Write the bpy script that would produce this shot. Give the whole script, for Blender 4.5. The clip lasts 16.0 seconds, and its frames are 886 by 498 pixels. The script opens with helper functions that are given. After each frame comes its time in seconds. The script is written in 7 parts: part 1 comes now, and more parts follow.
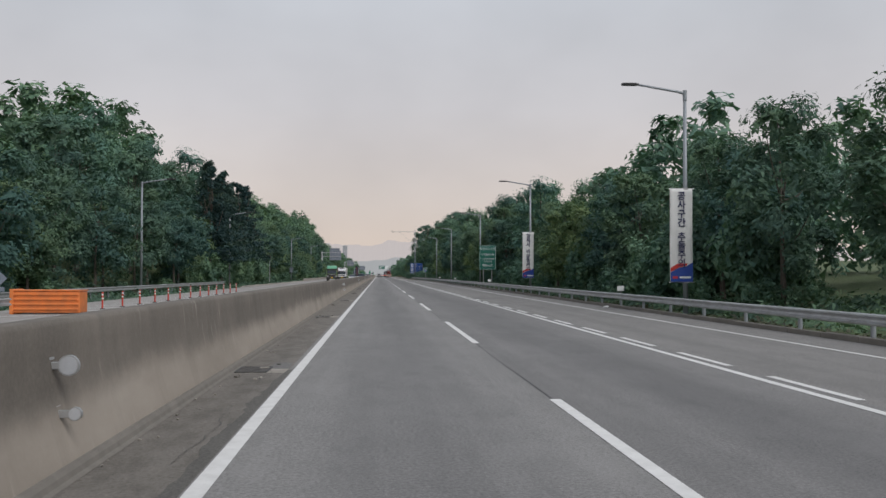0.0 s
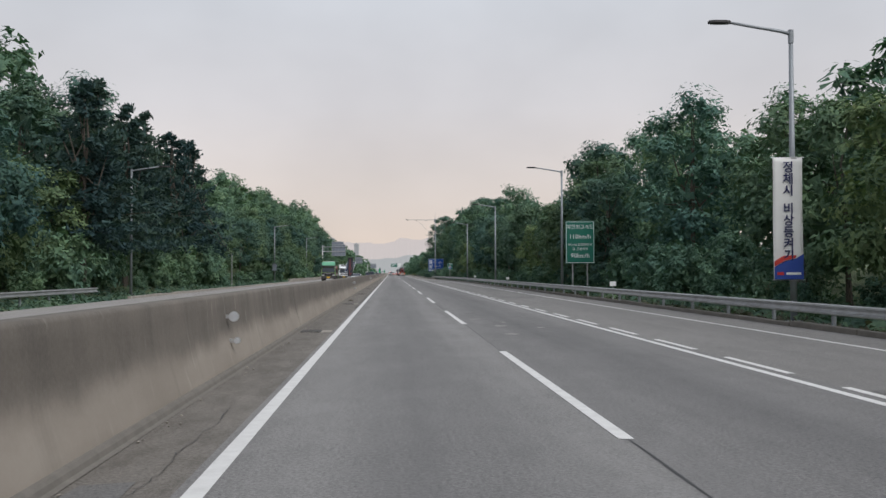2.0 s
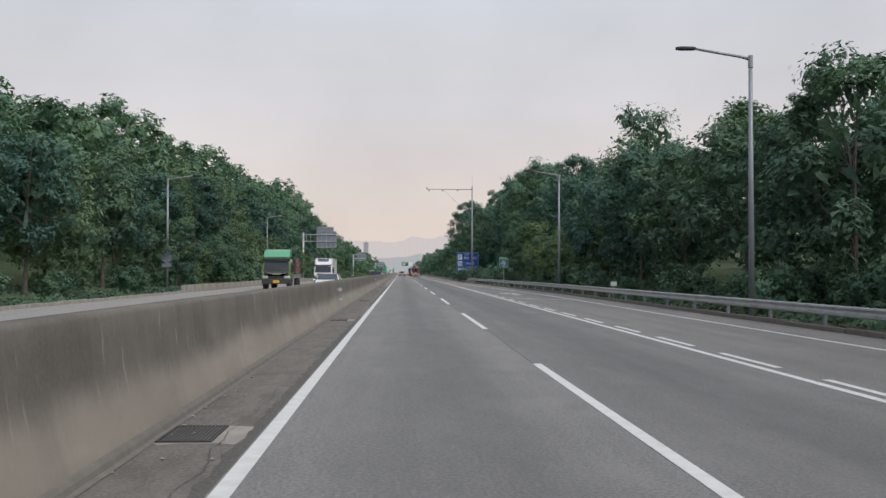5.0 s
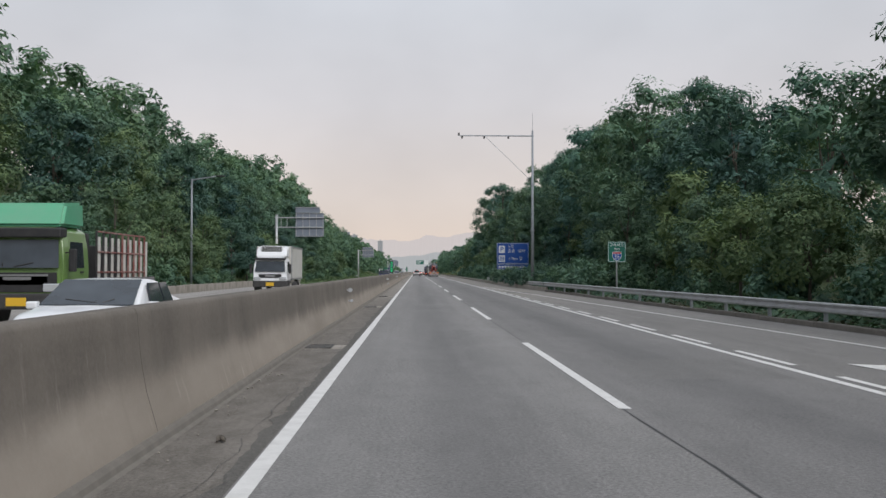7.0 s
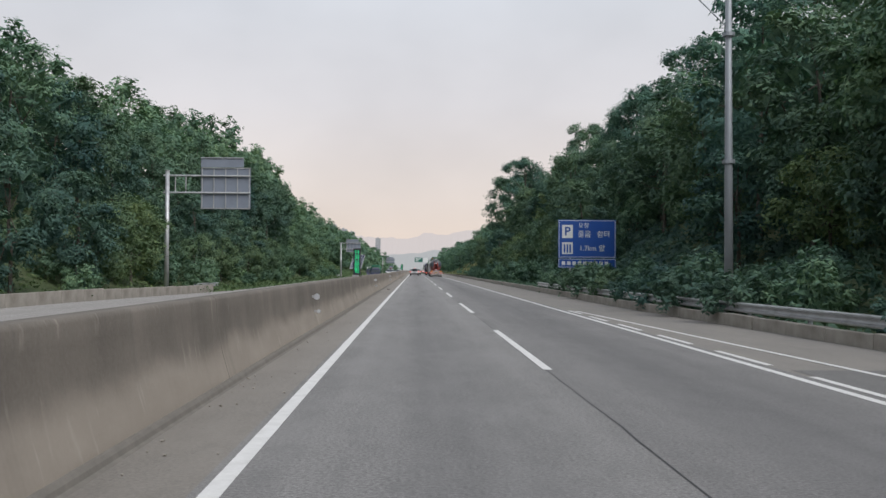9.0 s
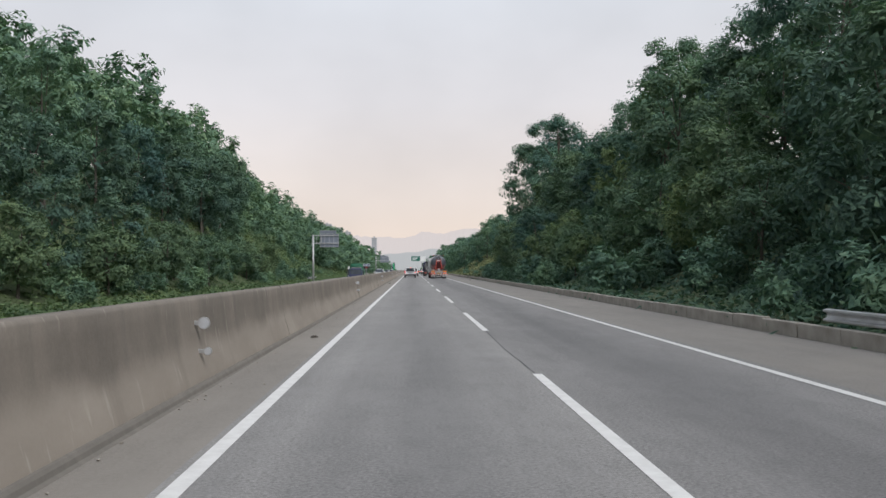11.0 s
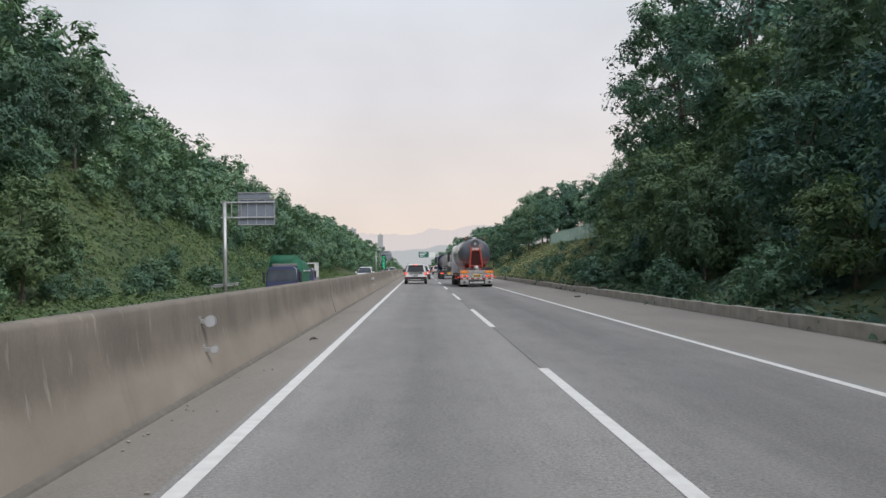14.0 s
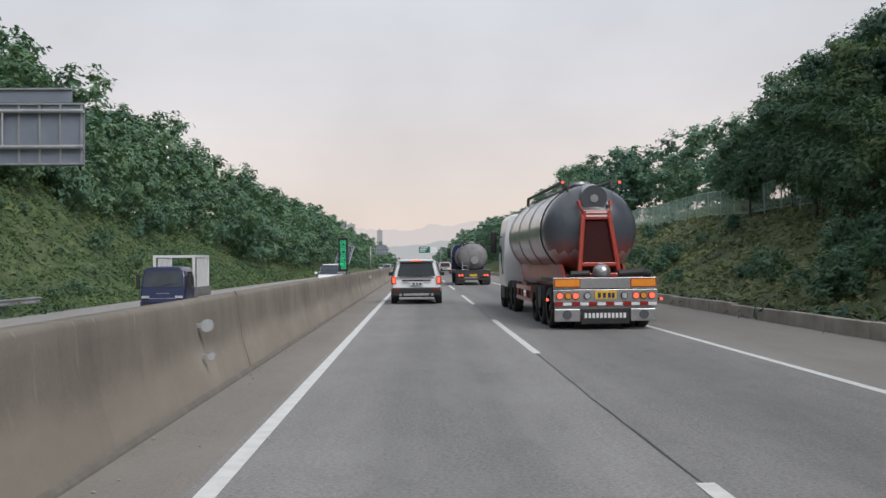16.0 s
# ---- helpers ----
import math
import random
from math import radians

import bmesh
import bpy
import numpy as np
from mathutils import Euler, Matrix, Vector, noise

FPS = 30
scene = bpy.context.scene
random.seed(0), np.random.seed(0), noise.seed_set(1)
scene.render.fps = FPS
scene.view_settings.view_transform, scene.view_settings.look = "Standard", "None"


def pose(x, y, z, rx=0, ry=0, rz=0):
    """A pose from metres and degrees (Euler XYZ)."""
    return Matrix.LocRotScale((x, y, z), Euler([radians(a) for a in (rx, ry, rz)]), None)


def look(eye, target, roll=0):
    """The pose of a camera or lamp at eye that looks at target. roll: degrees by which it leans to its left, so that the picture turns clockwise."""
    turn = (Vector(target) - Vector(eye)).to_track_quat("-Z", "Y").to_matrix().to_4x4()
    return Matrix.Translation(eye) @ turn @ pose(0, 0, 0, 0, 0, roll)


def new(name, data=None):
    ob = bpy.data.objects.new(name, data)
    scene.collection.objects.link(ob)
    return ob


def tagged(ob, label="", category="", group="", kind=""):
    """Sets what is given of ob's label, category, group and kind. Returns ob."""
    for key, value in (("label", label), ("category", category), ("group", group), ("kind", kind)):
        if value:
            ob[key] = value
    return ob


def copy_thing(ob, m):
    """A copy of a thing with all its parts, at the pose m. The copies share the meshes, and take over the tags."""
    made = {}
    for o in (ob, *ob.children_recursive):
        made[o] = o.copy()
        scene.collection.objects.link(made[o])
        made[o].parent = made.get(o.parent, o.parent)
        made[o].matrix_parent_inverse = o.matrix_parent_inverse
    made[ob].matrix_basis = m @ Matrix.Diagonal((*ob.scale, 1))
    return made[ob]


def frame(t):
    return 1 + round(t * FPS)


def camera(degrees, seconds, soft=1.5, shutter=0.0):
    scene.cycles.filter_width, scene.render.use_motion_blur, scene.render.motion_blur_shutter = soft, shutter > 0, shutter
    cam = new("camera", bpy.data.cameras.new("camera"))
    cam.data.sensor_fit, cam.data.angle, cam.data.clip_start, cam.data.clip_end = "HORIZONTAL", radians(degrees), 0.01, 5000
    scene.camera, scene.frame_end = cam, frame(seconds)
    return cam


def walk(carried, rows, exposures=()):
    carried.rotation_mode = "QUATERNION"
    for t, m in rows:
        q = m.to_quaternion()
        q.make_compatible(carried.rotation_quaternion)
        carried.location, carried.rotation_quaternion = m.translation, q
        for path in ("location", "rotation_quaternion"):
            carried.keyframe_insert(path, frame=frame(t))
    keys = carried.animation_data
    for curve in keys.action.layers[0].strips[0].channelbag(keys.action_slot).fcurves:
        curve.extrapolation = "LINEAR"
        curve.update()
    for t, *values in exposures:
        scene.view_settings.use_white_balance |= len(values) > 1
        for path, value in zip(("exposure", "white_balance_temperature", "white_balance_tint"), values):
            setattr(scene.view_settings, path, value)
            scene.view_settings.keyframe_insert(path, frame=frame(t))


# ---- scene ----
cam = camera(49.51, 16.0)
PATH = [
    (0, pose(1.334, -2.282, 1.608, 91.493, -0.150, -3.819)),
    (0.5, pose(1.292, 10.905, 1.602, 91.419, -0.093, -3.797)),
    (1, pose(1.373, 23.878, 1.597, 91.429, 0.052, -3.442)),
    (1.5, pose(1.374, 37.961, 1.585, 91.351, 0.134, -3.360)),
    (2, pose(1.396, 51.045, 1.576, 91.372, 0.176, -3.097)),
    (2.5, pose(1.358, 65.471, 1.571, 91.382, -0.003, -3.207)),
    (3, pose(1.368, 79.317, 1.564, 91.437, -0.022, -3.007)),
    (3.5, pose(1.347, 92.214, 1.582, 91.416, -0.080, -2.947)),
    (4, pose(1.293, 106.272, 1.589, 91.408, -0.089, -2.856)),
    (4.5, pose(1.272, 120.230, 1.587, 91.429, -0.093, -2.560)),
    (5.25, pose(1.272, 140.642, 1.577, 91.279, -0.112, -2.479)),
    (6, pose(1.268, 161.140, 1.566, 91.147, -0.123, -2.322)),
    (6.5, pose(1.238, 175.270, 1.562, 91.221, -0.135, -1.801)),
    (7, pose(1.230, 189.138, 1.563, 91.296, -0.100, -1.599)),
    (7.5, pose(1.165, 203.512, 1.573, 91.271, -0.164, -1.606)),
    (8, pose(1.204, 217.329, 1.586, 91.253, -0.384, -1.744)),
    (8.5, pose(1.352, 230.355, 1.598, 91.286, -0.400, -1.501)),
    (9, pose(1.443, 244.533, 1.617, 91.192, -0.318, -1.688)),
    (9.5, pose(1.520, 258.263, 1.621, 91.256, -0.075, -1.825)),
    (10.25, pose(1.634, 276.935, 1.610, 91.219, 0.174, -1.861)),
    (11, pose(1.727, 295.537, 1.602, 91.148, 0.315, -1.848)),
    (11.5, pose(1.742, 309.126, 1.604, 91.108, 0.375, -1.834)),
    (12, pose(1.639, 324.379, 1.618, 91.026, 0.437, -1.914)),
    (12.5, pose(1.659, 337.362, 1.618, 90.894, 0.505, -1.987)),
    (13, pose(1.765, 349.466, 1.599, 90.988, 0.625, -1.522)),
    (13.5, pose(1.801, 362.349, 1.587, 91.005, 0.694, -1.402)),
    (14, pose(1.735, 375.329, 1.587, 91.003, 0.700, -1.404)),
    (14.5, pose(1.690, 387.076, 1.589, 90.925, 0.650, -1.563)),
    (15, pose(1.569, 399.434, 1.604, 90.911, 0.662, -1.554)),
    (15.5, pose(1.556, 410.957, 1.625, 90.944, 0.644, -1.354)),
    (16, pose(1.522, 422.982, 1.639, 90.778, 0.498, -1.413)),
]
walk(cam, PATH, exposures=[(0.0, -0.08), (2.0, 0.08), (3.5, 0.14), (6.5, 0.08), (8.0, 0.14), (9.0, 0.20), (11.5, 0.28), (14.5, 0.27), (16.0, 0.20)])

# ---- light ----
world = bpy.data.worlds.new("overcast_sky")
scene.world = world
world.use_nodes = True
wn, wl = world.node_tree.nodes, world.node_tree.links
wn.clear()
sky = wn.new("ShaderNodeTexSky")
sky.sky_type, sky.sun_disc = "NISHITA", False
sky.sun_elevation, sky.sun_rotation = radians(40), radians(158)
geo = wn.new("ShaderNodeTexCoord")
sep = wn.new("ShaderNodeSeparateXYZ")
wl.new(geo.outputs["Generated"], sep.inputs[0])
ramp = wn.new("ShaderNodeValToRGB")
e = ramp.color_ramp.elements
e[0].position, e[0].color = 0.0, (0.71, 0.60, 0.535, 1)
e[1].position, e[1].color = 1.0, (0.58, 0.635, 0.72, 1)
for at, col in ((0.03, (0.73, 0.615, 0.55, 1)), (0.09, (0.73, 0.65, 0.615, 1)), (0.17, (0.68, 0.655, 0.67, 1)), (0.30, (0.62, 0.65, 0.70, 1))):
    k = e.new(at)
    k.color = col
wl.new(sep.outputs["Z"], ramp.inputs[0])
# soft cloud streaks
mp = wn.new("ShaderNodeMapping")
mp.inputs["Scale"].default_value = (2.2, 1.6, 3.6)
wl.new(geo.outputs["Generated"], mp.inputs[0])
cl = wn.new("ShaderNodeTexNoise")
cl.inputs["Scale"].default_value, cl.inputs["Detail"].default_value = 1.6, 4.0
wl.new(mp.outputs[0], cl.inputs[0])
cr = wn.new("ShaderNodeMapRange")
cr.inputs[1].default_value, cr.inputs[2].default_value = 0.3, 0.7
cr.inputs[3].default_value, cr.inputs[4].default_value = 0.92, 1.10
wl.new(cl.outputs[0], cr.inputs[0])
mul = wn.new("ShaderNodeVectorMath")
mul.operation = "SCALE"
wl.new(ramp.outputs[0], mul.inputs[0])
wl.new(cr.outputs[0], mul.inputs["Scale"])
sks = wn.new("ShaderNodeVectorMath")
sks.operation = "SCALE"
sks.inputs["Scale"].default_value = 0.06
wl.new(sky.outputs[0], sks.inputs[0])
mixs = wn.new("ShaderNodeMix")
mixs.data_type = "RGBA"
mixs.inputs["Factor"].default_value = 0.88
wl.new(sks.outputs[0], mixs.inputs["A"])
wl.new(mul.outputs[0], mixs.inputs["B"])
bg = wn.new("ShaderNodeBackground")
bg.inputs["Strength"].default_value = 1.0
wl.new(mixs.outputs["Result"], bg.inputs[0])
wo = wn.new("ShaderNodeOutputWorld")
wl.new(bg.outputs[0], wo.inputs[0])

sun = new("sun", bpy.data.lights.new("sun", "SUN"))
sun.data.energy, sun.data.angle, sun.data.color = 1.9, radians(35), (1.0, 0.98, 0.97)
sun.matrix_world = look((50, -70, 84), (0, 0, 0))


# ---- materials ----
def nodes(name, rough=0.7, metal=0.0):
    m = bpy.data.materials.new(name)
    m.use_nodes = True
    n, l = m.node_tree.nodes, m.node_tree.links
    b = n["Principled BSDF"]
    b.inputs["Roughness"].default_value, b.inputs["Metallic"].default_value = rough, metal
    return m, n, l, b


def noise_node(n, l, vec, scale, detail=4.0, rough=0.55):
    t = n.new("ShaderNodeTexNoise")
    t.inputs["Scale"].default_value, t.inputs["Detail"].default_value = scale, detail
    t.inputs["Roughness"].default_value = rough
    if vec is not None:
        l.new(vec, t.inputs["Vector"])
    return t.outputs[0]


def ramp_node(n, l, fac, stops):
    r = n.new("ShaderNodeValToRGB")
    el = r.color_ramp.elements
    el[0].position, el[0].color = stops[0][0], (*stops[0][1], 1)
    el[1].position, el[1].color = stops[-1][0], (*stops[-1][1], 1)
    for p, c in stops[1:-1]:
        k = el.new(p)
        k.color = (*c, 1)
    l.new(fac, r.inputs[0])
    return r.outputs[0]


def mix_node(n, l, fac, a, b, mode="MIX"):
    m = n.new("ShaderNodeMix")
    m.data_type, m.blend_type = "RGBA", mode
    for sock, v in (("Factor", fac), ("A", a), ("B", b)):
        if isinstance(v, (int, float)):
            m.inputs[sock].default_value = v
        elif isinstance(v, tuple):
            m.inputs[sock].default_value = (*v, 1)
        else:
            l.new(v, m.inputs[sock])
    return m.outputs["Result"]


def place(n, l, scale=(1, 1, 1), coord="Object"):
    t = n.new("ShaderNodeTexCoord")
    m = n.new("ShaderNodeMapping")
    m.inputs["Scale"].default_value = scale
    l.new(t.outputs[coord], m.inputs[0])
    return m.outputs[0]


def bump(n, l, b, height, strength=0.3, dist=0.02):
    k = n.new("ShaderNodeBump")
    k.inputs["Strength"].default_value, k.inputs["Distance"].default_value = strength, dist
    l.new(height, k.inputs["Height"])
    l.new(k.outputs[0], b.inputs["Normal"])


def worn(name, base, dirt, rough=0.6, metal=0.0, scale=3.0, amount=0.35, grain=60.0, spec=None, relief=0.1):
    """Paint, metal or plastic with stains at a large scale and grain at a small one."""
    m, n, l, b = nodes(name, rough, metal)
    v = place(n, l)
    big = noise_node(n, l, v, scale, 5)
    f = ramp_node(n, l, big, [(0.40, (0, 0, 0)), (0.72, (amount,) * 3)])
    col = mix_node(n, l, f, base, dirt)
    fine = noise_node(n, l, v, grain, 2)
    col = mix_node(n, l, ramp_node(n, l, fine, [(0.3, (0, 0, 0)), (0.7, (0.12,) * 3)]), col, dirt)
    l.new(col, b.inputs["Base Color"])
    if relief:
        bump(n, l, b, fine, relief, 0.003)
    if spec is not None:
        b.inputs["Specular IOR Level"].default_value = spec
    return m


def along(n, l, vec, ya, yb):
    """0 before ya, 1 beyond yb along the road."""
    sep_ = n.new("ShaderNodeSeparateXYZ")
    l.new(vec, sep_.inputs[0])
    r = n.new("ShaderNodeMapRange")
    r.interpolation_type = "SMOOTHSTEP"
    r.inputs[1].default_value, r.inputs[2].default_value = ya, yb
    l.new(sep_.outputs["Y"], r.inputs[0])
    return r.outputs[0]


def asphalt(name, dark, light, patch, bands=0.0, dusty=False):
    """Stone grain, long traffic stains, and (bands) the oily middle of each lane."""
    m, n, l, b = nodes(name, 0.88)
    v = place(n, l)
    fine = noise_node(n, l, v, 26, 6, 0.82)
    col = ramp_node(n, l, fine, [(0.36, tuple(c * 0.72 for c in dark)), (0.50, tuple((a + c) / 2 for a, c in zip(dark, light))), (0.64, tuple(c * 1.12 for c in light))])
    # pale stones in the wearing course
    vor = n.new("ShaderNodeTexVoronoi")
    vor.inputs["Scale"].default_value = 42
    l.new(v, vor.inputs["Vector"])
    col = mix_node(n, l, ramp_node(n, l, vor.outputs["Distance"], [(0.10, (0.45,) * 3), (0.26, (0, 0, 0))]), col, tuple(c * 1.75 for c in light))
    long_ = noise_node(n, l, place(n, l, (1.4, 0.03, 1)), 1.0, 4)
    col = mix_node(n, l, ramp_node(n, l, long_, [(0.35, (0, 0, 0)), (0.75, (0.55,) * 3)]), col, patch)
    mid = noise_node(n, l, place(n, l, (0.7, 0.25, 1)), 1.0, 7, 0.7)
    col = mix_node(n, l, ramp_node(n, l, mid, [(0.45, (0, 0, 0)), (0.68, (0.4,) * 3)]), col, light)
    # uneven laying: blotches a hand to a metre wide
    blot = noise_node(n, l, place(n, l, (2.6, 1.1, 1)), 1.0, 5, 0.7)
    col = mix_node(n, l, ramp_node(n, l, blot, [(0.50, (0, 0, 0)), (0.72, (0.32,) * 3)]), col, patch)
    if bands:
        sx = n.new("ShaderNodeSeparateXYZ")
        l.new(v, sx.inputs[0])
        w1 = n.new("ShaderNodeMath")
        w1.operation = "PINGPONG"
        w1.inputs[1].default_value = 1.8
        l.new(sx.outputs["X"], w1.inputs[0])
        w0 = n.new("ShaderNodeMath")
        w0.operation = "MULTIPLY"
        w0.inputs[1].default_value = 0.5
        l.new(w1.outputs[0], w0.inputs[0])
        w2 = n.new("ShaderNodeMath")
        w2.operation = "MULTIPLY_ADD"
        w2.inputs[1].default_value = 0.34
        l.new(noise_node(n, l, place(n, l, (0.5, 0.06, 1)), 1.0, 3), w2.inputs[0])
        l.new(w0.outputs[0], w2.inputs[2])
        col = mix_node(n, l, ramp_node(n, l, w2.outputs[0], [(0.45, (0, 0, 0)), (1.0, (bands,) * 3)]), col, mix_node(n, l, 1.0, col, (0.72, 0.725, 0.735), "MULTIPLY"))
        # the outer lane was laid separately, of a darker stone
        lane = n.new("ShaderNodeMapRange")
        lane.inputs[1].default_value, lane.inputs[2].default_value = 3.54, 3.62
        l.new(sx.outputs["X"], lane.inputs[0])
        col = mix_node(n, l, lane.outputs[0], col, mix_node(n, l, 1.0, col, (0.86, 0.86, 0.865), "MULTIPLY"))
        # the surfacing is paler further on
        col = mix_node(n, l, along(n, l, v, 235, 345), col, mix_node(n, l, 1.0, col, (1.2, 1.2, 1.2), "MULTIPLY"))
    if dusty:
        # road dust lies thicker further on
        dust = mix_node(n, l, ramp_node(n, l, mid, [(0.35, (0.35,) * 3), (0.65, (0.75,) * 3)]), col, (0.262, 0.237, 0.208))
        grimy = col if dusty == "hard" else mix_node(n, l, 1.0, col, mix_node(n, l, ramp_node(n, l, blot, [(0.4, (0, 0, 0)), (0.6, (1, 1, 1))]), (0.87, 0.855, 0.83), (0.68, 0.66, 0.63)), "MULTIPLY")
        col = mix_node(n, l, along(n, l, v, 222, 268), grimy, dust)
    l.new(col, b.inputs["Base Color"])
    bump(n, l, b, fine, 0.6, 0.012)
    return m


M = {}
M["asphalt"] = asphalt("asphalt", (0.150, 0.144, 0.139), (0.280, 0.270, 0.261), (0.122, 0.119, 0.117), 0.75)
M["asphalt_shoulder"] = asphalt("shoulder_asphalt", (0.148, 0.136, 0.123), (0.268, 0.247, 0.223), (0.125, 0.116, 0.105), dusty=True)
M["asphalt_hard"] = asphalt("hard_shoulder_asphalt", (0.140, 0.133, 0.127), (0.252, 0.240, 0.229), (0.118, 0.113, 0.108), dusty="hard")
M["asphalt_far"] = asphalt("far_asphalt", (0.24, 0.225, 0.21), (0.36, 0.34, 0.32), (0.22, 0.208, 0.195))
M["patch"] = asphalt("patch_asphalt", (0.11, 0.106, 0.102), (0.21, 0.203, 0.196), (0.10, 0.097, 0.094))
M["crumbled"] = asphalt("crumbled_asphalt", (0.058, 0.054, 0.049), (0.150, 0.140, 0.126), (0.050, 0.047, 0.043))
M["tar"] = worn("crack_tar", (0.022, 0.022, 0.022), (0.05, 0.05, 0.048), 0.6, scale=2)
M["paint"] = worn("road_paint", (0.70, 0.69, 0.67), (0.36, 0.345, 0.325), 0.65, scale=4.5, amount=0.35, grain=45)


def barrier_concrete(name, film_full, film_dark):
    m, n, l, b = nodes(name, 0.9)
    v = place(n, l)
    # bare dusty concrete in broad soft blotches
    big = noise_node(n, l, place(n, l, (1, 0.35, 0.8)), 1.0, 6, 0.6)
    col = ramp_node(n, l, big, [(0.3, (0.250, 0.216, 0.180)), (0.55, (0.306, 0.266, 0.224)), (0.75, (0.365, 0.322, 0.274))])
    # film of soot and algae over the upper part, its lower edge ragged
    sx = n.new("ShaderNodeSeparateXYZ")
    l.new(v, sx.inputs[0])
    wob = n.new("ShaderNodeMath")
    wob.operation = "MULTIPLY_ADD"
    wob.inputs[1].default_value = 0.55
    l.new(noise_node(n, l, place(n, l, (1, 0.5, 0.35)), 1.0, 6, 0.65), wob.inputs[0])
    l.new(sx.outputs["Z"], wob.inputs[2])
    up = n.new("ShaderNodeMapRange")
    up.interpolation_type = "SMOOTHSTEP"
    up.inputs[1].default_value, up.inputs[2].default_value, up.inputs[4].default_value = 0.66, 1.02, film_full
    l.new(wob.outputs[0], up.inputs[0])
    film = ramp_node(n, l, noise_node(n, l, place(n, l, (1, 0.9, 0.5)), 1.0, 6, 0.62), [(0.32, tuple(c * 0.74 for c in film_dark)), (0.52, film_dark), (0.72, tuple(c * 1.32 for c in film_dark))])
    # the film's colour is paler further along the road
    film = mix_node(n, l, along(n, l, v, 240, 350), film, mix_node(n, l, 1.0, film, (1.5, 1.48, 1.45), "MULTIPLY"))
    col = mix_node(n, l, up.outputs[0], col, film)
    # a few broad dark runs, and pale drips that gather in places
    st = noise_node(n, l, place(n, l, (0, 0.85, 0.06)), 1.0, 5, 0.62)
    col = mix_node(n, l, ramp_node(n, l, st, [(0.56, (0, 0, 0)), (0.72, (0.32,) * 3)]), col, (0.082, 0.075, 0.066))
    # narrow sooty runs from the top edge
    run = noise_node(n, l, place(n, l, (0, 2.2, 0.12)), 1.0, 3, 0.5)
    top_ = n.new("ShaderNodeMapRange")
    top_.inputs[1].default_value, top_.inputs[2].default_value = 0.45, 1.1
    l.new(sx.outputs["Z"], top_.inputs[0])
    runs = mix_node(n, l, 1.0, ramp_node(n, l, run, [(0.60, (0, 0, 0)), (0.72, (0.5,) * 3)]), top_.outputs[0], "MULTIPLY")
    col = mix_node(n, l, runs, col, (0.075, 0.070, 0.063))
    where = noise_node(n, l, place(n, l, (1, 0.09, 1.1)), 1.0, 2)
    drip = noise_node(n, l, place(n, l, (0, 5.5, 1.1)), 1.0, 3, 0.6)
    spot = mix_node(n, l, 1.0, ramp_node(n, l, drip, [(0.60, (0, 0, 0)), (0.70, (0.55,) * 3)]), ramp_node(n, l, where, [(0.46, (0, 0, 0)), (0.60, (1, 1, 1))]), "MULTIPLY")
    col = mix_node(n, l, spot, col, (0.43, 0.39, 0.335))
    fine = noise_node(n, l, v, 22, 6, 0.75)
    col = mix_node(n, l, ramp_node(n, l, fine, [(0.40, (0, 0, 0)), (0.75, (0.14,) * 3)]), col, (0.40, 0.36, 0.31))
    l.new(col, b.inputs["Base Color"])
    bump(n, l, b, fine, 0.25, 0.012)
    return m


M["grit_edge"] = worn("gritty_edge", (0.150, 0.137, 0.120), (0.235, 0.214, 0.186), 0.95, scale=5.0, amount=0.5, grain=22, relief=0.5)
M["barrier"] = barrier_concrete("barrier_concrete", 0.95, (0.131, 0.114, 0.096))
M["kerb"] = worn("kerb_concrete", (0.36, 0.33, 0.29), (0.17, 0.15, 0.125), 0.9, scale=1.4, amount=0.7, grain=25, relief=0.3)
M["kerb_grimy"] = worn("grimy_kerb", (0.19, 0.172, 0.150), (0.09, 0.082, 0.070), 0.9, scale=1.1, amount=0.8, grain=25, relief=0.3)
M["galv"] = worn("galvanised_steel", (0.50, 0.51, 0.52), (0.27, 0.26, 0.25), 0.48, 0.75, scale=2.0, amount=0.5)
M["pole"] = worn("pole_paint", (0.29, 0.315, 0.34), (0.18, 0.185, 0.195), 0.5, 0.35, scale=1.2, amount=0.5)
M["black"] = worn("black_plastic", (0.018, 0.018, 0.02), (0.06, 0.058, 0.055), 0.55, scale=5)
M["dark_steel"] = worn("dark_steel", (0.05, 0.05, 0.052), (0.12, 0.11, 0.10), 0.6, 0.4, scale=4)
M["rubber"] = worn("tyre_rubber", (0.02, 0.02, 0.02), (0.07, 0.065, 0.06), 0.85, scale=6)
M["white_paint"] = worn("white_coat", (0.74, 0.75, 0.76), (0.5, 0.48, 0.45), 0.32, scale=1.5, amount=0.25, relief=0)
M["banner_white"] = worn("banner_cloth", (0.74, 0.74, 0.73), (0.56, 0.55, 0.53), 0.8, scale=1.5)
M["banner_blue"] = worn("banner_blue", (0.02, 0.06, 0.30), (0.05, 0.09, 0.3), 0.8)
M["banner_red"] = worn("banner_red", (0.55, 0.05, 0.04), (0.4, 0.06, 0.05), 0.8)
M["ink"] = worn("navy_ink", (0.02, 0.025, 0.09), (0.04, 0.045, 0.1), 0.8)
M["sign_green"] = worn("sign_green", (0.005, 0.130, 0.092), (0.03, 0.14, 0.11), 0.42, scale=1.0, amount=0.4, relief=0)
M["sign_blue"] = worn("sign_blue", (0.01, 0.075, 0.34), (0.03, 0.09, 0.3), 0.42, scale=1.0, amount=0.4, relief=0)
M["sign_white"] = worn("sign_white", (0.75, 0.77, 0.77), (0.6, 0.6, 0.6), 0.45, relief=0)
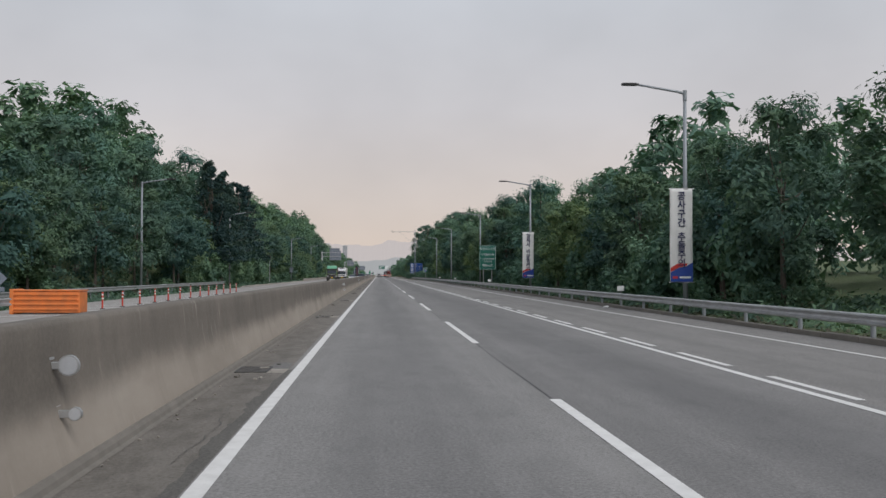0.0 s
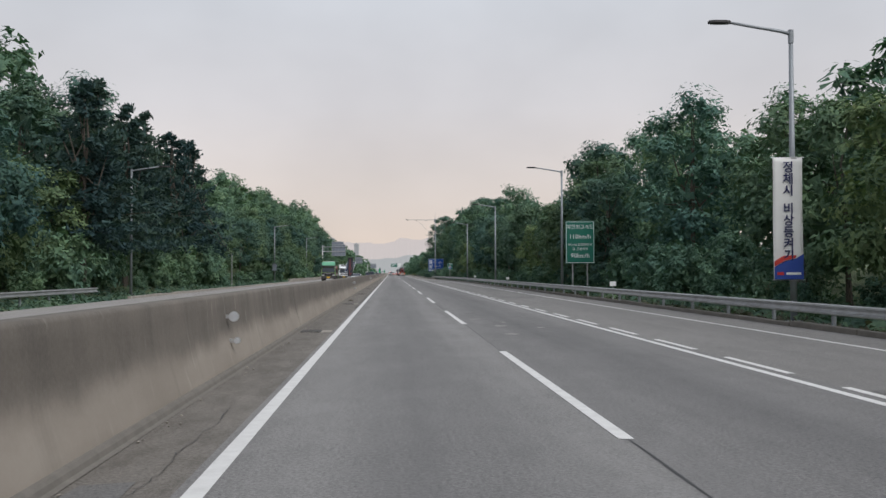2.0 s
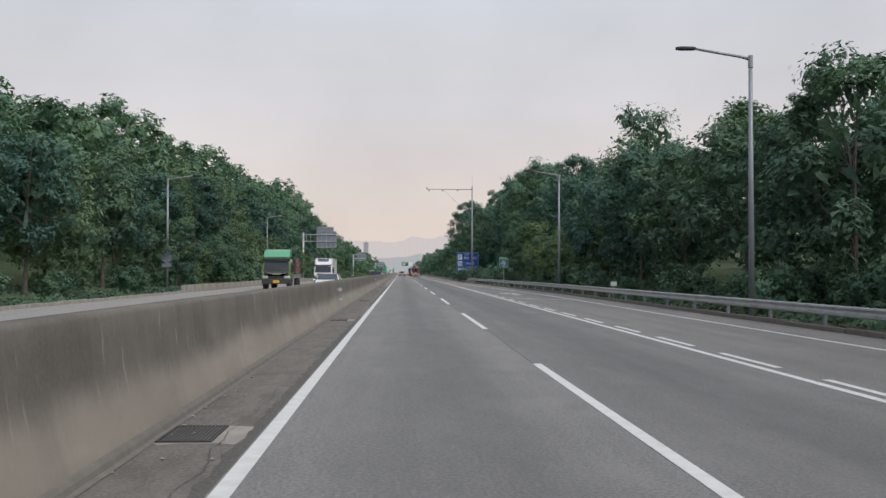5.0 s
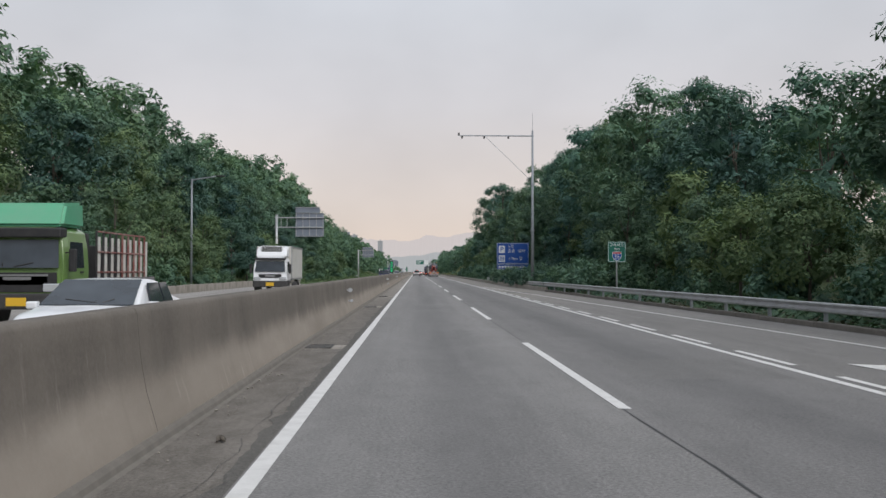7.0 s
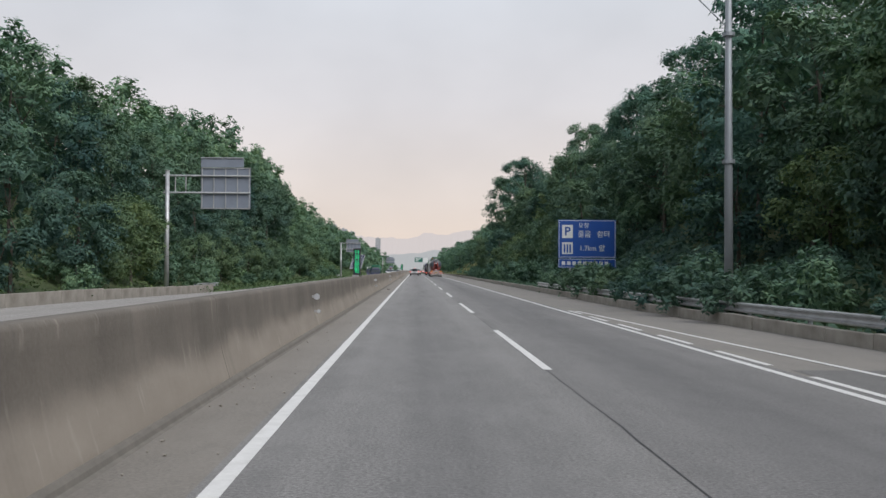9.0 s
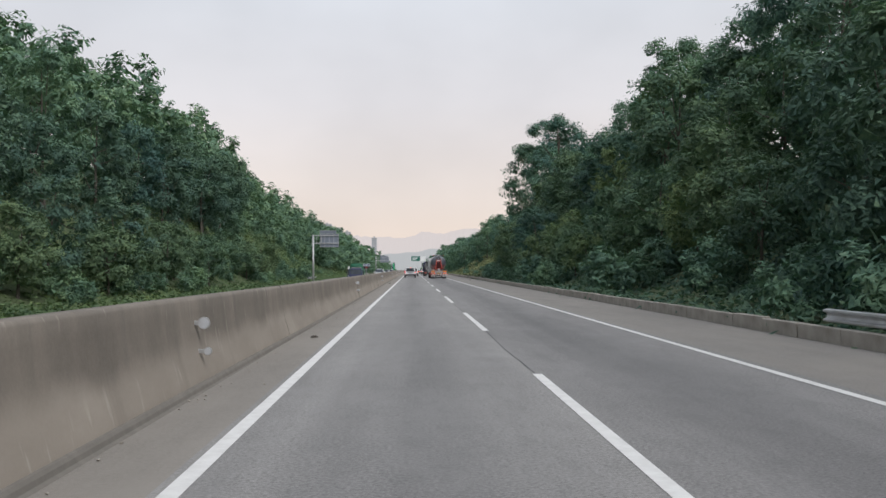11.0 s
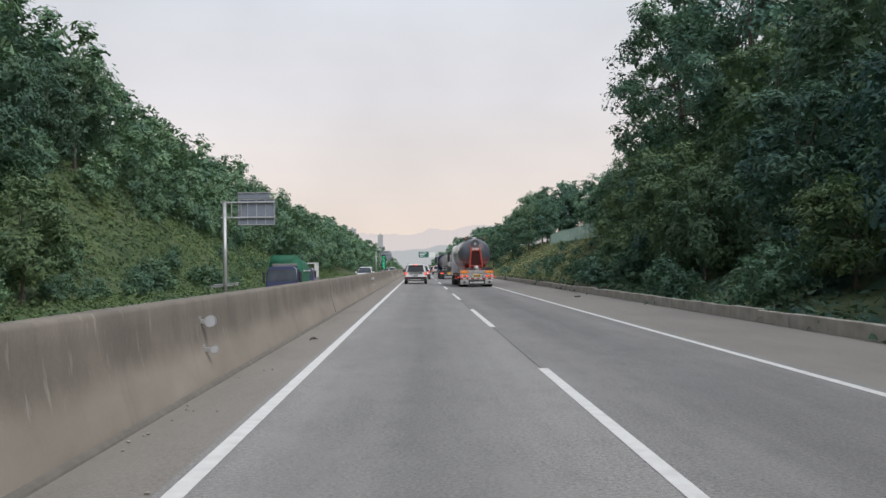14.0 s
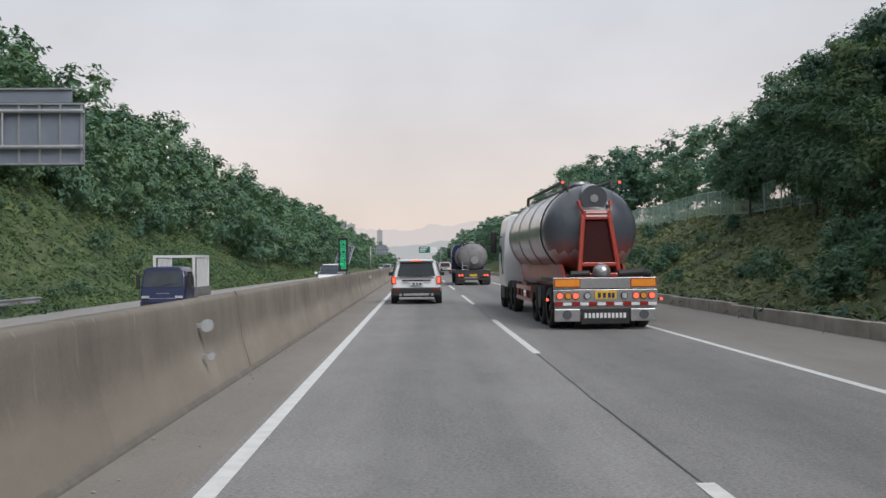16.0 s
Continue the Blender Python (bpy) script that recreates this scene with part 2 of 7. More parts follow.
M["sign_red"] = worn("sign_red", (0.5, 0.03, 0.035), (0.35, 0.04, 0.04), 0.45, relief=0)
M["sign_back"] = worn("sign_back_aluminium", (0.235, 0.265, 0.32), (0.16, 0.18, 0.22), 0.55, 0.35, scale=1.2, amount=0.5)
M["orange"] = worn("orange_plastic", (0.72, 0.20, 0.045), (0.38, 0.13, 0.05), 0.5, scale=2.5, amount=0.6)
M["red_plastic"] = worn("red_plastic", (0.5, 0.05, 0.03), (0.3, 0.07, 0.05), 0.5)
M["reflector"] = worn("reflector_face", (0.55, 0.57, 0.60), (0.38, 0.38, 0.38), 0.3, 0.3, scale=10)


def bark(name, a, b2):
    m, n, l, b = nodes(name, 0.9)
    v = place(n, l, (6, 6, 1.4))
    t = noise_node(n, l, v, 3, 5, 0.65)
    l.new(ramp_node(n, l, t, [(0.35, a), (0.7, b2)]), b.inputs["Base Color"])
    bump(n, l, b, t, 0.6, 0.03)
    return m


def leaf(name, dark, mid, light, shine=0.75):
    """Leaves: a tone for each spray, a tint for each tree, light that comes through from behind."""
    m, n, l, b = nodes(name, shine)
    g = n.new("ShaderNodeNewGeometry")
    oi = n.new("ShaderNodeObjectInfo")
    v = place(n, l)
    # the tone of a spray, broken up leaf by leaf
    small = noise_node(n, l, v, 7.0, 3, 0.7)
    tone = n.new("ShaderNodeMath")
    tone.operation = "MULTIPLY_ADD"
    tone.inputs[1].default_value = 1.5
    l.new(small, tone.inputs[0])
    half = n.new("ShaderNodeMath")
    half.operation = "MULTIPLY_ADD"
    half.inputs[1].default_value, half.inputs[2].default_value = 0.42, -0.46
    l.new(g.outputs["Random Per Island"], half.inputs[0])
    l.new(half.outputs[0], tone.inputs[2])
    col = ramp_node(n, l, tone.outputs[0], [(0.05, dark), (0.5, mid), (0.95, light)])
    tint = ramp_node(n, l, oi.outputs["Random"], [(0.0, (0.75, 0.86, 1.0)), (0.5, (1, 1, 1)), (1.0, (1.18, 1.10, 0.92))])
    col = mix_node(n, l, 1.0, col, tint, "MULTIPLY")
    col = mix_node(n, l, 1.0, col, (1.0, 0.985, 1.08), "MULTIPLY")
    patch = noise_node(n, l, v, 0.35, 3)
    col = mix_node(n, l, ramp_node(n, l, patch, [(0.4, (0, 0, 0)), (0.7, (0.6,) * 3)]), col, mix_node(n, l, 1.0, col, (1.6, 1.42, 1.0), "MULTIPLY"))
    # scattered darker patches: shade between clumps put into the leaf colour
    gap_shade = noise_node(n, l, v, 0.14, 2)
    col = mix_node(n, l, ramp_node(n, l, gap_shade, [(0.42, (0, 0, 0)), (0.58, (0.75,) * 3)]), col, mix_node(n, l, 1.0, col, (0.62, 0.70, 0.78), "MULTIPLY"))
    l.new(col, b.inputs["Base Color"])
    b.inputs["Specular IOR Level"].default_value = 0.2
    bump(n, l, b, small, 0.55, 0.10)
    tr = n.new("ShaderNodeBsdfTranslucent")
    l.new(mix_node(n, l, 1.0, col, (1.1, 1.35, 0.8), "MULTIPLY"), tr.inputs[0])
    ms = n.new("ShaderNodeMixShader")
    ms.inputs[0].default_value = 0.17
    l.new(b.outputs[0], ms.inputs[1])
    l.new(tr.outputs[0], ms.inputs[2])
    l.new(ms.outputs[0], n["Material Output"].inputs[0])
    return m


M["bark"] = bark("bark", (0.05, 0.042, 0.035), (0.16, 0.14, 0.115))
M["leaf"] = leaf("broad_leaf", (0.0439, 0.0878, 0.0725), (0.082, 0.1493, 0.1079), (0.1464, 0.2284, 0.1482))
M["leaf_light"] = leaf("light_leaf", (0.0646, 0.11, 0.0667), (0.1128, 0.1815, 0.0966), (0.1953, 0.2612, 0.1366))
# brightened copy of the broad leaf: light and haze put into its colour
M["leaf_lit"] = leaf("lit_leaf", (0.0649, 0.1297, 0.1019), (0.1142, 0.2084, 0.1426), (0.1929, 0.2933, 0.1902))
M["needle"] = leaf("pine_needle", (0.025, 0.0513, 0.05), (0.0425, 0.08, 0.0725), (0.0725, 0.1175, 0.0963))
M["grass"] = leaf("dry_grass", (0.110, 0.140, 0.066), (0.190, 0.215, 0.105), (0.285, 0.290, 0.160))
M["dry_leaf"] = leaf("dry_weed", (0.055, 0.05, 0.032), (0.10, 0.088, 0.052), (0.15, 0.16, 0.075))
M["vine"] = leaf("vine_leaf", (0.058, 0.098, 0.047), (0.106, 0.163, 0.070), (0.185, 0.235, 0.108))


def soil():
    m, n, l, b = nodes("grassy_soil", 0.95)
    v = place(n, l)
    a = noise_node(n, l, v, 0.25, 6, 0.65)
    col = ramp_node(n, l, a, [(0.3, (0.06, 0.085, 0.036)), (0.55, (0.09, 0.125, 0.052)), (0.75, (0.14, 0.145, 0.078))])
    f = noise_node(n, l, v, 9, 5, 0.7)
    col = mix_node(n, l, ramp_node(n, l, f, [(0.4, (0, 0, 0)), (0.7, (0.5,) * 3)]), col, (0.04, 0.05, 0.02))
    l.new(col, b.inputs["Base Color"])
    bump(n, l, b, f, 0.8, 0.08)
    return m


M["soil"] = soil()


# ---- mesh helpers ----
def part(name, bm, mat, parent=None, label="", smooth=False):
    me = bpy.data.meshes.new(name)
    bm.normal_update()
    bm.to_mesh(me)
    bm.free()
    for mt in (mat if isinstance(mat, (list, tuple)) else [mat]):
        me.materials.append(mt)
    if smooth:
        me.polygons.foreach_set("use_smooth", [True] * len(me.polygons))
    ob = new(name, me)
    if parent is not None:
        ob.parent = parent
    if label:
        ob["label"] = label
    return ob


def thing(name, m, label, category, group="", kind=""):
    ob = new(name)
    ob.empty_display_size = 0.2
    ob.matrix_basis = m
    return tagged(ob, label, category, group, kind)


def box(bm, x0, x1, y0, y1, z0, z1, bev=0.0):
    g = bmesh.ops.create_cube(bm, size=1.0)["verts"]
    for v in g:
        v.co = Vector(((x0 + x1) / 2 + v.co.x * (x1 - x0), (y0 + y1) / 2 + v.co.y * (y1 - y0), (z0 + z1) / 2 + v.co.z * (z1 - z0)))
    if bev:
        es = list({e for v in g for e in v.link_edges})
        bmesh.ops.bevel(bm, geom=es, offset=bev, segments=2, affect="EDGES", profile=0.5)
    return bm


def a_box(*a, **k):
    return box(bmesh.new(), *a, **k)


def tube(bm, pts, radii, seg=10, cap=True):
    """A round bar through pts."""
    rings = []
    n = len(pts)
    pts = [Vector(p) for p in pts]
    for i, p in enumerate(pts):
        d = (pts[min(i + 1, n - 1)] - pts[max(i - 1, 0)]).normalized()
        up = Vector((0, 0, 1)) if abs(d.z) < 0.95 else Vector((0, 1, 0))
        a = d.cross(up).normalized()
        b = a.cross(d).normalized()
        r = radii[i] if isinstance(radii, (list, tuple)) else radii
        rings.append([bm.verts.new(p + a * (r * math.cos(2 * math.pi * k / seg)) + b * (r * math.sin(2 * math.pi * k / seg))) for k in range(seg)])
    for ra, rb in zip(rings, rings[1:]):
        for k in range(seg):
            bm.faces.new((ra[k], ra[(k + 1) % seg], rb[(k + 1) % seg], rb[k]))
    if cap:
        bm.faces.new(rings[0][::-1])
        bm.faces.new(rings[-1])
    return bm


def a_tube(*a, **k):
    return tube(bmesh.new(), *a, **k)


def sweep(profile, ys, shift=None, closed=False, caps=False):
    """A section (x, z) drawn along y; shift(y) gives its offset in x and z."""
    bm = bmesh.new()
    rings = []
    for y in ys:
        dx, dz = shift(y) if shift else (0, 0)
        rings.append([bm.verts.new((x + dx, y, z + dz)) for x, z in profile])
    n = len(profile)
    for a, b in zip(rings, rings[1:]):
        for k in range(n if closed else n - 1):
            bm.faces.new((a[k], b[k], b[(k + 1) % n], a[(k + 1) % n]))
    if caps:
        bm.faces.new(rings[0])
        bm.faces.new(rings[-1][::-1])
    bmesh.ops.recalc_face_normals(bm, faces=bm.faces)
    return bm


def prism(bm, outline, axis, lo, hi):
    """An outline of (a, b) pairs pushed along an axis (0: x, 1: y, 2: z)."""
    def at(a, b, c):
        return ((c, a, b), (a, c, b), (a, b, c))[axis]
    f = [bm.verts.new(at(a, b, lo)) for a, b in outline]
    g = [bm.verts.new(at(a, b, hi)) for a, b in outline]
    n = len(f)
    for k in range(n):
        bm.faces.new((f[k], f[(k + 1) % n], g[(k + 1) % n], g[k]))
    bm.faces.new(f[::-1])
    bm.faces.new(g)
    bmesh.ops.recalc_face_normals(bm, faces=bm.faces)
    return bm


WORDS = [(ch, 0.40) for ch in "공사구간추돌주의정체시비상등켜기"] + [(ch, 0.29) for ch in "안전운행"] + [
    ("제한최고속도", 0.37), ("110km/h", 0.47), ("단,1.5t 초과화물차", 0.235), ("및 건설기계", 0.235), ("90km/h", 0.47),
    ("고속국도", 0.24), ("백(N)", 0.15), ("35", 0.33), ("P", 0.85), ("오창", 0.42), ("졸음", 0.52), ("쉼터", 0.52), ("1.7km 앞", 0.50)]


def letter_meshes():
    """Raised letters of the built-in font, all turned into meshes at once."""
    tmp = {}
    for words, size in WORDS:
        cu = bpy.data.curves.new("text", "FONT")
        cu.body, cu.size, cu.align_x, cu.align_y, cu.extrude, cu.resolution_u = words, size, "CENTER", "CENTER", 0.004, 3
        cu.offset = 0.018 * size if len(words) == 1 else 0.0
        tmp[(words, size)] = bpy.data.objects.new("text", cu)
        scene.collection.objects.link(tmp[(words, size)])
    dg = bpy.context.evaluated_depsgraph_get()
    made = {key: bpy.data.meshes.new_from_object(ob.evaluated_get(dg)) for key, ob in tmp.items()}
    for ob in tmp.values():
        cu = ob.data
        bpy.data.objects.remove(ob)
        bpy.data.curves.remove(cu)
    return made


LETTERS = letter_meshes()


def lettering(name, words, size, mat, parent, m, label=""):
    """The letters in the x-y plane of m."""
    me = LETTERS[(words, size)].copy()
    me.materials.clear()
    me.materials.append(mat)
    ob = new(name, me)
    ob.parent = parent
    ob.matrix_basis = m
    if label:
        ob["label"] = label
    return ob


# ---- ground, road, markings ----
Y0, Y1 = -60.0, 900.0


def right_edge(y):
    """Outer edge of the paved shoulder: wide at first, narrow past the end of the extra lane."""
    return float(np.interp(y, [-60, 205, 285, 420, 900], [12.75, 12.75, 10.3, 10.7, 10.7]))


def fall(y):
    """The road dips a little towards the far end."""
    return -0.000012 * max(0.0, y - 480.0) ** 2


def sink(y):
    """The oncoming carriageway lies lower along the second half."""
    return float(np.interp(y, [285, 335], [0.0, -0.42]))


def hill(x, y):
    """Height of the natural ground beside the road."""
    w = noise.noise(Vector((x * 0.02, y * 0.013, 3.1))) * 3.0 + noise.noise(Vector((x * 0.11, y * 0.1, 7.7))) * 0.5
    if x < 0:
        d = -16.5 - x
        top = float(np.interp(y, [-60, 60, 100, 135, 160, 205, 255, 330, 440, 472, 512, 560, 640, 900], [4, 6, 9, 13, 5, 4, 11, 11.5, 15.5, 16.5, 10.5, 8, 7.5, 6]))
        reach = float(np.interp(y, [0, 170, 240, 900], [30, 26, 20, 20]))
    else:
        d = x - right_edge(y) - 2.0
        top = float(np.interp(y, [-60, 120, 215, 260, 320, 430, 470, 560, 700, 900], [2, 2, 2.2, 5, 8.5, 9, 5.5, 5.5, 4, 3]))
        reach = float(np.interp(y, [0, 200, 270, 900], [26, 20, 16, 16]))
    low = -0.12 + (sink(y) if x < 0 else 0.0)
    if d <= 0:
        return low
    s = min(1.0, d / reach)
    return low + top * s * s * (3 - 2 * s) + w * min(1.0, d / 12.0) * 0.6


def ground_sheet():
    xs = [-3000, -900, -300, -140, -90] + [float(v) for v in np.arange(-60, -16, 3.0)] + [-16.4, -1.9, -1.5, 9.5] + [float(v) for v in np.arange(12.5, 60, 3.0)] + [90, 140, 300, 900, 3000]
    ys = [-3000, -600, -150] + [float(v) for v in np.arange(-60, 901, 8.0)] + [1100, 1600, 2600, 4800]
    verts, faces = [], []
    for y in ys:
        for x in xs:
            z = hill(x, min(max(y, -60), 900)) if -100 < x < 100 else hill(math.copysign(90, x), min(max(y, -60), 900)) * max(0.0, 1 - abs(x) / 800)
            if -16.45 <= x <= 10.2:
                z = -0.12 + (sink(y) if x < -1.8 else 0.0)
            verts.append((x, y, z + fall(min(y, 900))))
    nx = len(xs)
    for j in range(len(ys) - 1):
        for i in range(nx - 1):
            a = j * nx + i
            faces.append((a, a + 1, a + 1 + nx, a + nx))
    me = bpy.data.meshes.new("ground")
    me.from_pydata(verts, [], faces)
    me.materials.append(M["soil"])
    me.polygons.foreach_set("use_smooth", [True] * len(me.polygons))
    return tagged(new("ground", me), "grassy soil of the wooded banks beside the motorway", "ground", kind="structure")


ground = ground_sheet()
YS = [float(v) for v in np.arange(Y0, Y1 + 1, 10.0)]


def strip(name, xa, xb, z, mat, label, category, ys=YS, thick=0.08):
    fa = xa if callable(xa) else (lambda y: xa)
    fb = xb if callable(xb) else (lambda y: xb)
    bm = bmesh.new()
    rows = []
    for y in ys:
        d = fall(y) + (sink(y) if fb(y) < -1.5 else 0.0)
        rows.append([bm.verts.new(p) for p in ((fa(y), y, z - thick + d), (fa(y), y, z + d), (fb(y), y, z + d), (fb(y), y, z - thick + d))])
    for a, b in zip(rows, rows[1:]):
        for k in range(3):
            bm.faces.new((a[k], a[k + 1], b[k + 1], b[k]))
    bm.faces.new(rows[0][::-1])
    bm.faces.new(rows[-1])
    bmesh.ops.recalc_face_normals(bm, faces=bm.faces)
    return tagged(part(name, bm, mat), label, category, kind="structure")


road = strip("road", -0.16, 7.45, 0.0, M["asphalt"], "worn grey asphalt of the two motorway lanes", "road")
median_shoulder = strip("median_shoulder", -1.30, -0.16, -0.006, M["asphalt_shoulder"], "dusty cracked asphalt strip along the median barrier", "road")
outer_lane = strip("hard_shoulder", 7.45, right_edge, -0.004, M["asphalt_hard"], "patched greyish asphalt of the hard shoulder lane", "road")
far_road = strip("oncoming_road", -14.6, -1.85, 0.0, M["asphalt_far"], "pale asphalt of the oncoming carriageway", "road")


def stripe(parent, xa, xb, ya, yb, w, mesh=None, name="stripe"):
    bm = bmesh.new()
    n = max(1, int((yb - ya) / 10))
    rows = []
    for i in range(n + 1):
        t = i / n
        x, y = xa + (xb - xa) * t, ya + (yb - ya) * t
        j = 0.006 * noise.noise(Vector((x, y * 3.1, 0)))
        rows.append([bm.verts.new((x + s * w / 2 + j, y, 0.005 + fall(y) + (sink(y) if x < -2 else 0.0))) for s in (-1, 1)])
    for a, b in zip(rows, rows[1:]):
        bm.faces.new((a[0], a[1], b[1], b[0]))
    return part(name, bm, M["paint"], parent)


marks = tagged(new("lane_markings"), "white painted lane lines on the motorway asphalt", "road marking", kind="structure")
stripe(marks, 0, 0, Y0, Y1, 0.16)
stripe(marks, 7.2, 7.2, Y0, Y1, 0.15)
stripe(marks, 11.1, 11.1, Y0, 200, 0.13)
stripe(marks, 11.1, 7.75, 200, 282, 0.13)
for k in range(-2, 42):
    stripe(marks, 3.6, 3.6, 20.0 * k, 20.0 * k + 10.0, 0.15, name="lane_dash")
yy = 65.5 - 4.65 * 24
while yy < 284:
    stripe(marks, 7.52, 7.52, yy, yy + 2.9, 0.14, name="dotted_dash")
    yy += 4.65
# painted arrow and slanting bars where the extra lane ends
for q, w in ((191.2, 0.30), (146.0, 0.16)):
    stripe(marks, 7.9, 10.65, q, q - 3.2, w)
bm = bmesh.new()
for tri in (((8.5, 205.2), (9.55, 204.6), (9.35, 203.9), (8.75, 204.4)), ((9.55, 204.6), (9.45, 198.3), (9.3, 199.5), (9.35, 203.9)), ((8.5, 205.2), (8.75, 204.4), (9.3, 199.5), (9.45, 198.3), (9.2, 199.0))):
    bm.faces.new([bm.verts.new((x, y, 0.006)) for x, y in tri])
part("arrow_mark", bm, M["paint"], marks)
far_marks = tagged(new("oncoming_markings"), "white painted lines of the oncoming carriageway", "road marking", kind="structure")
stripe(far_marks, -3.0, -3.0, Y0, Y1, 0.15)
stripe(far_marks, -10.2, -10.2, Y0, 34, 0.15)
stripe(far_marks, -10.2, -10.2, 80, Y1, 0.15)
for k in range(-2, 42):
    stripe(far_marks, -6.6, -6.6, 20.0 * k + 5, 20.0 * k + 15.0, 0.15, name="lane_dash")
for k in range(12):
    stripe(far_marks, -12.6, -10.6, 34 + 4 * k, 36.2 + 4 * k, 0.25, name="hatch_bar")

# tar seam beside the dashed line and cracks on the road
seam = bmesh.new()
prev = None
for i in range(int((Y1 - Y0) / 0.8)):
    y = Y0 + 0.8 * i
    x = 3.575 + 0.09 * noise.noise(Vector((0, y * 0.11, 1))) + 0.025 * noise.noise(Vector((0, y * 1.7, 5)))
    w = 0.009 + 0.018 * abs(noise.noise(Vector((3, y * 0.4, 2))))
    cur = [seam.verts.new((x - w, y, 0.003 + fall(y))), seam.verts.new((x + w, y, 0.003 + fall(y)))]
    if prev:
        seam.faces.new((prev[0], prev[1], cur[1], cur[0]))
    prev = cur
tagged(part("road_seam", seam, M["tar"]), "dark open seam between the two asphalt lanes", "road seam", kind="structure")


def crack(pts, w=0.012):
    bm = bmesh.new()
    prev = None
    for i in range(len(pts) - 1):
        (xa, ya), (xb, yb) = pts[i], pts[i + 1]
        for s in range(9):
            t = s / 8
            x, y = xa + (xb - xa) * t, ya + (yb - ya) * t
            x += 0.10 * noise.noise(Vector((x * 2, y * 1.3, 4)))
            y += 0.12 * noise.noise(Vector((x * 1.9, y * 1.7, 9)))
            x += 0.035 * noise.noise(Vector((x * 9, y * 11.0, 2)))
            y += 0.03 * noise.noise(Vector((x * 13, y * 9.0, 6)))
            ww = w * (0.25 + 1.2 * abs(noise.noise(Vector((x * 5, y * 3, 1)))))
            cur = [bm.verts.new((x - ww, y, 0.0035)), bm.verts.new((x + ww, y + ww, 0.0035))]
            if prev:
                bm.faces.new((prev[0], prev[1], cur[1], cur[0]))
            prev = cur
    return bm


rc = random.Random(5)
for xa, ya in ((5.6, 18), (9.6, 47), (9.3, 73), (5.4, 88), (5.9, 96), (9.8, 62), (4.4, 243), (5.6, 346)):
    pts = [(xa, ya)]
    for q in range(4):
        pts.append((pts[-1][0] + rc.uniform(-0.25, 0.45) * (0.3 if xa < 0 else 1), pts[-1][1] + rc.uniform(0.3, 1.1)))
    tagged(part("road_crack", crack(pts), M["tar"]), "jagged dark crack in the worn asphalt", "crack", "cracks in the asphalt", "structure")

for xa, ya, ww, hh, count in ((3.95, 85.9, 0.8, 1.6, 12), (8.6, 46, 1.8, 4.0, 8), (9.0, 71, 1.6, 4.0, 9), (4.3, 242.4, 0.8, 1.0, 6), (8.4, 58, 1.6, 3, 7), (5.0, 66, 1.0, 2.0, 5), (8.2, 118, 1.5, 3, 6), (8.3, 176, 1.6, 4, 7), (5.6, 30, 0.8, 2, 4)):
    for q in range(count):
        pts = [(xa + rc.uniform(0, ww), ya + rc.uniform(0, hh))]
        for k in range(3):
            pts.append((pts[-1][0] + rc.uniform(-0.45, 0.45), pts[-1][1] + rc.uniform(-0.25, 0.6)))
        tagged(part("road_crack", crack(pts, 0.013), M["tar"]), "jagged dark crack in the worn asphalt", "crack", "cracks in the asphalt", "structure")
for xa, xb, ya in ((3.9, 7.0, 11.0), (3.75, 4.8, 21.8), (3.75, 4.5, 336), (7.6, 12.4, 55), (3.8, 6.2, 44), (7.7, 12.2, 91), (0.3, 3.4, 133), (7.6, 12.3, 151), (3.9, 7.0, 330), (-0.95, -0.3, 338)):
    tagged(part("road_crack", crack([(xa + (xb - xa) * t / 5, ya + rc.uniform(-0.15, 0.15)) for t in range(6)], 0.007), M["tar"]), "thin dark crack right across the asphalt lane", "crack", "cracks in the asphalt", "structure")
# long fine crack and crumbled band between the median shoulder and the white line
for ya, yb, x0 in ((6, 9.6, -0.42), (11, 16.5, -0.5), (27, 36, -0.45), (58, 63, -0.5), (97, 128, -0.40), (131, 150, -0.42), (183, 212, -0.38), (222, 236, -0.42), (330, 352, -0.4)):
    n = int((yb - ya) / 0.8)
    pts = [(x0 + 0.04 + rc.uniform(-0.06, 0.06) + 0.08 * noise.noise(Vector((ya, k * 0.23, 1))), ya + (yb - ya) * k / n) for k in range(n + 1)]
    tagged(part("road_crack", crack(pts, 0.006), M["tar"]), "long fine crack in the median shoulder", "crack", "cracks in the asphalt", "structure")


def crumbled(ya, yb):
    """Broken edge of the surfacing: a ragged band, sunk a little, beside the line."""
    bm = bmesh.new()
    prev = None
    for i in range(int((yb - ya) / 0.12) + 1):
        y = ya + 0.12 * i
        t = min(1.0, (y - ya) / 3.0, (yb - y) / 3.0)
        w = t * (0.05 + 0.12 * abs(noise.noise(Vector((1, y * 0.35, 3)))) + 0.07 * noise.noise(Vector((2, y * 2.3, 8))) + 0.03 * noise.noise(Vector((2, y * 6.1, 8))))
        cur = [bm.verts.new((-0.175 - max(w, 0.004), y, 0.001)), bm.verts.new((-0.10, y, 0.002))]
        if prev:
            bm.faces.new((prev[0], prev[1], cur[1], cur[0]))
        prev = cur
    return bm


for ya, yb in ((2, 14), (92, 168), (176, 240)):
    tagged(part("crumbled_edge", crumbled(ya, yb), M["crumbled"]), "dark crumbled edge of the asphalt beside the white line", "road edge", "crumbled road edges", "structure")
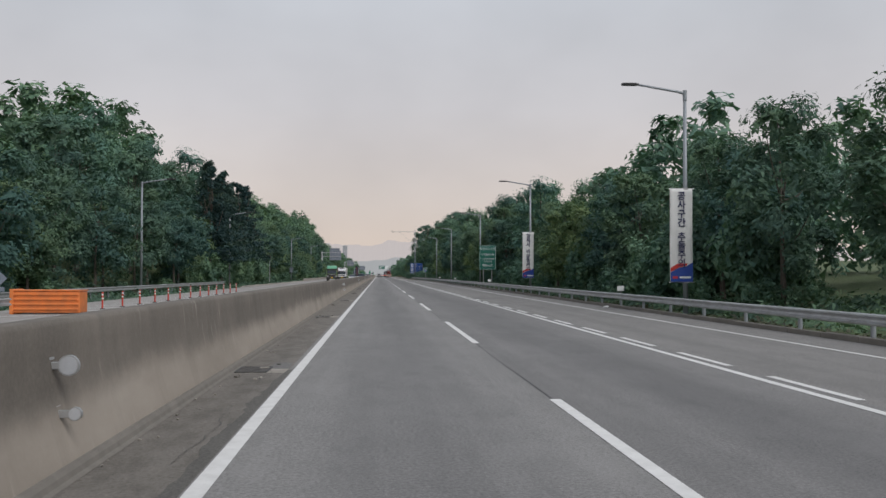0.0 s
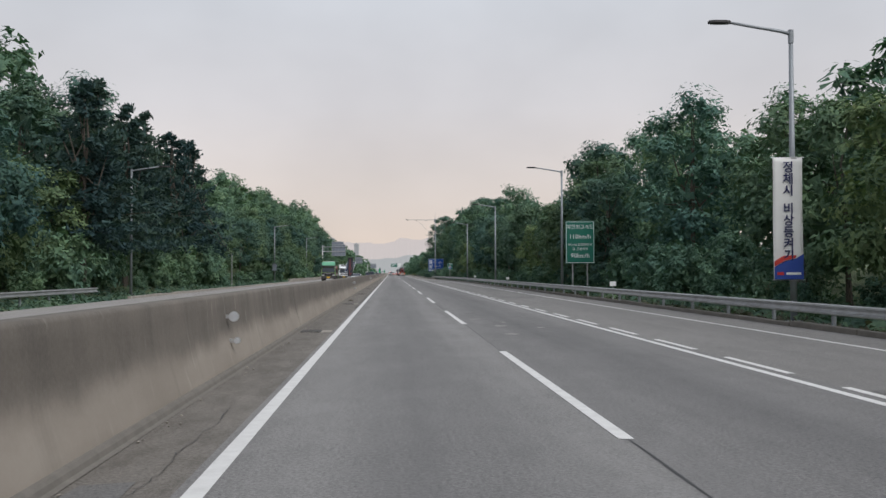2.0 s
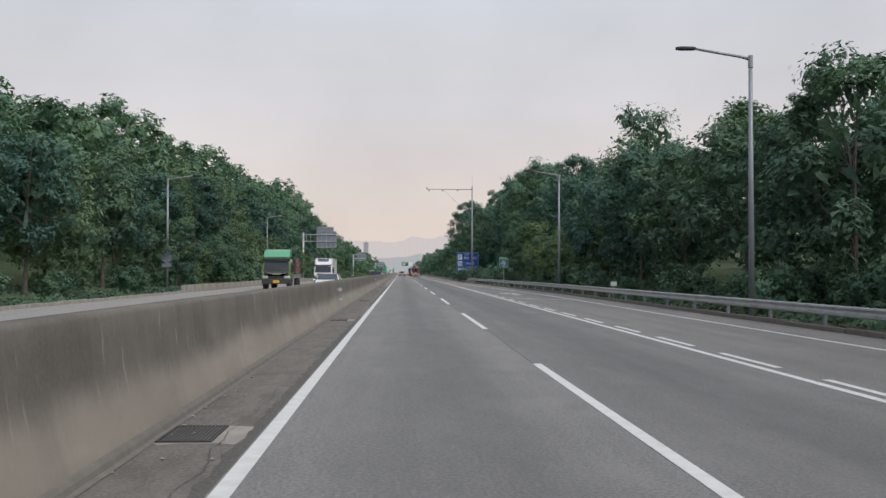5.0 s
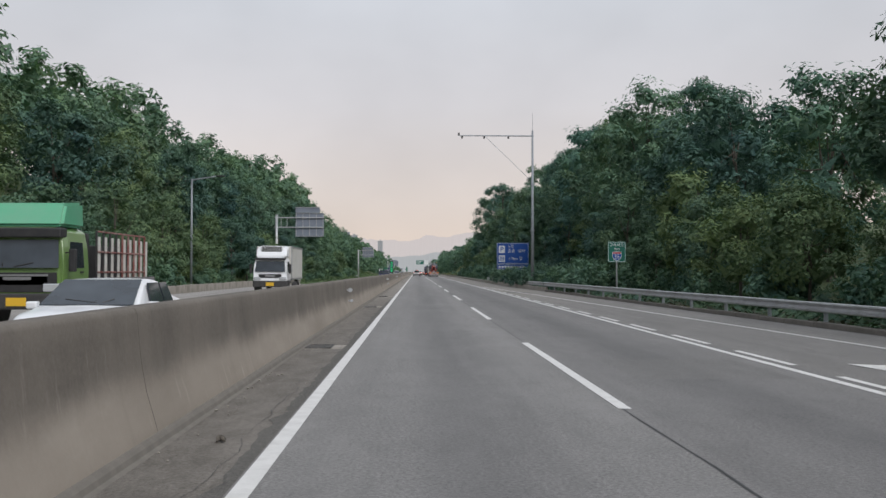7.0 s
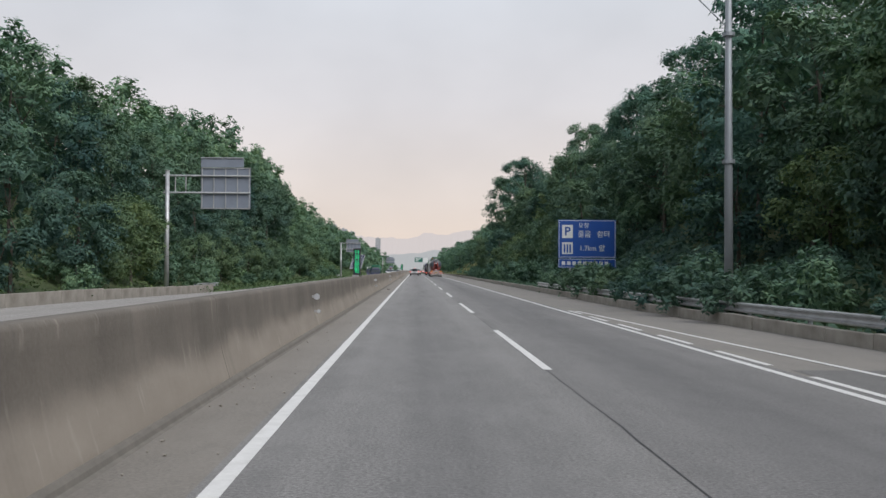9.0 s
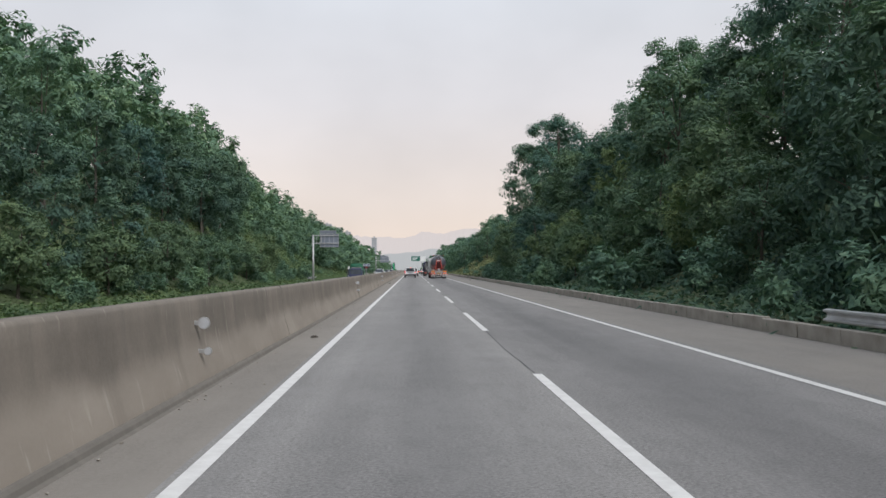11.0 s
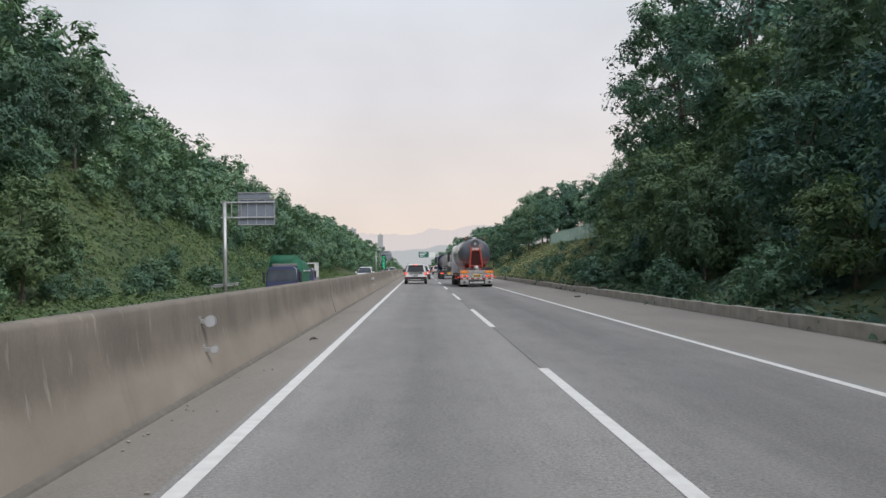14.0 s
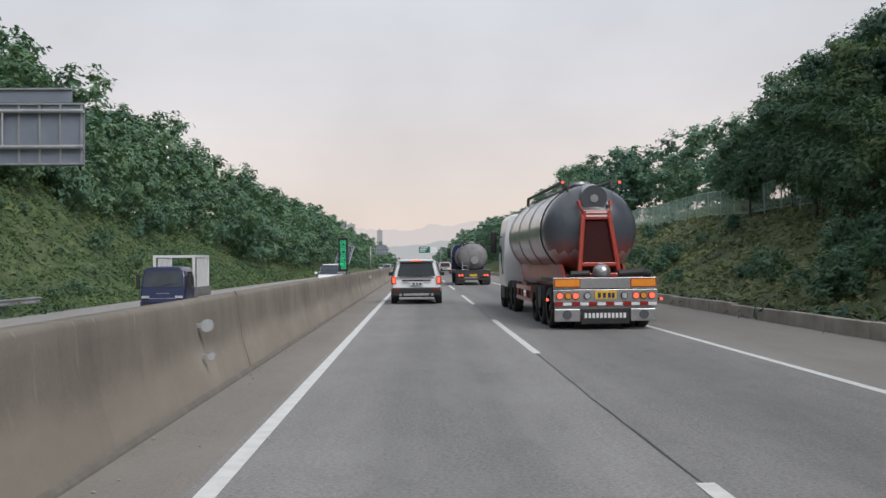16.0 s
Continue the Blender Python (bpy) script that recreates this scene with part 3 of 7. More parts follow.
# square mended patches of darker asphalt
for xa, xb, ya, yb in ((7.7, 9.6, 60.5, 63.4), (8.0, 10.2, 108, 112), (4.4, 6.8, 203, 206), (7.6, 9.4, 256, 260)):
    pm = bmesh.new()
    pm.faces.new([pm.verts.new((x + rc.uniform(-0.06, 0.06), y, 0.002)) for x, y in ((xa, ya), (xb, ya), (xb, yb), (xa, yb))])
    tagged(part("asphalt_patch", pm, M["patch"]), "darker mended patch in the asphalt", "road patch", "mended patches", "structure")

# pale scuffed spots in the right lane
for x, y, s in ((4.45, 75.3, 0.24), (4.6, 79.0, 0.26), (4.2, 83.0, 0.2), (4.9, 81.0, 0.16), (5.6, 78.0, 0.14)):
    pm = bmesh.new()
    pm.faces.new([pm.verts.new((x + math.cos(k * 0.6283) * s * rc.uniform(0.5, 1.1), y + math.sin(k * 0.6283) * s * rc.uniform(0.6, 1.6), 0.0025)) for k in range(10)])
    tagged(part("asphalt_scuff", pm, M["asphalt_far"]), "pale scuffed spot in the worn asphalt", "road patch", "scuffed spots", "structure")

# ---- median barrier ----
BAR = [(-1.10, -0.05), (-1.105, 0.04), (-1.15, 0.20), (-1.225, 0.45), (-1.275, 0.72), (-1.305, 1.00), (-1.318, 1.17), (-1.345, 1.215), (-1.60, 1.215), (-1.625, 1.17), (-1.64, 1.0), (-1.67, 0.72), (-1.72, 0.45), (-1.80, 0.20), (-1.84, 0.04), (-1.84, -0.6)]
ys = [float(v) for v in np.arange(Y0, Y1 + 1, 4.0)]


def wave(y):
    return (0.012 * noise.noise(Vector((0, y * 0.07, 2))), 0.012 * noise.noise(Vector((5, y * 0.06, 2))) + fall(y) - float(np.interp(y, [300, 338], [0.0, 0.04])))


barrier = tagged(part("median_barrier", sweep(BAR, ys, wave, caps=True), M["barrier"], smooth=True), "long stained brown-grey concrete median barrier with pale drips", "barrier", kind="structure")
# strip added for the darker band at the barrier's foot, not a separate part
gut = [(-1.12, 0.09), (-1.085, 0.085), (-1.06, 0.055), (-1.045, 0.012), (-1.0, -0.004)]
tagged(part("foot_strip", sweep(gut, ys, wave), M["grit_edge"]), "gritty darker strip along the foot of the median barrier", "gutter", kind="structure")
for k in range(0, 31):
    y = -42 + 30.0 * k
    jm = bmesh.new()
    prism(jm, [(x + 0.002, z) for x, z in BAR[:9]] + [(x - 0.02, z) for x, z in BAR[8::-1]], 1, y, y + 0.005)
    part("barrier_joint", jm, M["kerb_grimy"], barrier)


# ---- roadside furniture ----
W_BEAM = [(0.0, 0.40), (0.08, 0.425), (0.085, 0.46), (0.005, 0.50), (-0.012, 0.545), (0.005, 0.59), (0.085, 0.63), (0.08, 0.665), (0.0, 0.69)]


def guardrail(name, spans, xf, face, label, top=0.0):
    """W-beam rail on steel posts; face +1 turns the waves to smaller x."""
    rail = tagged(new(name), label, "guardrail", kind="structure")
    post_me = None
    beam_me = {}
    for ya, yb in spans:
        n = max(1, int(round((yb - ya) / 4.0)))
        step = (yb - ya) / n
        for k in range(n):
            y = ya + k * step
            x, x2 = xf(y), xf(y + step)
            key = round((x2 - x) * 50)
            if (key, round(step, 2)) not in beam_me:
                prof = [(-face * px, pz) for px, pz in W_BEAM] + [(-face * (px - 0.008), pz) for px, pz in W_BEAM[::-1]]
                bm = sweep(prof, [0, step + 0.03], (lambda s: (lambda yy: (s * yy, 0)))((x2 - x) / step), closed=True, caps=True)
                me = bpy.data.meshes.new("beam")
                bm.to_mesh(me)
                bm.free()
                me.materials.append(M["galv"])
                beam_me[(key, round(step, 2))] = me
            b = new("beam", beam_me[(key, round(step, 2))])
            b.parent, b.location = rail, (x, y, top + fall(y) + (sink(y) if x < -2 else 0.0))
            if post_me is None:
                bm = bmesh.new()
                tube(bm, [(0, 0, -0.5), (0, 0, 0.66)], 0.065, 10)
                box(bm, -0.09, 0.09, -0.06, 0.06, 0.44, 0.64)
                post_me = bpy.data.meshes.new("post")
                bm.to_mesh(post_me)
                bm.free()
                post_me.materials.append(M["pole"])
            p = new("post", post_me)
            p.parent, p.location = rail, (x + face * 0.12, y + 0.02, top + fall(y) + (sink(y) if x < -2 else 0.0))
    return rail


guardrail("guardrail_right", [(-56, 316)], lambda y: right_edge(y) + 0.28, 1, "galvanised W-beam guardrail on round posts beside the hard shoulder")
guardrail("guardrail_left", [(-56, 111)], lambda y: -16.6, -1, "weathered steel W-beam guardrail along the oncoming road")
guardrail("guardrail_ramp", [(-8, 34)], lambda y: -12.2, -1, "short steel guardrail ending at the orange crash cushion")
guardrail("guardrail_bank", [(319, 327), (455, 466)], lambda y: -15.3, -1, "short galvanised guardrail at the foot of the vine-covered bank")


def kerb_block(h, length, mat):
    bm = bmesh.new()
    box(bm, 0, 0.22, 0, length - 0.02, -0.15, h, 0.018)
    me = bpy.data.meshes.new("kerb_block")
    bm.to_mesh(me)
    bm.free()
    me.materials.append(mat)
    return me


def kerb_run(name, ya, yb, length, h, xf, label, mat="kerb"):
    run = tagged(new(name), label, "kerb", kind="structure")
    me = kerb_block(h, length, M[mat])
    rk = random.Random(int(ya))
    y = ya
    while y < yb:
        o = new("kerb_block", me)
        o.parent = run
        o.location = (xf(y) + rk.uniform(-0.012, 0.012), y, rk.uniform(-0.03, 0.015) + fall(y) + (sink(y) if xf(y) < -2 else 0.0))
        o.rotation_euler = (rk.uniform(-0.004, 0.004), rk.uniform(-0.03, 0.03), -math.atan((xf(y + length) - xf(y)) / length) + rk.uniform(-0.004, 0.004))
        y += length
    return run


kerb_run("kerb_right", 10, 262, 2.0, 0.14, lambda y: right_edge(y) + 0.01, "low grimy concrete kerb under the guardrail", "kerb_grimy")
kerb_run("kerb_bank", 262, 560, 2.2, 0.34, lambda y: right_edge(y) + 0.01, "row of weathered concrete edging blocks below the bank")
kerb_run("wall_left_low", 205, 322, 3.0, 0.55, lambda y: -14.9, "low rough concrete retaining wall along the oncoming road")
kerb_run("kerb_left", 111, 205, 2.0, 0.16, lambda y: -14.75, "low concrete kerb of the oncoming road")


def street_lamp(x, y, side, height=9.6):
    """side -1: the arm reaches to smaller x."""
    ob = thing("street_lamp", pose(x, y, hill(x, y) + fall(y)), "tall grey steel street lamp with a single arm and flat lantern", "street lamp", "street lamps along the motorway")
    z0 = -ob.matrix_basis.translation.z
    part("pole", a_tube([(0, 0, -0.4), (0, 0, height * 0.5 + z0), (0, 0, height + z0)], [0.115, 0.095, 0.07], 12), M["pole"], ob, smooth=True)
    part("collar", a_tube([(0, 0, height + z0 - 0.42), (0, 0, height + z0 + 0.03)], 0.09, 12), M["pole"], ob)
    part("base_plate", a_box(-0.22, 0.22, -0.22, 0.22, -0.1, 0.06), M["pole"], ob)
    arm = bmesh.new()
    tube(arm, [(0, 0, height + z0 - 0.12), (side * 0.35, 0, height + z0 - 0.02), (side * 1.2, 0, height + z0 + 0.11), (side * 2.2, 0, height + z0 + 0.27)], [0.06, 0.058, 0.052, 0.045], 8)
    part("arm", arm, M["pole"], ob, smooth=True)
    head = bmesh.new()
    z = height + z0 + 0.24
    prism(head, [(side * 2.05, -0.07), (side * 2.2, -0.15), (side * 2.6, -0.16), (side * 2.8, -0.08), (side * 2.8, 0.08), (side * 2.6, 0.16), (side * 2.2, 0.15), (side * 2.05, 0.07)], 2, z - 0.03, z + 0.07)
    bmesh.ops.bevel(head, geom=list(head.edges), offset=0.02, segments=1, affect="EDGES")
    part("lantern", head, M["dark_steel"], ob, "dark flat lamp head")
    return ob


for x, y in ((14.6, 38.6), (14.75, 82.3), (14.98, 126.8), (14.2, 168.5), (14.2, 211.9)):
    street_lamp(x, y, -1)
for x, y in ((-18.6, 80), (-18.0, 124), (-18.2, 214.4), (-17.8, 271)):
    street_lamp(x, y, 1, 9.3)

rd = thing("round_sign", pose(-18.2, 214.25, hill(-18.2, 214.4)), "round sign seen from behind clamped to a lamp pole", "road sign")
part("disc", a_tube([(0, -0.02, 2.75), (0, -0.05, 2.75)], 0.45, 24), M["sign_back"], rd)
part("sub_plate", a_box(-0.4, 0.4, -0.05, -0.02, 1.95, 2.25, 0.006), M["sign_back"], rd)
for z in (2.1, 2.6, 2.9):
    part("clamp", a_box(-0.13, 0.13, -0.02, 0.16, z - 0.03, z + 0.03), M["galv"], rd)

post = thing("marker_post", pose(-17.9, 169, hill(-17.9, 169)), "bare pale steel post at the edge of the wood", "post")
part("pole", a_tube([(0, 0, -0.3), (0, 0, 3.9)], [0.06, 0.05], 10), M["galv"], post)
part("cap", a_tube([(0, 0, 3.88), (0, 0, 3.95)], 0.065, 10), M["galv"], post)


def banner(y, words, label):
    x = 14.75 if y > 50 else 14.6
    ob = thing("banner", pose(x, y - 0.12, 1.28), label, "banner", "banners on the lamp poles")
    w, h = 1.0, 4.05
    bm = bmesh.new()
    grid = []
    for j in range(25):
        t = j / 24
        line = []
        for i in range(9):
            s = i / 8
            xx = -0.72 + w * s
            line.append(bm.verts.new((xx, 0.03 * math.sin(5 * s + 4 * t) * (1 - abs(2 * t - 1)) - 0.012, h * t)))
        grid.append(line)
    for a, b in zip(grid, grid[1:]):
        for i in range(8):
            bm.faces.new((a[i], a[i + 1], b[i + 1], b[i]))
    cloth = part("cloth", bm, M["banner_white"], ob, "white printed cloth", smooth=True)
    sol = cloth.modifiers.new("thick", "SOLIDIFY")
    sol.thickness = 0.004
    for z in (0.0, h):
        part("rod", a_tube([(-0.76, 0.0, z), (0.34, 0.0, z)], 0.018, 8), M["galv"], ob)
        part("clamp", a_box(-0.10, 0.10, -0.02, 0.24, z - 0.04, z + 0.04), M["galv"], ob)
    foot = bmesh.new()
    prism(foot, [(-0.71, 0.02), (0.27, 0.02), (0.27, 0.86), (0.0, 0.70), (-0.35, 0.62), (-0.71, 0.42)], 1, -0.062, -0.052)
    part("foot_panel", foot, M["banner_blue"], ob, "blue printed foot of the banner")
    wedge = bmesh.new()
    prism(wedge, [(-0.71, 0.44), (-0.35, 0.64), (0.0, 0.72), (0.05, 0.82), (-0.40, 0.80), (-0.71, 0.62)], 1, -0.062, -0.053)
    part("swoosh", wedge, M["banner_red"], ob, "red printed curve")
    bars = bmesh.new()
    box(bars, -0.62, -0.40, -0.068, -0.063, 0.16, 0.26)
    part("small_print", bars, M["sign_red"], ob)
    part("small_print", a_box(-0.32, 0.18, -0.068, -0.063, 0.17, 0.25), M["sign_white"], ob)
    n = len(words)
    z = h - 0.34
    for ch in words:
        if ch == " ":
            z -= 0.22
            continue
        lettering("letter", ch, 0.40, M["ink"], ob, pose(-0.22, -0.064, z, 90, 0, 0))
        z -= 0.385
    return ob


banner(38.6, "공사구간 추돌주의", "white roadwork warning banner with navy letters on a lamp pole")
banner(82.3, "정체시 비상등켜기", "white traffic-jam warning banner with navy letters on a lamp pole")


def sign_panel(ob, x0, x1, z0, z1, mat, rim=0.04, y=0.0, name="panel", back=None):
    bm = bmesh.new()
    box(bm, x0, x1, y, y + 0.03, z0, z1, 0.012)
    p = part(name, bm, mat, ob)
    f = bmesh.new()
    t = rim * 0.6
    for a in ((x0 + rim, x1 - rim, z1 - rim - t, z1 - rim), (x0 + rim, x1 - rim, z0 + rim, z0 + rim + t), (x0 + rim, x0 + rim + t, z0 + rim + t, z1 - rim - t), (x1 - rim - t, x1 - rim, z0 + rim + t, z1 - rim - t)):
        box(f, a[0], a[1], y - 0.005, y - 0.001, a[2], a[3])
    part("border", f, M["sign_white"], ob, "white painted border")
    return p


gx, gy = 15.4, 121.6
sg = thing("speed_sign", pose(gx, gy, hill(gx, gy)), "green speed limit sign with white Korean lettering on two posts", "road sign")
zb = -hill(gx, gy)
sign_panel(sg, -1.08, 1.08, 2.18 + zb, 5.32 + zb, M["sign_green"], 0.045)
for px in (-0.55, 0.55):
    part("post", a_tube([(px, 0.09, -0.4), (px, 0.09, 5.1 + zb)], 0.055, 10), M["galv"], sg)
for words, z, size in (("제한최고속도", 4.87, 0.37), ("110km/h", 4.16, 0.47), ("단,1.5t 초과화물차", 3.56, 0.235), ("및 건설기계", 3.24, 0.235), ("90km/h", 2.75, 0.47)):
    lettering("lettering", words, size, M["sign_white"], sg, pose(0, -0.006, z + zb, 90, 0, 0))

rx, ry = 13.42, 247.2
rs = thing("route_sign", pose(rx, ry, hill(rx, ry)), "small green highway route sign with a blue and red shield", "road sign")
zb = -hill(rx, ry)
sign_panel(rs, -0.55, 0.55, 2.1 + zb, 3.35 + zb, M["sign_green"], 0.03)
part("post", a_tube([(0, 0.07, -0.4), (0, 0.07, 3.3 + zb)], 0.05, 10), M["galv"], rs)
lettering("lettering", "고속국도", 0.24, M["sign_white"], rs, pose(0, -0.006, 3.14 + zb, 90, 0, 0))
lettering("lettering", "백(N)", 0.15, M["sign_white"], rs, pose(0, -0.006, 2.88 + zb, 90, 0, 0))
sh = bmesh.new()
prism(sh, [(-0.27, 2.72), (0.0, 2.76), (0.27, 2.72), (0.29, 2.45), (0.17, 2.25), (0.0, 2.17), (-0.17, 2.25), (-0.29, 2.45)], 1, -0.010, -0.001)
bmesh.ops.translate(sh, vec=(0, 0, zb), verts=sh.verts)
part("shield", sh, M["sign_white"], rs, "white shield")
sh = bmesh.new()
prism(sh, [(-0.25, 2.60), (0.25, 2.60), (0.265, 2.46), (0.15, 2.27), (0.0, 2.20), (-0.15, 2.27), (-0.265, 2.46)], 1, -0.016, -0.011)
bmesh.ops.translate(sh, vec=(0, 0, zb), verts=sh.verts)
part("shield_field", sh, M["sign_blue"], rs, "blue field of the shield")
part("shield_band", a_box(-0.24, 0.24, -0.016, -0.011, 2.62 + zb, 2.71 + zb), M["sign_red"], rs, "red band of the shield")
lettering("number", "35", 0.33, M["sign_white"], rs, pose(0, -0.018, 2.43 + zb, 90, 0, 0))

px0, py0 = 13.6, 312.0
ps = thing("rest_area_sign", pose(px0, py0, hill(px0, py0)), "blue rest area sign with white Korean lettering half hidden by bushes", "road sign")
zb = -hill(px0, py0)
sign_panel(ps, -2.05, 2.05, 2.45 + zb, 5.15 + zb, M["sign_blue"], 0.05)
sign_panel(ps, -2.05, 2.05, 1.75 + zb, 2.40 + zb, M["sign_blue"], 0.04)
for q in (-1.2, 1.2):
    part("post", a_tube([(q, 0.1, -0.6), (q, 0.1, 5.0 + zb)], 0.07, 10), M["galv"], ps)
part("p_field", a_box(-1.78, -1.02, -0.010, -0.004, 3.85 + zb, 4.78 + zb), M["sign_white"], ps, "white parking square")
lettering("lettering", "P", 0.85, M["sign_blue"], ps, pose(-1.40, -0.014, 4.30 + zb, 90, 0, 0))
part("pictogram_field", a_box(-1.78, -1.02, -0.010, -0.004, 2.72 + zb, 3.55 + zb), M["sign_white"], ps)
for q in (-1.6, -1.4, -1.2):
    part("pictogram_bar", a_box(q - 0.06, q + 0.06, -0.015, -0.011, 2.82 + zb, 3.40 + zb), M["sign_blue"], ps)
lettering("lettering", "오창", 0.42, M["sign_white"], ps, pose(-0.25, -0.006, 4.72 + zb, 90, 0, 0))
lettering("lettering", "졸음", 0.52, M["sign_white"], ps, pose(-0.2, -0.006, 4.10 + zb, 90, 0, 0))
lettering("lettering", "쉼터", 0.52, M["sign_white"], ps, pose(1.15, -0.006, 4.10 + zb, 90, 0, 0))
lettering("lettering", "1.7km 앞", 0.50, M["sign_white"], ps, pose(0.35, -0.006, 3.12 + zb, 90, 0, 0))
for k in range(9):
    part("small_print", a_box(-1.8 + 0.38 * k, -1.55 + 0.38 * k, -0.008, -0.003, 1.95 + zb, 2.2 + zb), M["sign_white"], ps)


def gantry_back(x, y, z_lo, z_hi, xa, xb, pole_top, label):
    """A cantilevered direction sign for the oncoming road, seen from behind."""
    ob = thing("direction_sign", pose(x, y, 0), label, "road sign", "direction signs of the oncoming road")
    part("pole", a_tube([(0, 0, -2.6), (0, 0, pole_top)], [0.19, 0.16], 14), M["galv"], ob, smooth=True)
    part("pole_cap", a_tube([(0, 0, pole_top), (0, 0, pole_top + 0.06)], 0.19, 14), M["galv"], ob)
    mid = (z_lo + z_hi) / 2
    for z in (mid - 0.75, mid + 0.55):
        part("arm", a_tube([(-0.3, 0, z), (xb - x, 0, z)], 0.075, 10), M["galv"], ob)
    for q in (0.6, 1.4):
        part("strut", a_tube([(q, 0, mid - 0.75), (q, 0, mid + 0.55)], 0.045, 8), M["galv"], ob)
    top_w = (xb - xa) * 0.86
    split = z_lo + (z_hi - z_lo) * 0.80
    part("panel", a_box(xa - x, xb - x, 0.16, 0.20, z_lo, split, 0.01), M["sign_back"], ob, "bluish grey sheet metal back")
    part("top_panel", a_box(xa - x, xa - x + top_w, 0.16, 0.20, split + 0.03, z_hi, 0.01), M["sign_back"], ob, "bluish grey sheet metal back")
    n = 4
    for k in range(n + 1):
        q = xa - x + 0.1 + (xb - xa - 0.2) * k / n
        part("rib", a_box(q - 0.03, q + 0.03, 0.08, 0.16, z_lo + 0.05, split - 0.05), M["galv"], ob)
    for z in (z_lo + 0.04, split - 0.06, z_hi - 0.08, mid - 0.72, mid + 0.5):
        w = top_w if z > split else xb - xa
        part("rail", a_box(xa - x, xa - x + w, 0.075, 0.158, z, z + 0.06), M["galv"], ob)
    return ob


gantry_back(-17.5, 318.5, 6.1, 10.1, -15.0, -11.2, 9.0, "back of a grey direction sign on a cantilever pole")
gantry_back(-14.9, 458.0, 5.25, 8.1, -13.8, -10.6, 7.3, "back of a grey direction sign on a slim cantilever pole")
gantry_back(-16.0, 770.0, 4.6, 8.0, -14.0, -9.6, 7.6, "far grey direction sign above the oncoming road")

# slim camera mast with a long arm over the road
mast = thing("camera_mast", pose(11.75, 275.8, 0), "tall slim steel mast with a long camera arm over the lanes", "mast")
part("pole", a_tube([(0, 0, -0.4), (0, 0, 5.2), (0, 0, 14.3)], [0.15, 0.13, 0.085], 14), M["pole"], mast, smooth=True)
for z in (5.2, 9.4):
    part("flange", a_tube([(0, 0, z - 0.06), (0, 0, z + 0.06)], 0.21, 14), M["pole"], mast)
part("aerial", a_tube([(0, 0, 14.3), (0, 0, 15.9)], [0.018, 0.008], 6), M["pole"], mast)
part("arm", a_tube([(0.1, 0, 13.8), (-6.75, 0, 13.8)], [0.06, 0.045], 10), M["pole"], mast)
part("brace", a_tube([(0, 0, 9.6), (-4.3, 0, 13.75)], 0.022, 6), M["pole"], mast)
for q in (-6.7, -6.4, -4.4, -2.2):
    cm = bmesh.new()
    box(cm, q - 0.07, q + 0.07, -0.2, 0.12, 13.55 if q > -6.6 else 13.86, 13.72 if q > -6.6 else 14.05, 0.02)
    part("camera_unit", cm, M["dark_steel"], mast)


# ---- on the median barrier ----
def led_mat(name, col, strength):
    m, n, l, b = nodes(name, 0.4)
    b.inputs["Base Color"].default_value = (col[0] * 0.4, col[1] * 0.4, col[2] * 0.4, 1)
    b.inputs["Emission Color"].default_value = (*col, 1)
    b.inputs["Emission Strength"].default_value = strength
    return m


M["led_green"] = led_mat("green_led", (0.03, 0.75, 0.30), 0.45)
M["display"] = worn("display_face", (0.02, 0.028, 0.04), (0.04, 0.05, 0.065), 0.3, relief=0)
M["led_dim"] = led_mat("dim_red_led", (0.75, 0.10, 0.08), 0.16)
M["tail_red"] = led_mat("lit_tail_lamp", (1.0, 0.10, 0.05), 1.6)
M["tail_dull_lens"] = worn("red_square_lens", (0.40, 0.035, 0.03), (0.25, 0.03, 0.03), 0.4, relief=0)
M["dull_trim"] = worn("dull_grey_trim", (0.14, 0.14, 0.145), (0.08, 0.08, 0.08), 0.5, relief=0)
M["head_lit"] = led_mat("lit_headlamp", (1.0, 0.93, 0.8), 2.0)


def solar_material():
    m, n, l, b = nodes("solar_cells", 0.18)
    br = n.new("ShaderNodeTexBrick")
    br.offset = 0.0
    br.inputs["Color1"].default_value = (0.015, 0.02, 0.05, 1)
    br.inputs["Color2"].default_value = (0.02, 0.028, 0.065, 1)
    br.inputs["Mortar"].default_value = (0.45, 0.47, 0.5, 1)
    br.inputs["Scale"].default_value = 1.0
    br.inputs["Mortar Size"].default_value = 0.005
    br.inputs["Brick Width"].default_value, br.inputs["Row Height"].default_value = 0.24, 0.065
    l.new(place(n, l), br.inputs[0])
    l.new(br.outputs[0], b.inputs["Base Color"])
    return m


M["solar"] = solar_material()


def solar_panel(ob, x, y, z, w, h, tilt, turn=0):
    fr = part("panel_frame", a_box(-w / 2, w / 2, -h / 2, h / 2, -0.02, 0.015, 0.004), M["galv"], ob, "aluminium frame")
    fr.matrix_basis = pose(x, y, z, tilt, 0, turn)
    ce = part("cell_sheet", a_box(-w / 2 + 0.025, w / 2 - 0.025, -h / 2 + 0.025, h / 2 - 0.025, 0.016, 0.021), M["solar"], fr, "dark blue solar cells")
    return fr


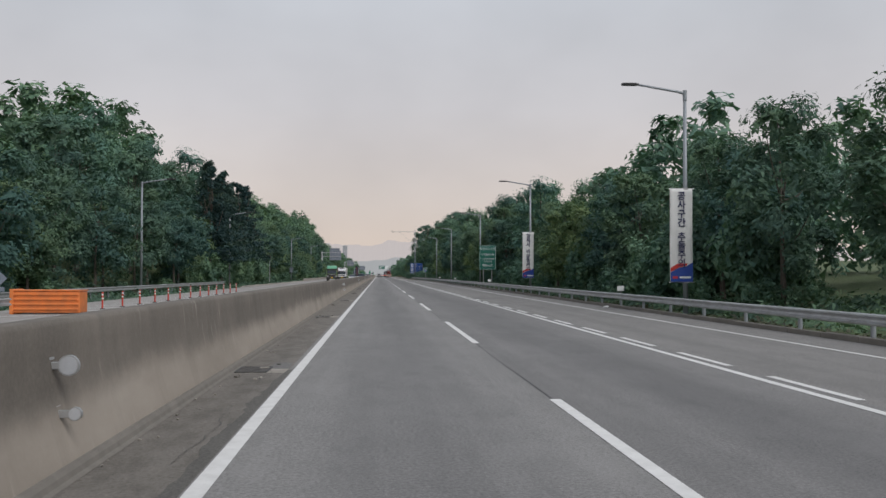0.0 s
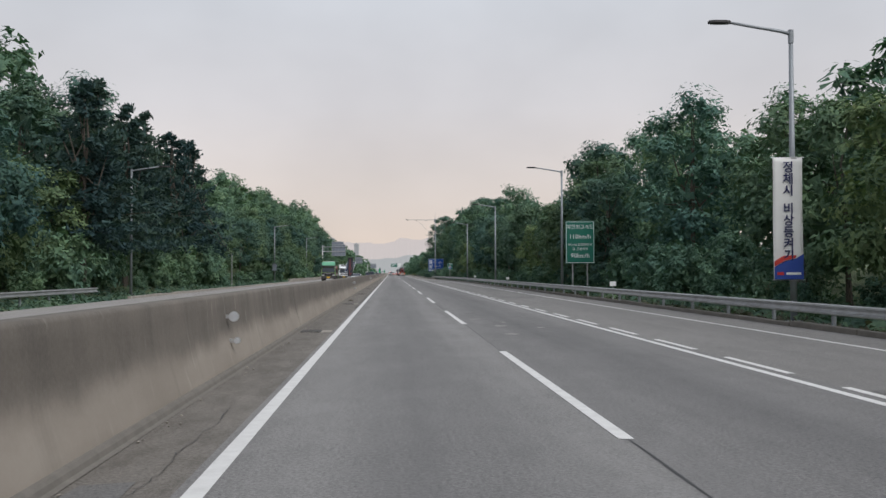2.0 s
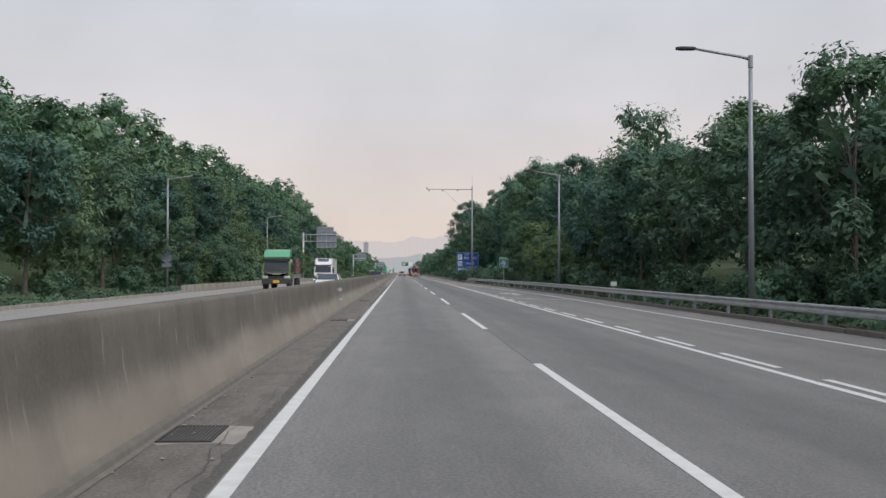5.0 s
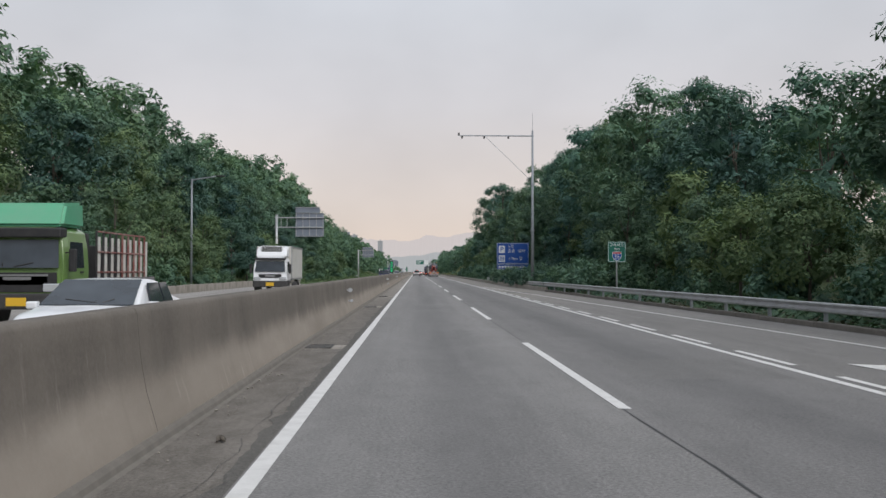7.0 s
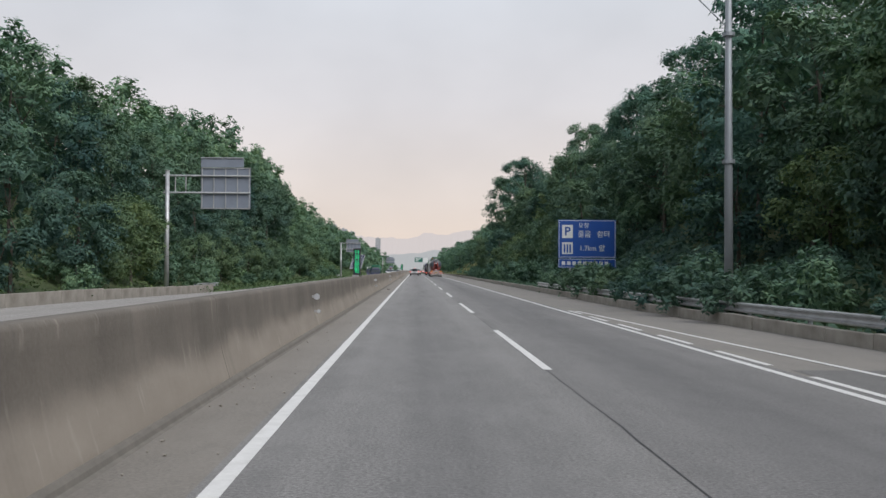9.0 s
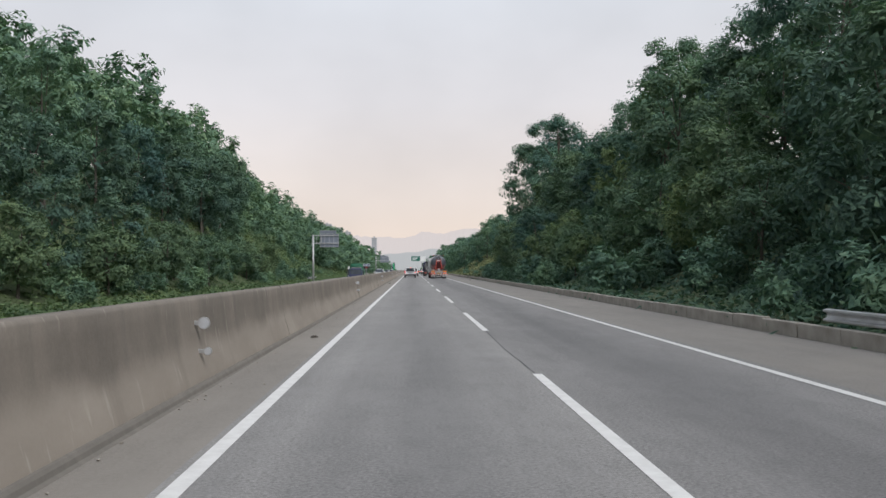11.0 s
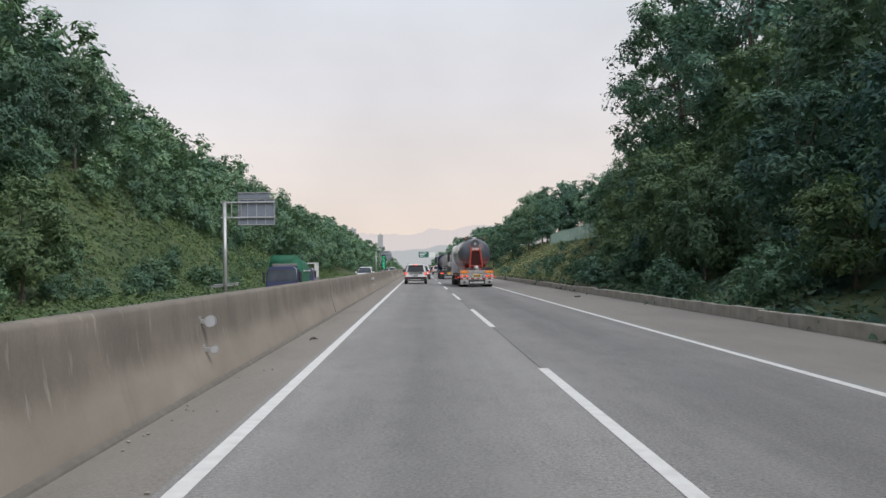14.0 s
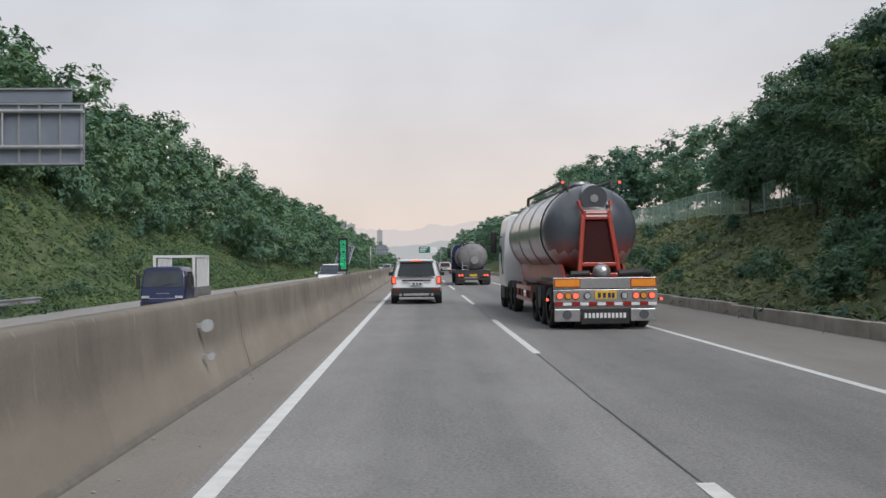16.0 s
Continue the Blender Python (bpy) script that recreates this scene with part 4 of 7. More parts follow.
def led_board(y, label, red=False):
    ob = thing("led_board", pose(-1.47, y, 1.2), label, "warning sign", "solar LED boards on the barrier")
    part("bracket", a_box(-0.15, 0.15, -0.12, 0.12, 0.012, 0.10), M["galv"], ob)
    part("stand", a_tube([(0, 0, 0.05), (0, 0, 0.4)], 0.04, 8), M["dark_steel"], ob)
    part("housing", a_box(-0.11, 0.25, -0.09, 0.09, 0.11, 1.41, 0.02), M["black"], ob, "tall black display housing")
    part("display", a_box(-0.08, 0.22, -0.096, -0.091, 0.15, 1.33), M["display"], ob)
    part("visor", a_box(-0.11, 0.25, -0.17, -0.08, 1.34, 1.36, 0.004), M["black"], ob, "narrow black sun visor")
    part("cable", a_tube([(0.02, 0.05, 0.12), (0.1, 0.3, 0.05), (0.02, 0.9, 0.03), (0.0, 1.9, 0.06)], 0.012, 6), M["black"], ob)
    rb = random.Random(4)
    for k in range(21 if red else 0):
        wide = rb.uniform(0.05, 0.11)
        part("led_line", a_box(0.07 - wide, 0.07 + wide * rb.uniform(0.6, 1.0), -0.101, -0.097, 1.22 - 0.052 * k, 1.229 - 0.052 * k), M["led_dim"], ob, "dim red lit LED row")
    for k, ch in enumerate("" if red else "안전운행"):
        lettering("led_glyph", ch, 0.29, M["led_green"], ob, pose(0.07, -0.099, 1.17 - 0.285 * k, 90, 0, 0), "green lit LED letter")
    st = part("mast", a_tube([(0, 2.0, -0.1), (0, 2.0, 0.62)], 0.035, 8), M["dark_steel"], ob)
    part("foot", a_box(-0.2, 0.2, 1.85, 2.15, 0.012, 0.05), M["dark_steel"], ob)
    solar_panel(ob, -0.03, 2.0, 0.76, 0.64, 0.92, 52, -20)
    return ob


led_board(117.5, "dark LED board with dim red rows and a solar panel", True)
for y in (292.0, 460.0):
    led_board(y, "black LED board with green letters and a solar panel")

wl_ = thing("warning_light", pose(-1.47, 363.0, 1.2), "solar-powered warning box with a red square lens on a post", "warning light")
part("bracket", a_box(-0.12, 0.12, -0.12, 0.12, 0.012, 0.06), M["galv"], wl_)
part("stand", a_tube([(0, 0, 0.05), (0, 0, 0.44)], 0.035, 8), M["pole"], wl_)
part("clamp", a_box(-0.05, 0.05, -0.07, 0.07, 0.36, 0.42, 0.006), M["galv"], wl_)
part("housing", a_box(-0.25, 0.25, -0.05, 0.06, 0.42, 0.55, 0.012), M["black"], wl_, "flat black lamp housing")
part("lens", a_box(-0.075, 0.075, -0.062, -0.051, 0.425, 0.545, 0.003), M["tail_dull_lens"], wl_, "square red lens")
for q in (-0.165, 0.165):
    for k in range(4):
        part("louvre", a_box(q - 0.075, q + 0.075, -0.066, -0.051, 0.438 + 0.028 * k, 0.448 + 0.028 * k), M["dull_trim"], wl_)
solar_panel(wl_, 0.02, 0.06, 0.65, 0.48, 0.5, 20)


def delineator(y):
    ob = thing("delineator", pose(-1.29, y, 0), "pair of round reflectors on a bracket on the barrier", "delineator", "delineators along the barrier")
    for z, r, xx in ((0.86, 0.085, -0.035), (0.47, 0.055, 0.02)):
        part("arm", a_box(xx - 0.04, xx + 0.14, -0.025, 0.025, z - 0.03, z + 0.03, 0.006), M["galv"], ob)
        part("foot", a_box(xx - 0.015, xx + 0.025, -0.06, 0.06, z - 0.07, z + 0.07, 0.006), M["galv"], ob)
        part("housing", a_tube([(xx + 0.16, 0.025, z), (xx + 0.16, -0.02, z)], r, 18), M["galv"], ob)
        part("reflector", a_tube([(xx + 0.16, -0.021, z), (xx + 0.16, -0.026, z)], r * 0.86, 18), M["reflector"], ob, "pale round reflector")
    return ob


for y in (5.7, 66.9, 118.5, 172, 224.15, 270.3, 309, 346.9, 388.7, 435.2, 476, 516):
    delineator(y)


M["drain_iron"] = worn("drain_iron", (0.16, 0.15, 0.14), (0.09, 0.075, 0.06), 0.6, 0.5, scale=6, amount=0.6)


def drain(y, x=-0.74):
    ob = thing("drain_grate", pose(x, y, -0.004), "rusty dark drain grate sunk in the shoulder asphalt", "drain", "drain grates in the shoulder")
    # no hole: a flat near-black plate stands for the shade under the bars
    part("pit_shade", a_box(-0.24, 0.24, -0.42, 0.42, 0.0, 0.006), M["tar"], ob)
    fr = bmesh.new()
    for a in ((-0.26, 0.26, -0.46, -0.42), (-0.26, 0.26, 0.42, 0.46), (-0.26, -0.23, -0.42, 0.42), (0.23, 0.26, -0.42, 0.42)):
        box(fr, *a, 0.0, 0.016)
    part("frame", fr, M["dark_steel"], ob)
    for k in range(12):
        xx = -0.21 + 0.038 * k
        part("bar", a_box(xx - 0.008, xx + 0.008, -0.42, 0.42, 0.006, 0.015), M["drain_iron"], ob)
    rr = random.Random(int(y))
    ap = bmesh.new()
    pts = []
    for xa, ya, xb, yb in ((-0.30, -0.56, 0.60, -0.50), (0.60, -0.50, 0.56, 0.42), (0.56, 0.42, -0.28, 0.60), (-0.28, 0.60, -0.30, -0.56)):
        for k in range(6):
            t = k / 6
            pts.append((xa + (xb - xa) * t + rr.uniform(-0.05, 0.05), ya + (yb - ya) * t + rr.uniform(-0.07, 0.07)))
    ap.faces.new([ap.verts.new((px, py, 0.001)) for px, py in pts])
    part("mortar_patch", ap, M["kerb"], ob, "broken pale mortar patch")
    return ob


for y in (14, 34, 56, 77, 99.3, 121, 143, 165, 186, 209, 230.8, 247.5):
    drain(y)

# litter and loose stones along the gutter
rl = random.Random(9)
rub = bmesh.new()
for k in range(900):
    y = rl.uniform(0, 470)
    x = -1.0 + abs(rl.gauss(0, 0.12)) if rl.random() < 0.8 else rl.uniform(-0.9, -0.2)
    s = rl.uniform(0.006, 0.022)
    g = bmesh.ops.create_icosphere(rub, subdivisions=1, radius=s)["verts"]
    for v in g:
        v.co = Vector((v.co.x * rl.uniform(0.8, 1.4) + x, v.co.y * rl.uniform(0.8, 1.6) + y, v.co.z * 0.6 + 0.0 + s * 0.3))
tagged(part("gutter_grit", rub, M["kerb"]), "pale grit and small stones along the barrier foot", "grit", kind="stuff")
for x, y, s in ((-0.98, 46.8, 0.07), (-0.84, 103.8, 0.14), (-0.55, 198, 0.04), (-0.6, 396.5, 0.07), (-0.55, 318, 0.07)):
    bm = bmesh.new()
    for q in range(5):
        a = rl.uniform(0, 3.1)
        c = (x + rl.uniform(-s, s) * 0.6, y + rl.uniform(-s, s))
        tube(bm, [(c[0] - math.cos(a) * s, c[1] - math.sin(a) * s, 0.012), (c[0], c[1], 0.03 + 0.15 * s), (c[0] + math.cos(a) * s, c[1] + math.sin(a) * s, 0.014)], [0.008, 0.02 + 0.05 * s, 0.008], 6)
    tagged(part("debris", bm, M["bark"]), "scrap of dark torn debris on the shoulder", "debris", "debris on the shoulder")

# broken chips of asphalt round the drains
def chip(x, y, s, mat):
    bm = bmesh.new()
    n = rl.randrange(5, 8)
    out = [(x + math.cos(6.283 * k / n) * s * rl.uniform(0.5, 1.2), y + math.sin(6.283 * k / n) * s * rl.uniform(0.7, 1.9)) for k in range(n)]
    prism(bm, out, 2, -0.004, 0.006 + s * 0.25)
    return tagged(part("asphalt_chip", bm, mat), "broken flat chip of asphalt beside a drain", "rubble", "asphalt chips on the shoulder")


for yd, count in ((14, 7), (34, 4), (56, 4), (121, 12), (186, 5), (247.5, 4)):
    for k in range(count):
        chip(rl.uniform(-1.0, -0.35), yd + rl.uniform(-1.6, 1.1), rl.uniform(0.02, 0.06), M[rl.choice(("crumbled", "kerb", "asphalt_shoulder"))])
for xa, xb, ya, yb in ((-1.0, -0.60, 184.2, 185.1), (-1.0, -0.78, 183.3, 183.7), (-0.5, -0.18, 14.2, 15.2), (-0.48, -0.2, 185.4, 186.6), (-0.95, -0.5, 57.4, 58.4)):
    pm = bmesh.new()
    pm.faces.new([pm.verts.new((x + rl.uniform(-0.05, 0.05), y + rl.uniform(-0.08, 0.08), 0.0005)) for x, y in ((xa, ya), ((xa + xb) / 2, ya - 0.05), (xb, ya), (xb, yb), ((xa + xb) / 2, yb + 0.06), (xa, yb))])
    tagged(part("asphalt_patch", pm, M["patch"]), "dark ragged patch in the shoulder beside a drain", "road patch", "mended patches", "structure")
bag = bmesh.new()
bmesh.ops.create_icosphere(bag, subdivisions=2, radius=0.09)
for v in bag.verts:
    v.co = Vector((v.co.x * 1.6, v.co.y * 1.1, v.co.z * 0.6)) * (1 + 0.5 * noise.noise(v.co * 22)) + Vector((12.3, 43.6, 0.05))
tagged(part("litter", bag, M["banner_white"]), "crumpled pale scrap of litter by the kerb", "litter")
bag = bmesh.new()
bmesh.ops.create_icosphere(bag, subdivisions=2, radius=0.08)
for v in bag.verts:
    v.co = Vector((v.co.x * 2.2, v.co.y * 1.4, v.co.z * 0.5)) * (1 + 0.6 * noise.noise(v.co * 20)) + Vector((9.35, 421.5, 0.04))
tagged(part("litter", bag, M["bark"]), "torn dark scrap of litter on the outer shoulder", "litter")

# ---- oncoming side: crash cushion, posts, diamond sign ----
cu_ = thing("crash_cushion", pose(-11.6, 36.6, 0.0), "orange ribbed plastic crash cushion in front of the ramp nose", "crash cushion")
part("body", a_box(-1.3, 1.3, -0.5, 0.5, 0.05, 0.90, 0.05), M["orange"], cu_)
for k in range(4):
    z = 0.20 + 0.19 * k
    part("rib", a_box(-1.26, 1.24, -0.55, 0.55, z - 0.035, z + 0.035, 0.015), M["orange"], cu_)
part("end_post", a_box(-1.36, -1.22, -0.56, 0.56, 0.0, 0.98, 0.02), M["orange"], cu_)
part("lid", a_box(-1.33, 1.33, -0.53, 0.53, 0.90, 0.95, 0.02), M["orange"], cu_)

first = None
for k in range(13):
    y = 41.5 + 3.35 * k
    if first is None:
        first = thing("flexible_post", pose(-10.95, y, 0), "red flexible lane post with reflective bands", "lane post", "red posts along the ramp")
        part("base", a_tube([(0, 0, 0), (0, 0, 0.04)], [0.13, 0.10], 12), M["black"], first)
        part("stem", a_tube([(0, 0, 0.04), (0, 0, 0.74)], 0.042, 10), M["red_plastic"], first)
        for z in (0.45, 0.62):
            part("band", a_tube([(0, 0, z), (0, 0, z + 0.06)], 0.044, 10), M["sign_white"], first, "white reflective band")
        part("cap", a_tube([(0, 0, 0.74), (0, 0, 0.77)], [0.042, 0.025], 10), M["red_plastic"], first)
    else:
        copy_thing(first, pose(-10.95, y, 0))

ds = thing("diamond_sign", pose(-16.2, 43.5, 0), "small grey diamond sign seen from behind on a post", "road sign")
part("post", a_tube([(0, 0, -0.3), (0, 0, 1.45)], 0.035, 8), M["galv"], ds)
dp = a_box(-0.26, 0.26, -0.008, 0.008, -0.26, 0.26)
bmesh.ops.rotate(dp, verts=dp.verts, cent=(0, 0, 0), matrix=Matrix.Rotation(radians(45), 3, "Y"))
bmesh.ops.translate(dp, vec=(0, -0.05, 1.35), verts=dp.verts)
part("plate", dp, M["sign_back"], ds)
part("sub_plate", a_box(-0.25, 0.25, -0.05, -0.034, 0.75, 0.95), M["sign_back"], ds)

# small white marker plates behind the right rail
for x, y in ((13.5, 45.5), (13.5, 103), (13.45, 150), (13.4, 188)):
    mk = thing("marker_plate", pose(x, y, 0), "small white marker plate on a thin post behind the guardrail", "marker", "marker plates behind the rail")
    part("post", a_tube([(0, 0.03, -0.3), (0, 0.03, 1.0)], 0.025, 8), M["galv"], mk)
    part("plate", a_box(-0.17, 0.17, -0.01, 0.01, 0.78, 1.03, 0.006), M["sign_white"], mk)

# fence on the open bank
fence = tagged(new("fence"), "pale green steel mesh fence along the top of the bank", "fence")
fm = worn("fence_green", (0.30, 0.42, 0.37), (0.2, 0.26, 0.22), 0.5)


def fence_at(y):
    x = float(np.interp(y, [468, 500, 560], [24.5, 23.0, 22.5]))
    return x, hill(x, y) + fall(y)


for k in range(24):
    y = 466 + 2.6 * k
    x, z = fence_at(y)
    x2, z2 = fence_at(y + 2.6)
    part("post", a_tube([(x, y, z - 0.3), (x, y, z + 2.0)], 0.05, 8), fm, fence)
    for h in (0.25, 1.95):
        part("rail", a_tube([(x, y, z + h), (x2, y + 2.6, z2 + h)], 0.03, 6), fm, fence)
    wires = bmesh.new()
    for q in range(1, 20):
        t = q / 20
        a = Vector((x + (x2 - x) * t, y + 2.6 * t, z + (z2 - z) * t))
        tube(wires, [a + Vector((0, 0, 0.25)), a + Vector((0, 0, 1.95))], 0.012, 3, False)
    part("mesh_panel", wires, fm, fence)

# ---- far away ----
def ridge(name, y, base, height, seed, col, label, span=3200, rough=0.06):
    bm = bmesh.new()
    prev = None
    for k in range(641):
        x = -span + 2 * span * k / 640
        h = base + height * (0.55 + 0.5 * noise.noise(Vector((x * 0.0022, seed, 0))) + 0.14 * noise.noise(Vector((x * 0.012, seed, 4))) + 0.09 * noise.noise(Vector((x * rough, seed, 8))))
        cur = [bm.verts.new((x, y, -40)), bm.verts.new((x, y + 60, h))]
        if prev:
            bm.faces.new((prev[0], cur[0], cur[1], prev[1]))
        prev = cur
    # haze is painted in: near-black base, the sheet itself glows in the haze colour
    m, n, l, b = nodes(name + "_haze_glow", 1.0)
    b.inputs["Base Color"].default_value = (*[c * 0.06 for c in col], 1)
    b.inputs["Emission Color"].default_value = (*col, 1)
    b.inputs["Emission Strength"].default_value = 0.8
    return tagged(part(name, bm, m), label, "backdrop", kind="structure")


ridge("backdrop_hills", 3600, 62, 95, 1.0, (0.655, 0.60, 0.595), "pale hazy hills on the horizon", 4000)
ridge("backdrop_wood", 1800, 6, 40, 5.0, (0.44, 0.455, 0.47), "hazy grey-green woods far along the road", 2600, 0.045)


def tower(x, y, w, d, h, floors, cols, label):
    ob = thing("apartment_tower", pose(x, y, -8), label, "building", "far apartment towers")
    part("wall", a_box(-w / 2, w / 2, -d / 2, d / 2, 0, h), M["tower_wall"], ob)
    part("roof", a_box(-w / 2 - 0.4, w / 2 + 0.4, -d / 2 - 0.4, d / 2 + 0.4, h, h + 1.2), M["tower_wall"], ob)
    part("lift_house", a_box(-w * 0.15, w * 0.15, -d * 0.3, d * 0.3, h + 1.2, h + 5), M["tower_wall"], ob)
    me = None
    for f in range(floors):
        for c in range(cols):
            xx = -w / 2 + w * (c + 0.5) / cols
            zz = h * (f + 0.6) / floors
            if me is None:
                bm = a_box(-w / cols * 0.3, w / cols * 0.3, -0.15, 0.1, -h / floors * 0.26, h / floors * 0.26)
                me = bpy.data.meshes.new("window")
                bm.to_mesh(me)
                bm.free()
                me.materials.append(M["tower_glass"])
            o = new("window", me)
            o.parent, o.location = ob, (xx, -d / 2, zz)
    return ob


M["tower_wall"] = worn("pale_tower_render", (0.42, 0.42, 0.44), (0.36, 0.36, 0.38), 0.9, scale=0.05, grain=1)
M["tower_glass"] = worn("tower_window", (0.30, 0.33, 0.37), (0.25, 0.27, 0.3), 0.3, scale=0.2)
tower(-104, 3000, 14, 14, 95, 17, 3, "slim pale apartment tower far down the road")
tower(-236, 3000, 26, 14, 134, 18, 4, "pale apartment block above the far woods")
tower(-206, 3030, 22, 14, 122, 17, 3, "pale apartment block above the far woods")
tower(-180, 3000, 20, 14, 112, 16, 3, "pale apartment block above the far woods")

far_sign = thing("overhead_sign", pose(0, 880, fall(880)), "green overhead direction sign far ahead on a gantry pole", "road sign")
part("pole", a_tube([(11.8, 0, -0.5), (11.8, 0, 10.8)], 0.2, 10), M["galv"], far_sign)
part("arm", a_tube([(11.8, 0, 9.6), (1.2, 0, 9.6)], 0.12, 8), M["galv"], far_sign)
part("panel", a_box(1.4, 6.6, -0.18, -0.12, 8.0, 11.0, 0.02), M["sign_green"], far_sign)
part("side_panel", a_box(7.0, 10.0, -0.18, -0.12, 8.1, 10.8, 0.02), M["sign_white"], far_sign, "white side panel")
for k in range(3):
    part("legend_bar", a_box(2.0, 5.6 - k * 0.7, -0.20, -0.185, 10.2 - 0.8 * k, 10.55 - 0.8 * k), M["sign_white"], far_sign)


# ---- vehicles ----
def car_paint(name, col, dirt=(0.3, 0.29, 0.27), metal=0.0):
    m = worn(name, col, dirt, 0.35, metal, scale=1.2, amount=0.22, relief=0)
    b = m.node_tree.nodes["Principled BSDF"]
    b.inputs["Coat Weight"].default_value = 0.6
    b.inputs["Coat Roughness"].default_value = 0.08
    return m


def glass_dark(name, col=(0.02, 0.024, 0.028)):
    m, n, l, b = nodes(name, 0.06)
    v = place(n, l)
    l.new(ramp_node(n, l, noise_node(n, l, v, 1.5, 2), [(0.3, col), (0.8, tuple(c * 1.8 for c in col))]), b.inputs["Base Color"])
    b.inputs["Specular IOR Level"].default_value = 0.5
    return m


M["white_car"] = car_paint("white_car_paint", (0.84, 0.85, 0.87), (0.6, 0.6, 0.6))
M["blue_car"] = car_paint("navy_truck_paint", (0.003, 0.009, 0.065), (0.012, 0.02, 0.07))
M["green_cab"] = car_paint("olive_green_paint", (0.13, 0.24, 0.055))
M["mint_cab"] = car_paint("mint_green_paint", (0.10, 0.42, 0.24))
M["red_tank"] = car_paint("red_tank_paint", (0.42, 0.045, 0.025), (0.2, 0.06, 0.045))
M["grey_tank"] = car_paint("slate_tank_paint", (0.075, 0.085, 0.10), (0.15, 0.14, 0.13))
M["dull_tank"] = worn("dusty_tank_steel", (0.24, 0.235, 0.24), (0.13, 0.115, 0.11), 0.6, 0.25, scale=2.2, amount=0.8)
M["glass"] = glass_dark("tinted_glass")
M["screen"] = glass_dark("windscreen_glass", (0.03, 0.037, 0.045))
M["tail_dull"] = worn("red_lens", (0.35, 0.02, 0.015), (0.2, 0.02, 0.02), 0.2, relief=0)
M["dark_red"] = worn("dark_red_paint", (0.045, 0.010, 0.010), (0.03, 0.02, 0.02), 0.8, spec=0.15)
M["amber"] = worn("orange_reflector", (0.85, 0.30, 0.03), (0.6, 0.2, 0.03), 0.35, relief=0)
M["lens_clear"] = worn("clear_lens", (0.6, 0.62, 0.65), (0.45, 0.45, 0.45), 0.12, 0.3, relief=0)
M["plate_yellow"] = worn("yellow_plate", (0.75, 0.45, 0.03), (0.5, 0.3, 0.03), 0.5, relief=0)
M["alloy"] = worn("alloy_metal", (0.5, 0.5, 0.51), (0.25, 0.24, 0.23), 0.35, 0.8, scale=8)
M["tarp"] = worn("green_tarpaulin", (0.02, 0.13, 0.075), (0.04, 0.2, 0.12), 0.7, scale=2.5, amount=0.6, relief=0.4)
M["box_white"] = worn("box_body_white", (0.62, 0.61, 0.57), (0.45, 0.43, 0.39), 0.5, scale=1.0, amount=0.4, relief=0)
M["rust_red"] = worn("rusty_red_steel", (0.20, 0.045, 0.035), (0.35, 0.3, 0.27), 0.8, scale=4, amount=0.6)


def wheel(parent, x, y, r, w, dish=0.05, name="wheel", side=1):
    """A tyre with a rim, its axle along x; side: which way the rim faces."""
    bm = bmesh.new()
    prof = [(-w / 2, r * 0.62), (-w / 2, r * 0.9), (-w * 0.4, r * 0.985), (-w * 0.2, r), (w * 0.2, r), (w * 0.4, r * 0.985), (w / 2, r * 0.9), (w / 2, r * 0.62)]
    n = 22
    rings = [[bm.verts.new((px, pr * math.cos(2 * math.pi * k / n), pr * math.sin(2 * math.pi * k / n))) for px, pr in prof] for k in range(n)]
    for k in range(n):
        a, b = rings[k], rings[(k + 1) % n]
        for i in range(len(prof) - 1):
            bm.faces.new((a[i], a[i + 1], b[i + 1], b[i]))
    bmesh.ops.recalc_face_normals(bm, faces=bm.faces)
    ty = part(name, bm, M["rubber"], parent, smooth=True)
    ty.location = (x, y, r)
    rim = a_tube([(side * (w / 2 - dish - 0.10), 0, 0), (side * (w / 2 - dish), 0, 0)], r * 0.61, 18)
    part("rim", rim, M["alloy"], ty, "metal rim")
    part("hub", a_tube([(side * (w / 2 - dish), 0, 0), (side * (w / 2 - dish * 0.2), 0, 0)], [r * 0.22, r * 0.17], 12), M["dark_steel"], ty)
    return ty


def loft(stations, cap=True):
    """A closed skin through rings of equal count; each ring is (y, half profile of (x, z) from the sill to the roof)."""
    bm = bmesh.new()
    rings = []
    for y, half in stations:
        ring = [(x, z) for x, z in half] + [(-x, z) for x, z in half[::-1] if x > 1e-4]
        rings.append([bm.verts.new((x, y if not callable(y) else y(z), z)) for x, z in ring])
    for a, b in zip(rings, rings[1:]):
        n = len(a)
        for k in range(n):
            bm.faces.new((a[k], a[(k + 1) % n], b[(k + 1) % n], b[k]))
    if cap:
        bm.faces.new(rings[0])
        bm.faces.new(rings[-1])
    bmesh.ops.recalc_face_normals(bm, faces=bm.faces)
    return bm


def quad_plate(pts, thick=0.012):
    """A thin slab on four corners, pushed out along its normal."""
    bm = bmesh.new()
    v = [Vector(p) for p in pts]
    nrm = (v[1] - v[0]).cross(v[-1] - v[0]).normalized() * thick
    f = [bm.verts.new(p) for p in v]
    g = [bm.verts.new(p + nrm) for p in v]
    n = len(v)
    bm.faces.new(f[::-1])
    bm.faces.new(g)
    for k in range(n):
        bm.faces.new((f[k], f[(k + 1) % n], g[(k + 1) % n], g[k]))
    bmesh.ops.recalc_face_normals(bm, faces=bm.faces)
    return bm


